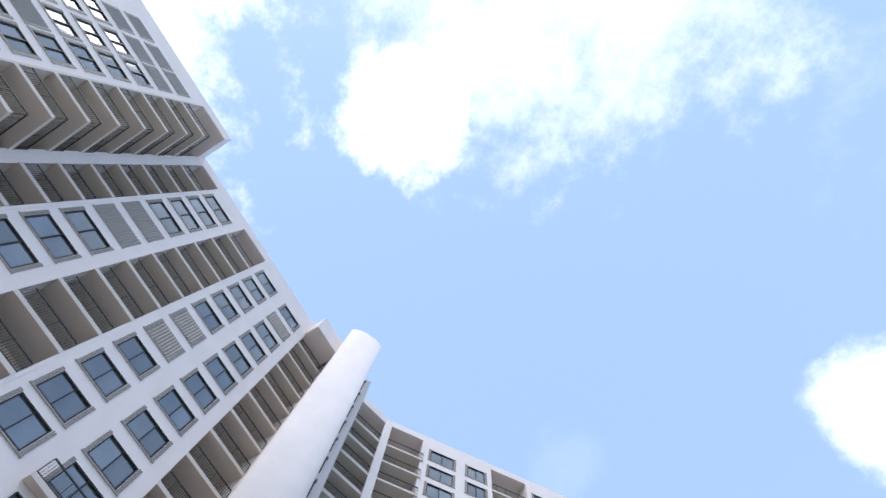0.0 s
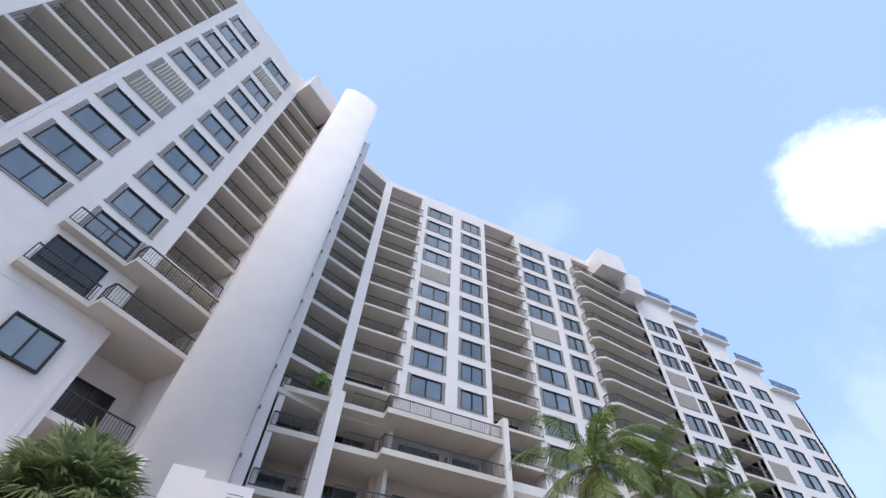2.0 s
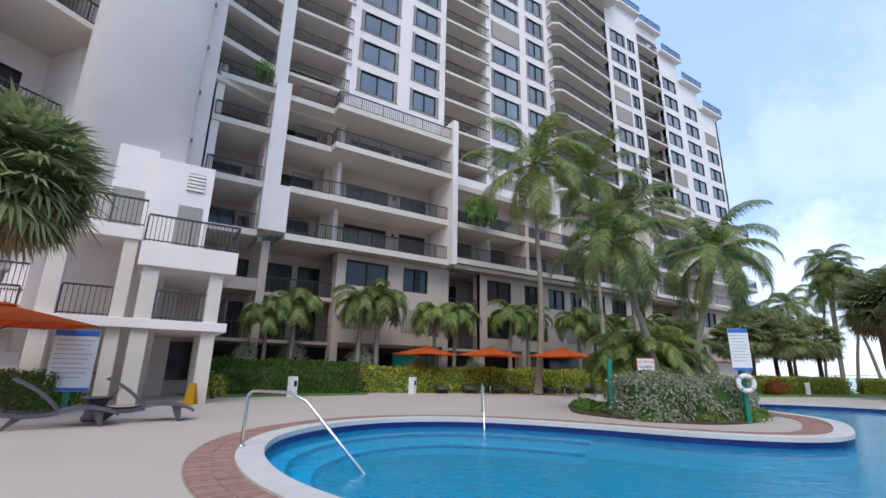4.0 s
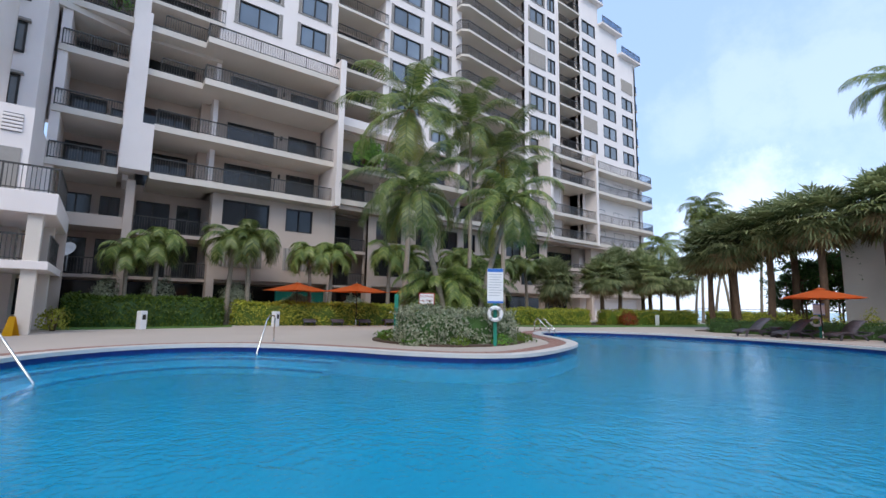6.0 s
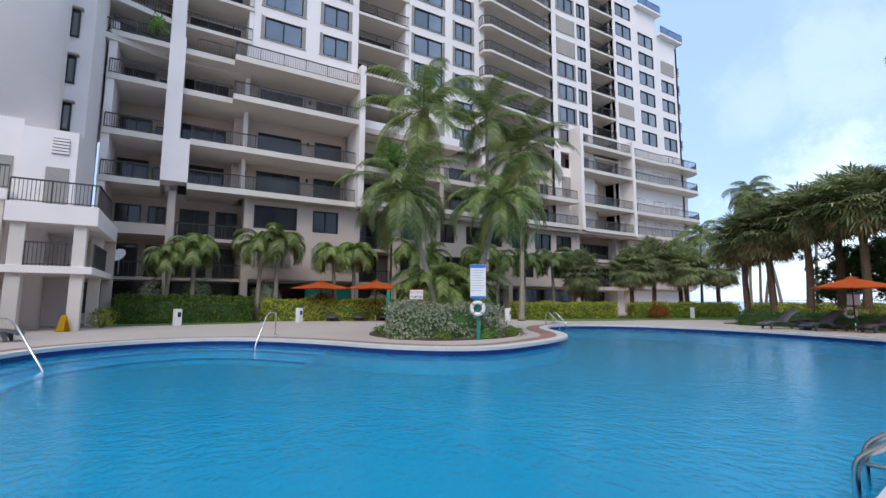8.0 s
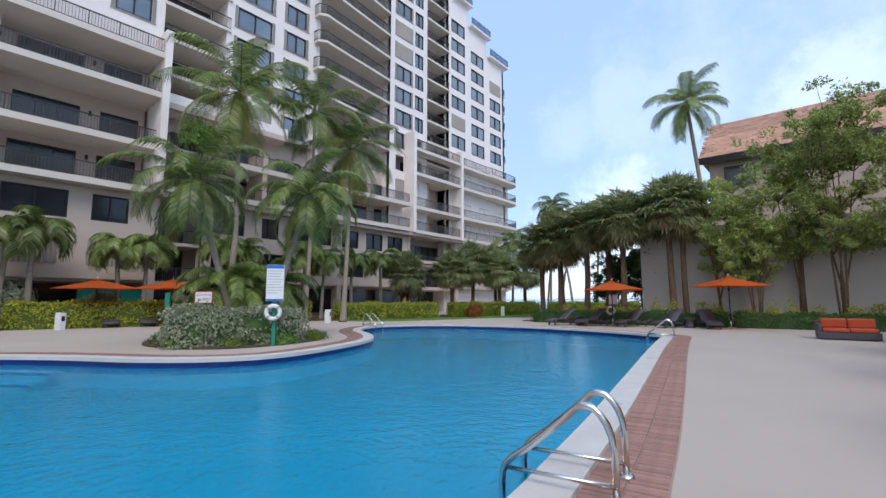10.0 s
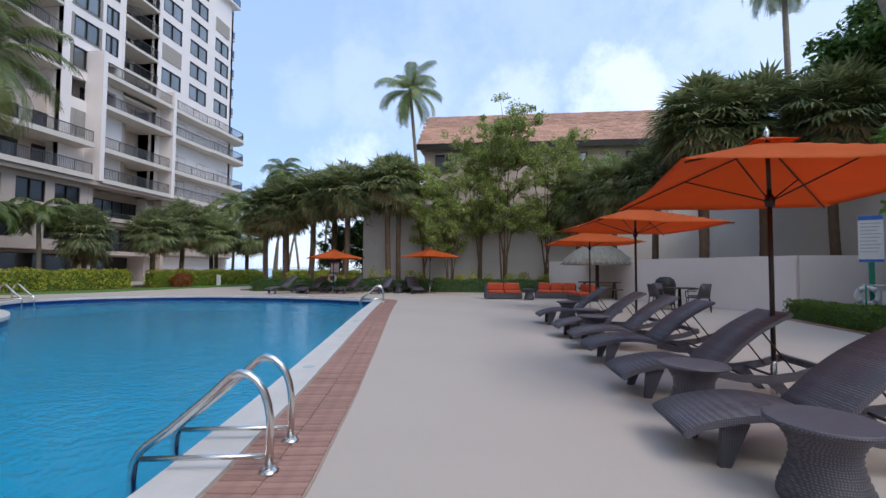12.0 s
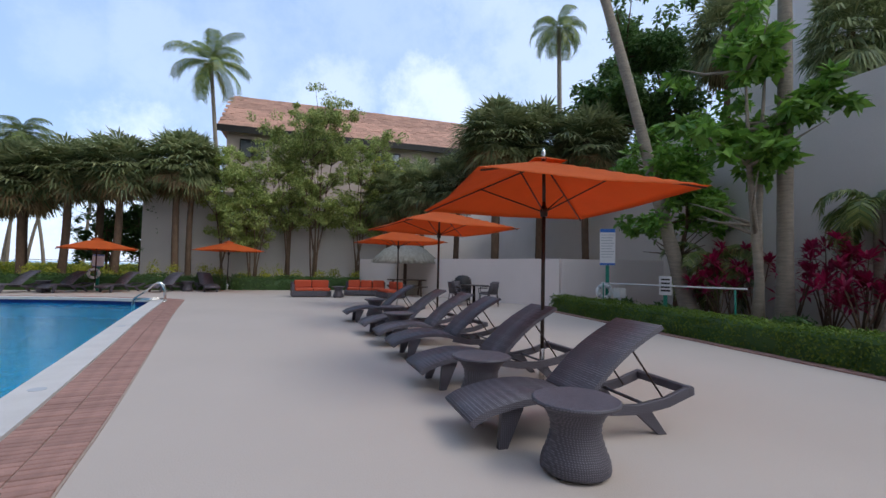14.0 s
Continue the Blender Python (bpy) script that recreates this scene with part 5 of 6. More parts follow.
feather_palm("christmas_palm", "small palm with arching fronds against the wall", [(11.1, 6.1, 0), (11.1, 6.1, 2.6)], 0.09, 0.07, 12, 1.6, 0.5, 34, 24, dead=0, lifts=(1.2, 0.0), curl=1.5)
feather_palm("date_palm", "low feathery palm in the shade of the wall", [(10.6, 9.4, 0), (10.6, 9.4, 1.5)], 0.12, 0.1, 14, 1.6, 0.5, 36, 25, dead=0)

# broadleaf trees
broad_tree("slender_tree", "multi-stemmed tree with small olive-green leaves", (-2.4, 24.9), 5, 6.2, 1.9, 240, 70, 0.13, LEAF_TREE, 1, low=0.14, lean=0.45, rise=(0.5, 1.3), up=0.35, thick=0.010)
broad_tree("slender_tree", "tall multi-stemmed tree with small olive-green leaves", (0.6, 25.4), 6, 10.0, 2.0, 360, 75, 0.14, LEAF_TREE, 2, low=0.22, lean=0.45, rise=(0.5, 1.3), up=0.35, thick=0.010)
broad_tree("slender_tree", "multi-stemmed tree with small olive-green leaves", (3.0, 25.8), 4, 8.6, 1.9, 260, 70, 0.13, LEAF_TREE, 3, low=0.25, lean=0.45, rise=(0.5, 1.3), up=0.35, thick=0.010)
broad_tree("slender_tree", "tall thin tree with olive-green leaves", (-0.8, 26.0), 4, 9.0, 1.8, 240, 70, 0.13, LEAF_TREE, 4, low=0.3, lean=0.45, rise=(0.5, 1.3), up=0.35, thick=0.010)
broad_tree("slender_tree", "young leafy tree beside the wall", (-4.0, 25.6), 3, 7.4, 1.6, 190, 70, 0.13, LEAF_TREE, 5, low=0.4, lean=0.45, rise=(0.5, 1.3), up=0.35, thick=0.010)
broad_tree("slender_tree", "young leafy tree behind the umbrellas", (5.2, 26.2), 3, 7.6, 1.7, 190, 65, 0.13, LEAF_TREE, 9, low=0.3, lean=0.45, rise=(0.5, 1.3), up=0.35, thick=0.010)
broad_tree("fig_tree", "large dark dense tree behind the wall", (13.4, 16.2), 3, 12.0, 3.0, 230, 95, 0.24, LEAF_FIG, 6, low=0.42)
broad_tree("fig_tree", "large dark dense tree behind the retaining wall", (15.6, 15.8), 3, 12, 3.0, 180, 90, 0.24, LEAF_FIG, 7, low=0.5)
broad_tree("fig_tree", "dense green tree leaning over the bed", (10.4, 10.4), 3, 5.2, 2.0, 110, 70, 0.22, LEAF_BRIGHT, 8, low=0.5)
broad_tree("umbrella_tree", "slender tree with clusters of broad bright leaves", (8.9, 6.9), 2, 6.4, 1.7, 60, 42, 0.30, LEAF_BRIGHT, 10, low=0.45, bark=BARK)
broad_tree("fig_tree", "dark dense shrub tree by the sea", (-8.6, 29.5), 3, 4.6, 2.2, 110, 70, 0.2, LEAF_DARK, 12, low=0.15)
broad_tree("fig_tree", "dark dense shrub tree by the sea", (-6.2, 31.0), 3, 4.8, 2.2, 110, 70, 0.2, LEAF_DARK, 13, low=0.15)
for k, (x, y, h) in enumerate(((-10.4, 29.6, 4.2), (-11.6, 31.4, 3.6), (-7.4, 28.4, 4.4))):
    broad_tree("fig_tree", "dark dense shrub tree by the sea", (x, y), 3, h, 1.9, 90, 60, 0.18, LEAF_DARK, 60 + k, low=0.1)
broad_tree("sea_grape", "rounded olive-green tree in front of the roof", (6.2, 29.5), 3, 8.6, 2.2, 110, 70, 0.2, LEAF_YELLOW, 15, low=0.5)


def ti_plant(at, seed, h):
    g = np.random.default_rng(seed)
    top = thing("ti_plant", "cordyline with dark stems and magenta strap leaves", "shrub", Matrix.Translation(at), "magenta shrubs in the bed")
    b = bmesh.new()
    v, f = [], []
    for k in range(6):
        a = g.uniform(0, 6.28)
        e = Vector((0.32 * math.cos(a), 0.32 * math.sin(a), h * g.uniform(0.45, 1.0)))
        tube(b, [(0, 0, 0), e * 0.5 + Vector((0.04, 0, 0)), e], [0.018, 0.014, 0.01], 5)
        for j in range(22):
            az, el = g.uniform(0, 6.28), g.uniform(-0.3, 1.3)
            d = np.array((math.cos(az) * math.cos(el), math.sin(az) * math.cos(el), math.sin(el)))
            s = np.cross(d, (0, 0, 1))
            s /= np.linalg.norm(s) + 1e-6
            ll = g.uniform(0.25, 0.42)
            o = np.array(e)
            b0 = len(v)
            v += [o, o + d * ll * 0.5 + s * 0.035, o + d * ll - np.array((0, 0, 0.08)), o + d * ll * 0.5 - s * 0.035]
            f.append((b0, b0 + 1, b0 + 2, b0 + 3))
    part("stem", b, BARK_BROWN, top)
    part("leaf_crown", raw_mesh("leaves", v, f, LEAF_RED), None, top)


for k, (x, y, h) in enumerate(((9.8, 9.0, 1.6), (10.1, 8.5, 1.8), (10.3, 8.1, 1.5), (9.6, 8.4, 1.2), (10.0, 7.0, 1.5), (10.4, 6.5, 1.9), (10.7, 6.0, 1.9), (10.2, 5.9, 1.5), (10.8, 6.9, 1.8), (9.9, 6.2, 1.1), (9.7, 5.6, 1.2))):
    ti_plant((x, y, 0.08), 100 + k, h)
for k, (x, y) in enumerate(((8.9, 9.4), (8.7, 10.6), (9.0, 6.3), (8.8, 3.9), (9.2, 11.4))):
    bush("ground_cover", (x, y, 0.08), 0.45, 0.45, 0.45, LEAF_DARK, 0.14, 260, 120 + k, "low dark green plant in the mulch", "ground cover")


# ---- walls and the house behind ----
def wall_run(name, pts, height, thick, mat, label, cap=0.0, z0=0.0):
    top = thing(name, label, "wall", kind="structure")
    for (ax, ay), (bx, by) in zip(pts, pts[1:]):
        d = Vector((bx - ax, by - ay))
        m = Matrix.Translation((ax, ay, 0)) @ Matrix.Rotation(math.atan2(d.y, d.x), 4, "Z")
        b = bmesh.new()
        box(b, 0, d.length, -thick / 2, thick / 2, z0, height, m)
        part("wall", b, mat, top)
        if cap:
            b = bmesh.new()
            box(b, -0.02, d.length + 0.02, -thick / 2 - 0.03, thick / 2 + 0.03, height, height + cap, m)
            part("wall_cap", b, mat, top)
    return top


wall_run("wall_low", [(3.1, 24.9), (8.55, 13.6), (12.6, 12.2)], 1.66, 0.22, STUCCO, "low white stucco garden wall")
wall_run("wall_boundary", [(-8.1, 27.2), (12.4, 27.2)], 5.2, 0.3, GREYWALL, "grey stucco boundary wall behind trees")
wall_run("wall_retaining", [(12.2, 27), (11.9, 12.5), (11.7, -12)], 5.7, 0.35, GREYWALL, "tall grey stucco retaining wall")
wall_run("wall_south", [(11.7, -12), (-12, -24)], 5.0, 0.35, GREYWALL, "grey stucco wall closing the courtyard")

b = bmesh.new()
box(b, 12.1, 40, -12, 27, 0, 5.3)
tagged(part("ground_upper", b, GRASS), "raised green terrace behind the retaining wall", "terrace", kind="structure")
house = thing("shingle_roof_house", "low cream house with a weathered clay shingle roof", "house")
b = bmesh.new()
box(b, -5.0, 16, 31.6, 42, 0, 9.9)
part("wall", b, CREAM_SHADED, house)
b = bmesh.new()
ev, ri = [(-5.5, 31.0, 10.05), (17, 31.0, 10.05), (17, 40, 10.05), (-5.5, 40, 10.05)], [(-5.15, 35.2, 13.45), (17, 35.2, 13.45)]
vs = [b.verts.new(p) for p in ev + ri]
for f in ((0, 1, 5, 4), (2, 3, 4, 5), (3, 0, 4)):
    b.faces.new([vs[i] for i in f])
b.faces.new([vs[i] for i in (3, 2, 1, 0)])
roof = part("roof", b, SHINGLE, house)
b = bmesh.new()
box(b, -5.55, 17, 30.93, 31.0, 9.66, 10.08)
part("fascia", b, FRAME, house, "dark eaves board")
FC = Front(0, 31.6, (1, 0), (0, -1))
for s in (-4.2, 4.8, 9.0, 12.5):
    window_unit(house, FC, s, s + 1.6, 8.2, 9.4, 0.1, shutters=False)
# shingles in courses on the front slope
slope = Vector((0, 4.2, 3.4)).normalized()
nrm_s = Vector((0, -3.4, 4.2)).normalized()
b = bmesh.new()
box(b, -0.24, 0.24, -0.02, 0.40, 0, 0.035)
shingle_me = mesh_of("shingle", b, SHINGLE)
rs = random.Random(9)
b = bmesh.new()
tilt = Matrix(((1, 0, 0, 0), (0, slope.y, nrm_s.y, 0), (0, slope.z, nrm_s.z, 0), (0, 0, 0, 1)))
for r in range(14):
    for c in range(43):
        o = Vector((-5.22 + c * 0.5 + (r % 2) * 0.25, 31.0, 10.07)) + slope * (0.375 * r) + nrm_s * rs.uniform(0.0, 0.03)
        if o.x > 16.5:
            continue
        m = Matrix.Translation(o) @ tilt
        if r < 8 and c < 34:
            part("shingle", shingle_me, None, roof, at=m)
        else:
            box(b, -0.24, 0.24, -0.02, 0.40, 0, 0.035, m)
tagged(part("shingle_field", b, SHINGLE, roof), kind="stuff")

# far building over the retaining wall
far_b = thing("upper_building", "white building rising behind the retaining wall", "apartment building")
b = bmesh.new()
FU = Front(19, 12, (0, -1), (-1, 0))
column_walls(b, FU, [(1.5, 3.5), (5, 7), (8.5, 10.5), (12, 14)], -4, 18, 19, 0, -0.3, 0, [17.5, 15, 12.5, 10], 1.7)
fbox(b, FU, -4, 18, -8, -0.7, 0, 19)
part("wall", b, STUCCO, far_b)
for a, c in ((1.5, 3.5), (5, 7), (8.5, 10.5), (12, 14)):
    for t in (17.5, 15, 12.5, 10):
        window_unit(far_b, FU, a, c, t - 1.7, t, -0.05, shutters=False)

# ---- stair pavilion ----
pav = thing("stair_pavilion", "white two-level pavilion with square columns, railings and stairs", "pavilion")
b = bmesh.new()
box(b, -26.5, -20.9, -6.95, -4.4, 3.77, 4.46, bevel=0.02)
part("roof_slab", b, STUCCO, pav)
b = bmesh.new()
box(b, -26.5, -21.05, -9.0, -6.953, 4.5, 4.88, bevel=0.02)
part("roof_slab", b, STUCCO, pav)
b = bmesh.new()
box(b, -26.5, -20.9, -9.0, -4.45, 2.02, 2.28, bevel=0.015)
part("floor_slab", b, STUCCO, pav)
# columns darker than the white slabs: their shade is put into the colour
for x, y, w, z1 in ((-21.3, -8.72, 0.20, 4.505), (-21.3, -7.2, 0.17, 4.505), (-21.25, -6.6, 0.21, 3.775), (-21.25, -4.9, 0.19, 3.775), (-24.6, -4.85, 0.2, 3.775), (-24.6, -8.6, 0.2, 4.505), (-24.6, -6.7, 0.2, 3.775)):
    b = bmesh.new()
    box(b, x - w, x + w, y - w, y + w, 0, z1, bevel=0.02)
    part("column", b, CREAM, pav)
b = bmesh.new()
box(b, -25.9, -22.18, -9.4, -7.003, 4.88, 7.75)
part("stair_head", b, STUCCO, pav)
b = bmesh.new()
box(b, -25.6, -21.95, -7.0, -5.35, 4.46, 7.45)
part("stair_head", b, STUCCO, pav)
b = bmesh.new()
box(b, -21.95, -21.9, -6.22, -5.55, 4.47, 6.0)
part("door", b, SHUTTER, pav, "grey steel door")
lou = bmesh.new()
for k in range(5):
    box(lou, -21.95, -21.88, -6.1, -5.6, 6.55 + k * 0.12, 6.63 + k * 0.12)
part("louver", lou, STUCCO, pav, "white wall louver")
b = bmesh.new()
box(b, -21.95, -21.935, -6.1, -5.6, 6.53, 7.15)
part("louver_back", b, DOORGLASS, pav)
for p, q, z in (((-21.1, -8.95), (-21.1, -6.98), 4.88), ((-21.0, -6.9), (-21.0, -4.45), 4.46), ((-21.0, -4.45), (-24.5, -4.45), 4.46), ((-21.25, -8.5), (-21.25, -7.4), 2.28), ((-21.1, -6.38), (-21.1, -5.05), 2.28), ((-21.3, -4.5), (-24.4, -4.5), 2.3), ((-21.3, -8.5), (-21.3, -7.4), 0.0)):
    railing(pav, p, q, z, 0.85, 0.11)
b = bmesh.new()
box(b, -22.18, -22.13, -8.0, -7.2, 4.89, 6.3)
part("door", b, SHUTTER, pav, "grey steel door")
for k in range(12):
    b = bmesh.new()
    box(b, -24.6 + k * 0.26, -24.34 + k * 0.26, -10.3, -9.1, 3.9 - 0.33 * k - 0.3, 3.95 - 0.33 * k)
    part("stair_step", b, STUCCO, pav)
for p, q, z in (((-21.2, -9.3), (-21.2, -11.2), 2.1), ((-21.2, -9.3), (-21.2, -11.2), 0.0), ((-22.6, -9.2), (-22.6, -11.2), 2.9)):
    railing(pav, p, q, z, 0.85, 0.11)
b = bmesh.new()
box(b, -23.6, -21.1, -11.3, -9.25, 1.9, 2.1)
part("stair_landing", b, STUCCO, pav)
b = bmesh.new()
box(b, -21.5, -21.15, -11.3, -10.95, 0, 1.9)
# this column's colour holds its shade as well
part("column", b, CREAM, pav)
b = bmesh.new()
box(b, -26.4, -26.2, -9, -4.4, 0, 4)
part("back_wall", b, CREAM_SHADED, pav)
b = bmesh.new()
box(b, -26.18, -26.14, -8.6, -4.8, 0.5, 1.9)
part("glazing", b, DOORGLASS, pav)

# ---- steel ladders and rails ----
def rail_loop(bm, base, out, run, height, r=0.024):
    """A grab rail: up from the deck, over in a round bend and down into the pool along out."""
    o = Vector((*out, 0)).normalized()
    p = Vector(base)
    prof = [(0.0, 0.0), (0.0, 0.55), (0.02, 0.70), (0.055, 0.82), (0.11, 0.92), (0.17, 0.985), (0.24, 1.0), (0.31, 0.96), (0.42, 0.82),
            (0.74, 0.46), (0.90, 0.31), (0.96, 0.23), (0.99, 0.14), (1.0, 0.02)]
    pts = [p + o * run * u + Vector((0, 0, height * w)) for u, w in prof] + [p + o * run + Vector((0, 0, -0.9))]
    tube(bm, pts, r, 10)


def pool_ladder(at, out, gap, height, run, name="pool_ladder"):
    top = thing(name, "polished steel pool ladder with two grab rails", "pool ladder", Matrix.Translation(at))
    o = Vector((*out, 0)).normalized()
    side = Vector((-o.y, o.x, 0))
    for s in (-0.5, 0.5):
        b = bmesh.new()
        rail_loop(b, tuple(side * gap * s), out, run, height)
        part("grab_rail", b, STEEL, top)
        b = bmesh.new()
        lathe(b, [(0.058, 0.016), (0.058, 0.028), (0.03, 0.045)], 16, Matrix.Translation(side * gap * s))
        part("flange", b, STEEL, top)
        b = bmesh.new()
        a = side * gap * s + Vector((0, 0, 0.11))
        tube(b, [a, a + o * run * 0.985], 0.016, 8)
        part("brace", b, STEEL, top)
    for z in (-0.35, -0.65):
        b = bmesh.new()
        c = o * run
        box(b, -0.06, 0.06, -gap / 2, gap / 2, z - 0.015, z + 0.015, Matrix.Translation(c) @ Matrix.Rotation(math.atan2(o.y, o.x), 4, "Z"))
        part("tread", b, STEEL, top)
    return top


pool_ladder((-1.25, 2.71, 0.0), (-0.98, -0.19), 0.47, 0.59, 0.76)
pool_ladder((-3.95, 15.9, 0.0), (-0.98, -0.19), 0.46, 0.6, 0.8)
pool_ladder((-16.6, 13.5, 0.0), (0.95, 0.1), 0.46, 0.6, 0.8)


def stair_rail(base, out, run, height, label="steel handrail at the pool steps"):
    top = thing("pool_handrail", label, "handrail", Matrix.Translation(base))
    o = Vector((*out, 0)).normalized()
    b = bmesh.new()
    pts = [Vector((0, 0, 0)), Vector((0, 0, height * 0.85))]
    for k in range(1, 6):
        a = math.pi / 2 * k / 5
        pts.append(Vector((0, 0, height * 0.85)) + o * height * 0.15 * (1 - math.cos(a)) + Vector((0, 0, height * 0.15 * math.sin(a))))
    pts += [o * run * 0.35 + Vector((0, 0, height)), o * run * 0.5 + Vector((0, 0, height * 0.85)), o * run + Vector((0, 0, -0.25)), o * run + Vector((0, 0, -0.7))]
    tube(b, pts, 0.022, 10)
    part("rail", b, STEEL, top)
    b = bmesh.new()
    lathe(b, [(0.05, 0.0), (0.05, 0.012), (0.028, 0.03)], 16)
    part("flange", b, STEEL, top)


stair_rail((-13.0, -4.95, 0.04), (0.75, 0.66), 1.9, 0.72)
stair_rail((-15.5, 1.0, 0.04), (0.8, -0.55), 1.3, 0.72)

# pool steps at the shallow end, each with a navy nosing
shallow = [i for i, p in enumerate(POOL) if p[0] < -11.0 and p[1] < 1.9]
for k in range(5):
    rings = [offset_loop(POOL, -0.02 - 0.36 * (k + j)) for j in (1, 0)]
    inner, outer = [[lp[i] for i in shallow] for lp in rings]
    zt = -0.27 - 0.17 * k
    b = bmesh.new()
    strip(b, inner, outer, -1.33, zt, closed=False)
    bmesh.ops.recalc_face_normals(b, faces=b.faces)
    part("pool_step", b, BASIN, basin)
    edge = [offset_loop(POOL, -0.02 - 0.36 * (k + 1) + d) for d in (-0.006, 0.055)]
    b = bmesh.new()
    strip(b, [edge[0][i] for i in shallow], [edge[1][i] for i in shallow], zt - 0.05, zt + 0.005, closed=False)
    bmesh.ops.recalc_face_normals(b, faces=b.faces)
    part("step_nosing", b, NAVY, basin, "navy tile edge of a pool step")

# ---- umbrellas ----
def umbrella(at, size, height, label, tilt=(0, 0), turn=0.0, vent=True, drop=0.42, group="orange umbrellas"):
    top = thing("umbrella", label, "umbrella", Matrix.Translation(at), group)
    hub = Vector((0, 0, height - drop))
    tl = Matrix.Translation(hub) @ Matrix.Rotation(radians(tilt[0]), 4, "X") @ Matrix.Rotation(radians(tilt[1]), 4, "Y") @ Matrix.Rotation(radians(turn), 4, "Z")
    b = bmesh.new()
    tube(b, [(0, 0, 0.0), (0, 0, height - drop)], 0.022, 12)
    tube(b, [hub, tl @ Vector((0, 0, drop))], 0.02, 12)
    part("pole", b, POLE, top)
    b = bmesh.new()
    lathe(b, [(0.03, 0.0), (0.035, 0.05), (0.026, 0.34), (0.022, 0.35)], 14)
    part("base_sleeve", b, STEEL, top)
    h = size / 2
    n = 10

    def canopy(bm, s, z_top, z_low, sag, thick):
        grid = {}
        for i in range(-n, n + 1):
            for j in range(-n, n + 1):
                x, y = i / n, j / n
                r = max(abs(x), abs(y))
                q = min(abs(x), abs(y)) / r if r > 0 else 0
                z = z_top - (z_top - z_low) * r - sag * r * (1 - q) * (0.4 + 0.6 * r) * 0.5
                grid[i, j] = bm.verts.new((x * s * (1 - 0.03 * (1 - q) * r), y * s * (1 - 0.03 * (1 - q) * r), z))
        for i in range(-n, n):
            for j in range(-n, n):
                bm.faces.new((grid[i, j], grid[i + 1, j], grid[i + 1, j + 1], grid[i, j + 1])).smooth = abs(abs(i + 0.5) - abs(j + 0.5)) > 0.9
        bmesh.ops.solidify(bm, geom=list(bm.faces), thickness=thick)

    b = bmesh.new()
    canopy(b, h, drop, 0.02, 0.06, 0.006)
    for v in b.verts:
        v.co = tl @ v.co
    part("canopy", b, ORANGE, top, "orange canvas canopy")
    if vent:
        b = bmesh.new()
        canopy(b, h * 0.17, drop + 0.05, drop - 0.03, 0.0, 0.005)
        for v in b.verts:
            v.co = tl @ v.co
        part("vent", b, ORANGE, top)
    b = bmesh.new()
    lathe(b, [(0.03, drop), (0.02, drop + 0.06), (0.026, drop + 0.09), (0.006, drop + 0.15)], 10, tl)
    part("finial", b, STEEL, top)
    for sx in (-1, 1):
        for sy in (-1, 1):
            b = bmesh.new()
            tube(b, [tl @ Vector((0, 0, drop - 0.03)), tl @ Vector((sx * h * 0.97, sy * h * 0.97, 0.0))], 0.009, 6)
            rib = part("rib", b, POLE, top)
            b = bmesh.new()
            tube(b, [tl @ Vector((0, 0, -0.12)), tl @ Vector((sx * h * 0.48, sy * h * 0.48, drop * 0.5 - 0.02))], 0.008, 6)
            part("strut", b, POLE, rib)
    b = bmesh.new()
    lathe(b, [(0.04, -0.17), (0.045, -0.1), (0.03, -0.05)], 12, tl)
    part("hub", b, POLE, top)
    return top


UL = "square orange canvas umbrella on a bronze pole between loungers"
umbrella((2.75, 4.63, 0), 2.33, 2.48, UL, turn=-3.5, tilt=(-2.1, 0.2), drop=0.48)
umbrella((2.86, 9.2, 0), 2.45, 2.46, UL, turn=8, tilt=(-0.8, 0.8), drop=0.42)
umbrella((2.95, 14.0, 0), 2.45, 2.42, UL, turn=4, drop=0.42)
FL = "orange canvas umbrella over far loungers"
umbrella((-7.7, 20.9, 0), 2.5, 2.1, FL, turn=25)
umbrella((-3.15, 22.1, 0), 2.3, 2.22, FL, turn=40)
for x, y in ((-25.3, 5.0), (-23.5, 7.5), (-21.2, 10.0)):
    umbrella((x, y, 0), 2.4, 2.15, "orange canvas umbrella in front of the yellow-green hedge", turn=20)
umbrella((-18.9, -9.0, 0), 2.6, 2.25, "orange canvas umbrella beside the pavilion", turn=30)

# ---- wicker loungers and tables ----
WICKER = bpy.data.materials.new("dark_wicker")
WICKER.use_nodes = True
_n, _l = WICKER.node_tree.nodes, WICKER.node_tree.links
_p = _n["Principled BSDF"]
_p.inputs["Roughness"].default_value = 0.5
_c = _n.new("ShaderNodeTexCoord")
_w1, _w2 = _n.new("ShaderNodeTexWave"), _n.new("ShaderNodeTexWave")
_w1.bands_direction, _w2.bands_direction = "X", "Z"
for _w in (_w1, _w2):
    _w.inputs["Scale"].default_value, _w.inputs["Distortion"].default_value = 26, 2.5
    _l.new(_c.outputs["Object"], _w.inputs["Vector"])
_w1.inputs["Scale"].default_value = 22
_m = _n.new("ShaderNodeMath")
_m.operation = "MULTIPLY"
_l.new(_w1.outputs["Fac"], _m.inputs[0])
_l.new(_w2.outputs["Fac"], _m.inputs[1])
_r = _n.new("ShaderNodeMix")
_r.data_type = "RGBA"
_r.inputs["A"].default_value, _r.inputs["B"].default_value = (0.06, 0.055, 0.068, 1), (0.155, 0.142, 0.168, 1)
_l.new(_m.outputs["Value"], _r.inputs["Factor"])
_l.new(_r.outputs["Result"], _p.inputs["Base Color"])
_b = _n.new("ShaderNodeBump")
_b.inputs["Strength"].default_value, _b.inputs["Distance"].default_value = 0.5, 0.004
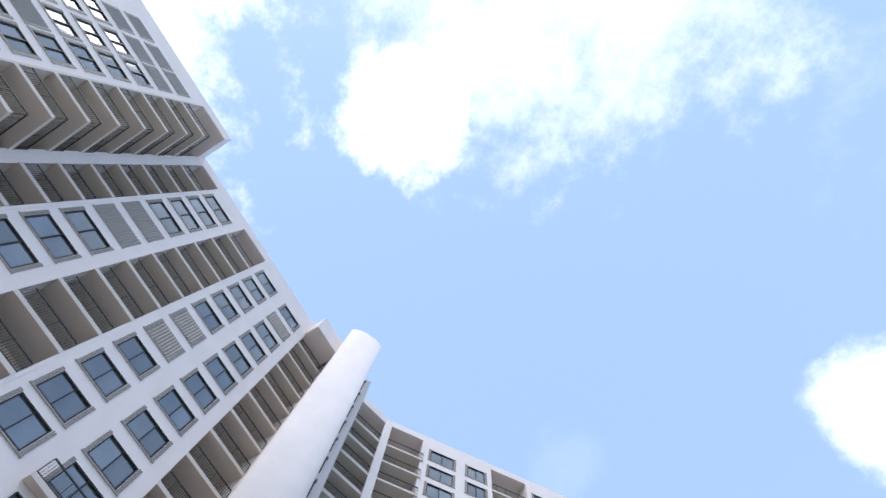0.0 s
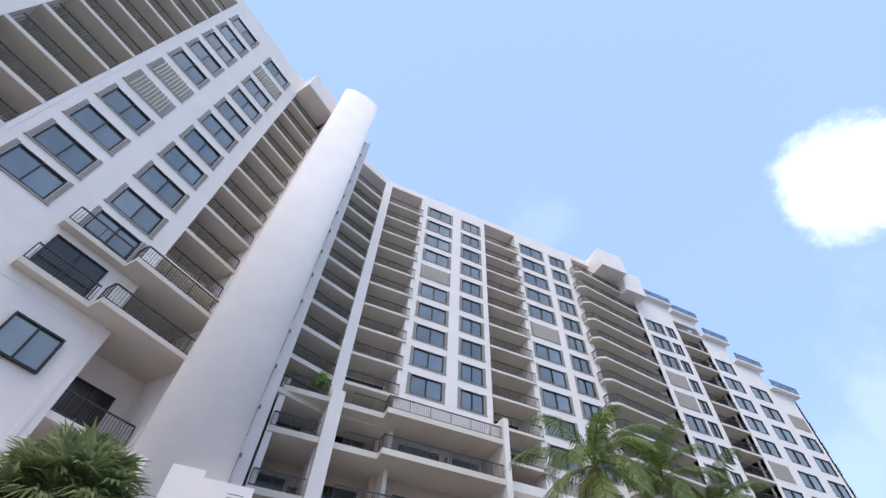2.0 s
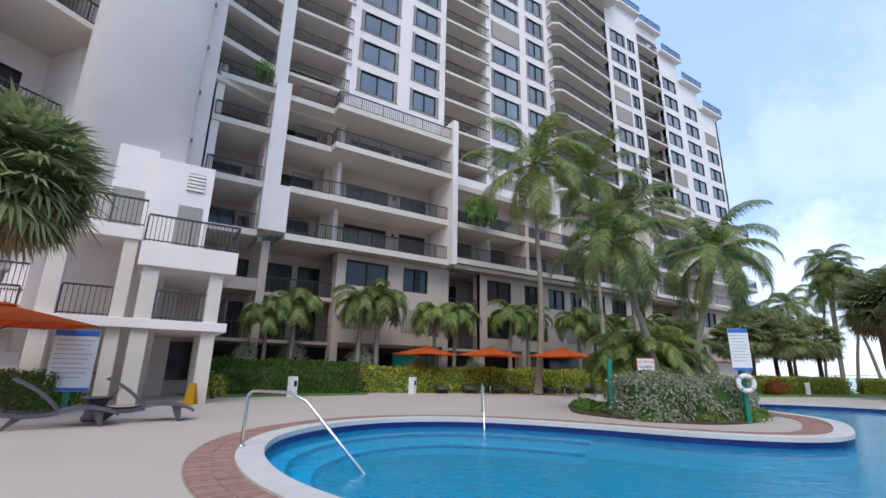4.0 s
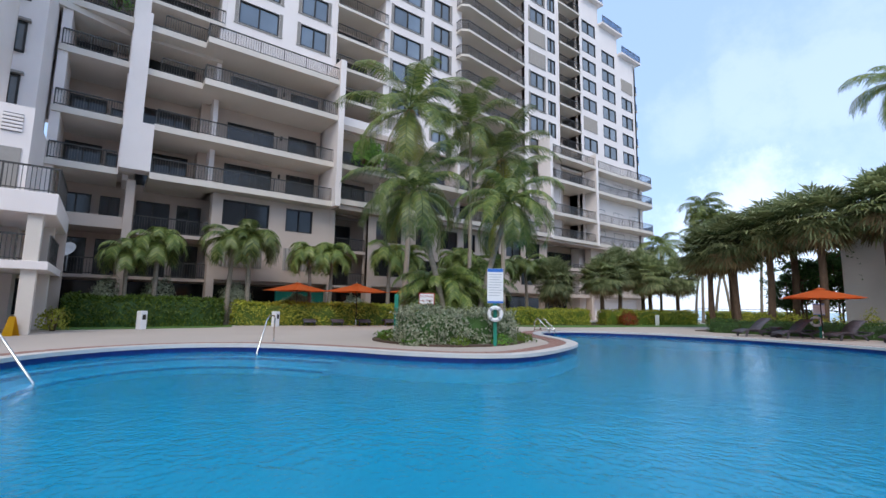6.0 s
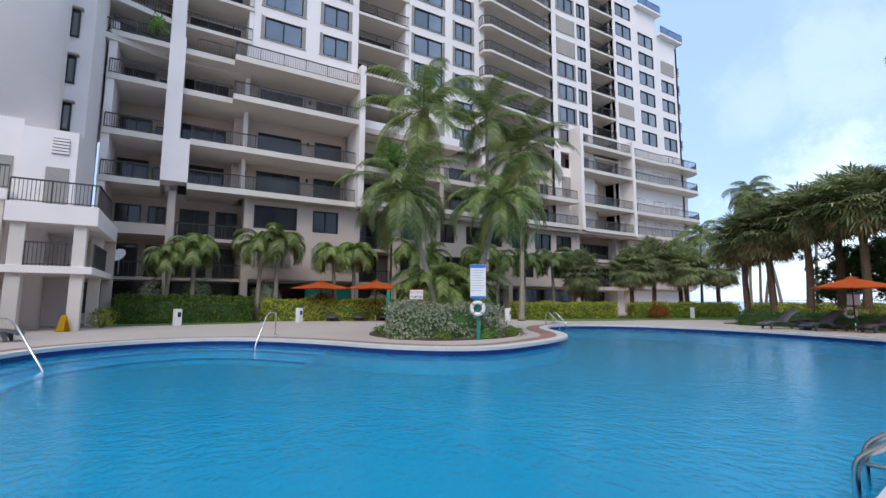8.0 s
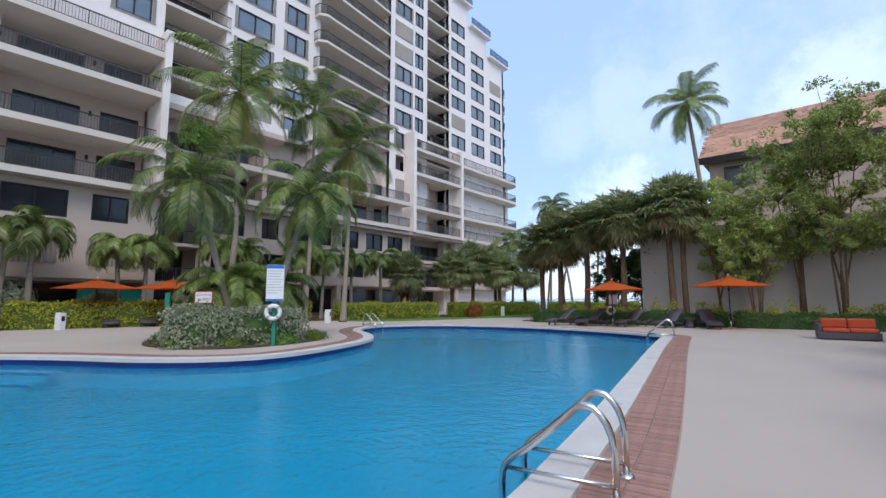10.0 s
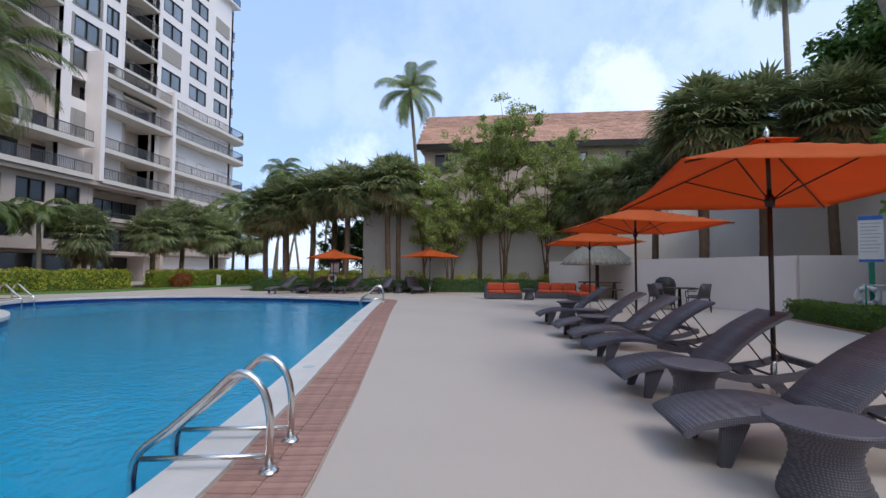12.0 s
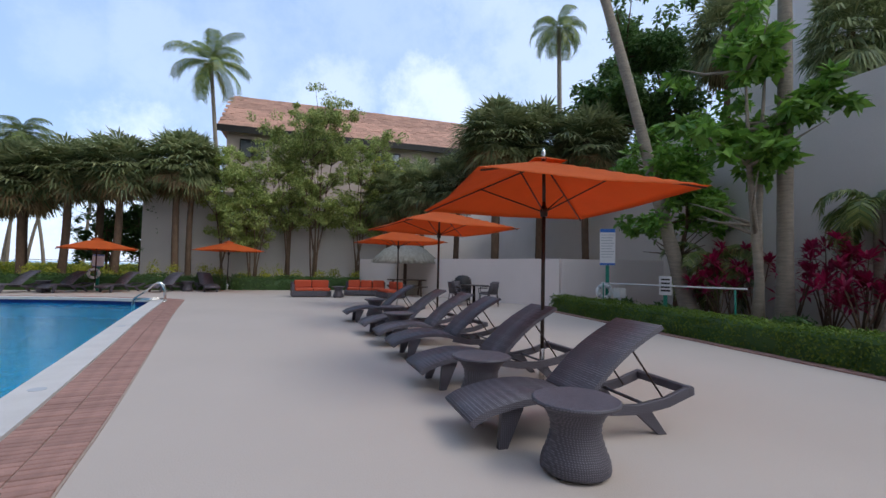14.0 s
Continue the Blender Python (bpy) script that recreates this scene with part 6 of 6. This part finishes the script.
_l.new(_m.outputs["Value"], _b.inputs["Height"])
_l.new(_b.outputs["Normal"], _p.inputs["Normal"])


def ribbon(bm, prof, w0, w1, thick, smooth=True):
    """A padded sheet that follows a side profile of (x, z), between two widths."""
    n = len(prof)
    rows = []
    for i, (x, z) in enumerate(prof):
        a, c = prof[max(0, i - 1)], prof[min(n - 1, i + 1)]
        d = Vector((c[0] - a[0], c[1] - a[1])).normalized()
        nx, nz = -d.y, d.x
        t = thick
        w = w0 + (w1 - w0) * i / (n - 1)
        rows.append([bm.verts.new((x + nx * o * t, s * w / 2 * (0.97 if o > 0.4 else 1), z + nz * o * t)) for s, o in ((-1, 0.5), (1, 0.5), (1, -0.5), (-1, -0.5))])
    for a, c in zip(rows, rows[1:]):
        for k in range(4):
            f = bm.faces.new((a[k], a[(k + 1) % 4], c[(k + 1) % 4], c[k]))
            f.smooth = smooth and k in (0, 2)
    bm.faces.new(rows[0][::-1])
    bm.faces.new(rows[-1])


def make_lounger(at, back_angle=38):
    """Wave-shaped wicker sun lounger: foot at -x, raised back, frame tail at +x."""
    top = thing("sun_lounger", "dark brown woven wicker sun lounger with a raised back", "sun lounger", at, "wicker sun loungers")
    seat = []
    for k in range(25):
        t = k / 24
        x = -0.95 + 0.86 * t
        seat.append((x, 0.215 + 0.105 * math.sin(t * math.pi * 0.8) + (-0.03 * (1 - t / 0.15) ** 2 if t < 0.15 else 0)))
    b = bmesh.new()
    ribbon(b, seat, 0.62, 0.62, 0.042)
    part("seat", b, WICKER, top)
    hx, hz = seat[-1]
    ca, sa = math.cos(radians(back_angle)), math.sin(radians(back_angle))
    back = [(hx + ca * 0.86 * t - 0.05 * math.sin(t * math.pi) * sa, hz + sa * 0.86 * t + 0.05 * math.sin(t * math.pi) * ca) for t in (k / 14 for k in range(15))]
    b = bmesh.new()
    ribbon(b, back, 0.60, 0.56, 0.03)
    part("backrest", b, WICKER, top)
    tail = [(hx - 0.02, hz - 0.02), (hx + 0.2, hz - 0.06), (hx + 0.45, hz - 0.07), (hx + 0.7, hz - 0.03), (hx + 0.93, hz + 0.05)]
    for s in (-1, 1):
        b = bmesh.new()
        ribbon(b, tail, 0.045, 0.045, 0.07)
        for v in b.verts:
            v.co.y += s * 0.285
        part("side_rail", b, WICKER, top)
    b = bmesh.new()
    box(b, hx + 0.88, hx + 0.94, -0.31, 0.31, hz + 0.01, hz + 0.075, bevel=0.01)
    part("end_rail", b, WICKER, top)
    for k in (0.3, 0.55):
        b = bmesh.new()
        tube(b, [(hx + k, -0.28, hz - 0.055), (hx + k, 0.28, hz - 0.055)], 0.014, 6)
        part("crossbar", b, WICKER, top)
    for x, dx, z in ((-0.62, -0.09, 0.27), (0.40, 0.19, hz - 0.06)):
        for s in (-1, 1):
            b = bmesh.new()
            m = Matrix.Translation((0, s * 0.25, 0))
            v0 = [m @ Vector(p) for p in ((x - 0.10, 0, z), (x + 0.06, 0, z), (x + dx + 0.035, 0, 0.0), (x + dx - 0.03, 0, 0.0))]
            lo = [b.verts.new(p - Vector((0, 0.022, 0))) for p in v0]
            hi = [b.verts.new(p + Vector((0, 0.022, 0))) for p in v0]
            b.faces.new(lo)
            b.faces.new(hi[::-1])
            for i in range(4):
                b.faces.new((lo[i], hi[i], hi[(i + 1) % 4], lo[(i + 1) % 4]))
            bmesh.ops.recalc_face_normals(b, faces=b.faces)
            part("leg", b, WICKER, top)
    for s in (-1, 1):
        b = bmesh.new()
        q = back[9]
        tube(b, [(q[0] + 0.02, s * 0.24, q[1] - 0.02), (hx + 0.72, s * 0.24, hz - 0.03)], 0.008, 6)
        part("back_prop", b, POLE, top)
    return top


def make_table(at):
    top = thing("side_table", "round dark wicker side table with a waisted base", "side table", at, "wicker side tables")
    b = bmesh.new()
    prof = [(0.205, 0.02), (0.21, 0.05), (0.20, 0.10), (0.172, 0.17), (0.15, 0.25), (0.155, 0.31), (0.19, 0.375), (0.235, 0.415)]
    rings = []
    for (r0, z0), (r1, z1) in zip(prof, prof[1:]):
        for j in range(4):
            q = j / 4
            rings.append((r0 + (r1 - r0) * q + (0.004 if j % 2 else -0.003), z0 + (z1 - z0) * q))
    lathe(b, rings + [prof[-1]], 28)
    part("base", b, WICKER, top)
    b = bmesh.new()
    lathe(b, [(0.245, 0.412), (0.265, 0.418), (0.268, 0.435), (0.255, 0.442)], 28)
    part("tabletop", b, WICKER, top)
    for k in range(4):
        b = bmesh.new()
        a = k * math.pi / 2 + 0.4
        lathe(b, [(0.02, 0.0), (0.02, 0.025)], 8, Matrix.Translation((0.16 * math.cos(a), 0.16 * math.sin(a), 0)))
        part("foot", b, POLE, top)
    return top


L0 = make_lounger(pose(2.215, 3.19, 0, 0, 0, -1.5))


def lounger_at(x, y, turn):
    return copy_thing(L0, pose(x, y, 0, 0, 0, turn))


for x, y, a in ((2.235, 4.72, 1.5), (2.25, 6.23, 0), (2.22, 7.25, 1), (2.12, 8.4, 3), (1.99, 10.4, 3)):
    lounger_at(x, y, a)
for x, y, a in ((-10.0, 20.6, 60), (-8.6, 20.9, 62), (-7.0, 21.5, 62), (-5.4, 21.8, 65), (-4.0, 22.2, 115)):
    lounger_at(x, y, a)
for k in range(7):
    lounger_at(-25.1 + 0.40 * k, 5.6 + 1.32 * k, 165)
lounger_at(-16.55, -7.5, -84)
lounger_at(-17.05, -6.25, -90)
T0 = make_table(pose(1.79, 2.53, 0))
for x, y in ((1.73, 3.92), (1.75, 7.8), (1.87, 9.1), (1.85, 11.2), (-9.3, 20.8), (-4.7, 22.0), (-17.35, -6.95)):
    copy_thing(T0, pose(x, y, 0))

# ---- lounge corner, picnic table, grill, dining set, hut ----
CUSHION = material("orange_red_cushion", (0.50, 0.085, 0.035), 0.85, scale=5, vary=0.1, bump=0.2, fine=200)
WOOD = material("weathered_wood", (0.11, 0.07, 0.05), 0.8, scale=5, vary=0.25, bump=0.4, stretch=(1, 8, 8))
THATCH = material("grey_thatch", (0.36, 0.33, 0.27), 0.95, scale=10, vary=0.3, bump=0.8, fine=60, stretch=(1, 1, 0.3), spread=0.3)
BLACK = material("black_cover", (0.018, 0.018, 0.02), 0.6, vary=0.15, bump=0.2)
YELLOW = material("yellow_plastic", (0.75, 0.45, 0.01), 0.5, vary=0.06, bump=0.05)
BLUE = material("blue_print", (0.03, 0.16, 0.55), 0.5, vary=0.05, bump=0.0)
REDP = material("red_print", (0.45, 0.02, 0.03), 0.5, vary=0.05, bump=0.0)
GREYINK = material("grey_print", (0.45, 0.47, 0.5), 0.6, vary=0.05, bump=0.0)


def sofa(at, w, arm=True):
    top = thing("wicker_sofa", "dark wicker outdoor sofa with orange-red cushions", "sofa", at, "lounge corner")
    b = bmesh.new()
    box(b, 0, w, 0, 0.75, 0.03, 0.24, bevel=0.015)
    part("base", b, WICKER, top)
    b = bmesh.new()
    box(b, 0, w, 0.66, 0.75, 0.24, 0.58, bevel=0.015)
    part("back", b, WICKER, top)
    if arm:
        b = bmesh.new()
        box(b, 0, 0.1, 0, 0.66, 0.24, 0.50, bevel=0.015)
        part("arm", b, WICKER, top)
    n = max(1, round(w / 0.65))
    for k in range(n):
        x0, x1 = 0.12 + (w - 0.14) * k / n, 0.12 + (w - 0.14) * (k + 1) / n - 0.02
        b = bmesh.new()
        box(b, x0, x1, 0.01, 0.62, 0.245, 0.36, bevel=0.035)
        part("seat_cushion", b, CUSHION, top)
        b = bmesh.new()
        box(b, x0, x1, 0.52, 0.66, 0.36, 0.66, Matrix.Rotation(0.0, 4, "X"), bevel=0.04)
        part("back_cushion", b, CUSHION, top)
    return top


sofa(pose(-0.3, 18.3, 0, 0, 0, 6), 1.5)
sofa(pose(1.75, 19.3, 0, 0, 0, -10), 1.7, False)
sofa(pose(2.95, 18.5, 0, 0, 0, -75), 1.2, False)
copy_thing(T0, pose(1.45, 18.3, 0))


def picnic_table(at):
    top = thing("picnic_table", "dark wooden picnic table with two benches", "picnic table", at)
    for k in range(5):
        b = bmesh.new()
        box(b, -0.85, 0.85, -0.36 + k * 0.145, -0.235 + k * 0.145, 0.68, 0.72)
        part("tabletop_board", b, WOOD, top)
    for s in (-1, 1):
        b = bmesh.new()
        box(b, -0.85, 0.85, s * 0.68 - 0.13, s * 0.68 + 0.13, 0.40, 0.44)
        part("bench", b, WOOD, top)
        for t in (-1, 1):
            b = bmesh.new()
            tube(b, [(s * 0.6, t * 0.66, 0), (s * 0.6, t * 0.25, 0.68)], 0.04, 6)
            part("leg", b, WOOD, top)
        b = bmesh.new()
        box(b, s * 0.6 - 0.03, s * 0.6 + 0.03, -0.8, 0.8, 0.36, 0.40)
        part("crossbeam", b, WOOD, top)


picnic_table(pose(4.5, 19.7, 0, 0, 0, -8))


def garden_chair(at):
    top = thing("garden_chair", "brown metal garden armchair at the dining table", "chair", at, "dining chairs")
    b = bmesh.new()
    box(b, -0.22, 0.22, -0.22, 0.22, 0.40, 0.44, bevel=0.012)
    part("seat", b, WICKER, top)
    b = bmesh.new()
    ribbon(b, [(0.20, 0.44), (0.25, 0.62), (0.30, 0.80)], 0.42, 0.36, 0.025)
    part("backrest", b, WICKER, top)
    for sx in (-1, 1):
        for sy in (-1, 1):
            b = bmesh.new()
            tube(b, [(sx * 0.2, sy * 0.2, 0.42), (sx * 0.25, sy * 0.23, 0)], 0.014, 6)
            part("leg", b, POLE, top)
        b = bmesh.new()
        tube(b, [(-0.2, sx * 0.23, 0.42), (-0.2, sx * 0.25, 0.60), (0.22, sx * 0.24, 0.62)], 0.014, 6)
        part("armrest", b, POLE, top)


dt = thing("dining_table", "round dark metal dining table by the low wall", "table", pose(5.8, 14.7, 0))
b = bmesh.new()
lathe(b, [(0.5, 0.66), (0.52, 0.675), (0.5, 0.69)], 28)
part("tabletop", b, POLE, dt)
b = bmesh.new()
lathe(b, [(0.25, 0), (0.06, 0.05), (0.04, 0.66)], 14)
part("pedestal", b, POLE, dt)
for k, a in enumerate((20, 110, 200, 290)):
    garden_chair(pose(5.8 + 0.72 * math.cos(radians(a)), 14.7 + 0.72 * math.sin(radians(a)), 0, 0, 0, a))
gr = thing("covered_grill", "round grill under a black cover", "grill", pose(5.95, 16.3, 0))
b = bmesh.new()
lathe(b, [(0.30, 0.05), (0.33, 0.5), (0.34, 0.7), (0.30, 0.88), (0.18, 0.98), (0.02, 1.0)], 18)
part("cover", b, BLACK, gr)

hut = thing("thatched_hut", "round thatched palm hut roof on a wooden post", "hut", pose(4.55, 20.3, 0) @ Matrix.Diagonal((0.88, 0.88, 0.83, 1)))
b = bmesh.new()
lathe(b, [(1.75, 1.75), (1.6, 2.05), (1.1, 2.5), (0.4, 2.85), (0.05, 2.95)], 28)
for v in b.verts:
    v.co += Vector((rs.gauss(0, 0.03), rs.gauss(0, 0.03), rs.gauss(0, 0.03)))
part("roof", b, THATCH, hut)
g1 = np.random.default_rng(5)
v, f = [], []
for k in range(1800):
    a, t = g1.uniform(0, 6.283), g1.uniform(0, 1)
    r = 0.3 + 1.45 * t
    z = 2.93 - 1.05 * t ** 1.25
    o = np.array((r * math.cos(a), r * math.sin(a), z))
    e = o + np.array((math.cos(a) * 0.2, math.sin(a) * 0.2, -0.24))
    s = np.array((-math.sin(a), math.cos(a), 0)) * 0.025
    b0 = len(v)
    v += [o - s, o + s, e]
    f.append((b0, b0 + 1, b0 + 2))
tagged(part("thatch", raw_mesh("thatch", v, f, THATCH), None, hut), kind="stuff")
b = bmesh.new()
tube(b, [(0, 0, 0), (0, 0, 2.7)], 0.09, 10)
part("post", b, WOOD, hut)

# ---- signs, rings, bins, cone ----
def sign_board(at, w, h, z0, turn, label, ring=True, post=True, lines=9):
    top = thing("notice_board", label, "sign", pose(*at, 0, 0, turn))
    b = bmesh.new()
    box(b, -w / 2, w / 2, -0.012, 0.012, z0, z0 + h, bevel=0.004)
    part("board", b, WHITE, top, "white board with fine print")
    b = bmesh.new()
    box(b, -w / 2 + 0.005, w / 2 - 0.005, -0.018, -0.0125, z0 + h * 0.9, z0 + h - 0.005)
    part("header", b, BLUE, top, "blue header band")
    b = bmesh.new()
    box(b, -w / 2 + 0.005, w / 2 - 0.005, -0.018, -0.0125, z0 + 0.005, z0 + h * 0.06)
    part("footer", b, BLUE, top, "blue footer band")
    for k in range(lines):
        b = bmesh.new()
        z = z0 + h * (0.82 - 0.68 * k / lines)
        box(b, -w * 0.42, w * (0.42 - 0.16 * ((k * 7) % 3) / 2), -0.016, -0.0125, z, z + h * 0.018)
        part("text_line", b, GREYINK, top)
    if post:
        b = bmesh.new()
        box(b, -0.05, 0.05, 0.014, 0.11, 0, z0 + h * 0.3, bevel=0.006)
        part("post", b, TEAL, top, "green post")
    return top


def life_ring(at, turn):
    top = thing("life_ring", "white life ring hung on a green post", "life ring", pose(*at, 0, 0, turn))
    b = bmesh.new()
    n, m2 = 28, 10
    R, r = 0.175, 0.055
    vs = [[b.verts.new(((R + r * math.cos(q)) * math.cos(p), r * math.sin(q), (R + r * math.cos(q)) * math.sin(p))) for q in (2 * math.pi * j / m2 for j in range(m2))] for p in (2 * math.pi * i / n for i in range(n))]
    for i in range(n):
        for j in range(m2):
            b.faces.new((vs[i][j], vs[(i + 1) % n][j], vs[(i + 1) % n][(j + 1) % m2], vs[i][(j + 1) % m2])).smooth = True
    bmesh.ops.recalc_face_normals(b, faces=b.faces)
    part("ring", b, WHITE, top)
    for k in range(4):
        b = bmesh.new()
        a = k * math.pi / 2 + 0.785
        c = Vector((R * math.cos(a), 0, R * math.sin(a)))
        t = Vector((-math.sin(a), 0, math.cos(a))) * 0.03
        tube(b, [c - t, c + t], 0.059, 12)
        part("band", b, GREYINK, top)


sign_board((-11.66, 6.02, 0.0), 0.46, 1.0, 1.22, 52, "tall white pool rules board on a green post with blue bands")
life_ring((-11.60, 5.96, 0.92), 52)
sign_board((8.45, 11.0, 0.08), 0.42, 1.05, 1.35, -36, "tall white rules board with blue bands on a green post")
life_ring((8.35, 11.0, 0.68), -36)
sign_board((-19.3, -7.7, 0.0), 0.85, 1.35, 0.45, 78, "large white notice board on a green post by the pavilion")
sign_board((-8.0, 21.9, 0.0), 0.4, 0.5, 1.0, 10, "small white notice on a post behind the hedge", lines=4)
life_ring((-8.1, 21.8, 0.72), 10)


def text_on(parent, body, size, at, mat):
    cu = bpy.data.curves.new("lettering", "FONT")
    cu.body, cu.size, cu.align_x, cu.align_y, cu.extrude = body, size, "CENTER", "CENTER", 0.001
    tmp = bpy.data.objects.new("lettering", cu)
    scene.collection.objects.link(tmp)
    bpy.context.view_layer.update()
    me = bpy.data.meshes.new_from_object(tmp.evaluated_get(bpy.context.evaluated_depsgraph_get()))
    bpy.data.objects.remove(tmp)
    me.materials.clear()
    me.materials.append(mat)
    ob = part("lettering", me, None, parent, at=at)
    return ob


ns = thing("warning_sign", "white sign with red border reading no diving allowed", "sign", pose(-13.5, 4.9, 0, 0, 0, 50))
b = bmesh.new()
box(b, -0.24, 0.24, -0.01, 0.01, 1.15, 1.5, bevel=0.004)
part("board", b, REDP, ns, "red sign board")
b = bmesh.new()
box(b, -0.215, 0.215, -0.014, -0.0105, 1.175, 1.475)
part("panel", b, WHITE, ns)
for k, wd in enumerate(("NO DIVING", "ALLOWED")):
    text_on(ns, wd, 0.078, pose(0, -0.016, 1.395 - 0.13 * k, 90, 0, 0), REDP)
b = bmesh.new()
box(b, -0.025, 0.025, 0.012, 0.05, 0.05, 1.4)
part("post", b, FRAME, ns)
s3 = thing("depth_sign", "small white sign on a short green post in the bed", "sign", pose(8.6, 9.0, 0.08, 0, 0, -42))
b = bmesh.new()
box(b, -0.14, 0.14, -0.01, 0.01, 0.62, 1.08, bevel=0.004)
part("board", b, WHITE, s3)
for k in range(4):
    b = bmesh.new()
    box(b, -0.10, 0.10, -0.015, -0.0105, 0.98 - 0.09 * k, 1.02 - 0.09 * k)
    part("text_line", b, FRAME, s3)
b = bmesh.new()
box(b, -0.045, 0.045, 0.012, 0.10, 0, 0.8)
part("post", b, TEAL, s3, "green post")
tp = thing("marker_post", "tall green marker post at the bed's edge", "post", pose(-14.1, 4.2, 0, 0, 0, 50))
b = bmesh.new()
box(b, -0.06, 0.06, -0.06, 0.06, 0, 1.45, bevel=0.01)
part("post", b, TEAL, tp)
sp = thing("reaching_pole", "long white pole resting on two brackets", "pole", pose(8.6, 9.7, 0))
b = bmesh.new()
tube(b, [(-0.35, 1.3, 0.92), (-0.1, -2.9, 0.95)], 0.018, 8)
part("pole", b, WHITE, sp)
for y in (1.2, -2.7):
    b = bmesh.new()
    tube(b, [(-0.3 - y * 0.05, y, 0.05), (-0.3 - y * 0.05, y, 0.92)], 0.02, 6)
    part("bracket", b, TEAL, sp)
eb = thing("electric_box", "white outlet box on a short post", "electric box", pose(8.5, 10.55, 0.08))
b = bmesh.new()
box(b, -0.10, 0.10, -0.14, 0.14, 0.45, 0.72, bevel=0.01)
part("box", b, WHITE, eb)
b = bmesh.new()
box(b, -0.03, 0.03, -0.03, 0.03, 0, 0.46)
part("post", b, WHITE, eb)
for x, y in ((-23.4, -1.7), (-24.0, 3.6), (-19.4, 26.6), (-20.2, 13.9), (-18.5, 28.3)):
    bn = thing("garden_speaker", "small white garden post box on the lawn", "post box", pose(x, y, 0, 0, 0, 30), "white post boxes")
    b = bmesh.new()
    box(b, -0.13, 0.13, -0.13, 0.13, 0, 0.72, bevel=0.02)
    part("body", b, WHITE, bn)
    b = bmesh.new()
    box(b, 0.131, 0.138, -0.07, 0.07, 0.38, 0.58)
    part("opening", b, FRAME, bn)
cn = thing("wet_floor_sign", "yellow folding wet floor sign on the deck", "floor sign", pose(-20.9, -5.1, 0, 0, 0, 60))
for s in (-1, 1):
    b = bmesh.new()
    vs = [b.verts.new(p) for p in ((-0.15, s * 0.14, 0), (0.15, s * 0.14, 0), (0.09, s * 0.01, 0.58), (-0.09, s * 0.01, 0.58))]
    b.faces.new(vs)
    bmesh.ops.solidify(b, geom=list(b.faces), thickness=0.015)
    part("panel", b, YELLOW, cn)
dish = thing("satellite_dish", "round white satellite dish on a balcony", "satellite dish", pose(-27.9, -4.4, 2.35, 0, 0, 0))
b = bmesh.new()
lathe(b, [(0.02, 0.0), (0.2, 0.04), (0.36, 0.13), (0.37, 0.13), (0.2, 0.02)], 20, pose(0, 0, 0.9, 60, 0, 60))
part("dish", b, WHITE, dish)
b = bmesh.new()
tube(b, [(0, 0, 0), (0, 0, 0.9)], 0.03, 8)
part("mast", b, GREYINK, dish)

# ---- beach fence ----
bf = thing("beach_fence", "thin white fence along the beach", "fence", kind="structure")
railing(bf, (-26, 52), (4, 52), 0.2, 1.1, 1.6)

# ---- brick band round the pool ----
band_top = thing("brick_band", "red brick border beside the white pool coping", "brick paving", kind="structure")
b = bmesh.new()
strip(b, offset_loop(POOL, 0.295), offset_loop(POOL, 0.84), -0.02, 0.008)
part("mortar_bed", b, MORTAR, band_top)
b = bmesh.new()
box(b, -0.031, 0.031, -0.125, 0.125, -0.02, 0.02, bevel=0.006)
brick_me = mesh_of("brick", b, BRICK)


def along(loop, step):
    """Points and directions every step metres round a closed loop."""
    out, carry = [], 0.0
    for i in range(len(loop)):
        a, c = Vector(loop[i]), Vector(loop[(i + 1) % len(loop)])
        d = c - a
        L = d.length
        while carry < L:
            out.append((a + d * (carry / L), d / L))
            carry += step
        carry -= L
    return out


extra, made = bmesh.new(), 0
for off in (0.44, 0.70):
    for p, d in along(offset_loop(POOL, off), 0.071):
        m = Matrix.Translation((p.x, p.y, 0)) @ Matrix.Rotation(math.atan2(d.y, d.x) + rs.gauss(0, 0.01), 4, "Z") @ Matrix.Translation((0, 0, rs.uniform(-0.002, 0.003)))
        if p.x > -3.4 and 1.2 < p.y < 9.5 and made < 300:
            part("brick", brick_me, None, band_top, at=m)
            made += 1
        else:
            box(extra, -0.031, 0.031, -0.125, 0.125, -0.02, 0.018, m)
tagged(part("brick_courses", extra, BRICK, band_top), kind="stuff")
eb2 = bmesh.new()
for k in range(130):
    y = 12.6 - k * 0.115
    x = 7.95 - (12.6 - y) * 0.066 - 0.47
    box(eb2, x - 0.1, x + 0.1, y - 0.05, y + 0.05, -0.01, 0.02)
tagged(part("brick_edging", eb2, BRICK), "red brick edging along the clipped hedge", "brick edging", kind="structure")
# depth tiles on the coping
for near_x, near_y in ((-2.3, 5.2), (-3.2, 9.6), (-9.1, -4.65), (-14.9, 1.2), (-9.3, 4.7), (-10.2, 8.3)):
    x, y = min(offset_loop(POOL, 0.14), key=lambda q: (q[0] - near_x) ** 2 + (q[1] - near_y) ** 2)
    dtile = thing("depth_tile", "small round depth marker in the coping", "depth marker", pose(x, y, 0.035), "depth markers")
    b = bmesh.new()
    lathe(b, [(0.07, 0.0), (0.07, 0.004)], 16)
    part("tile", b, GREYINK, dtile)
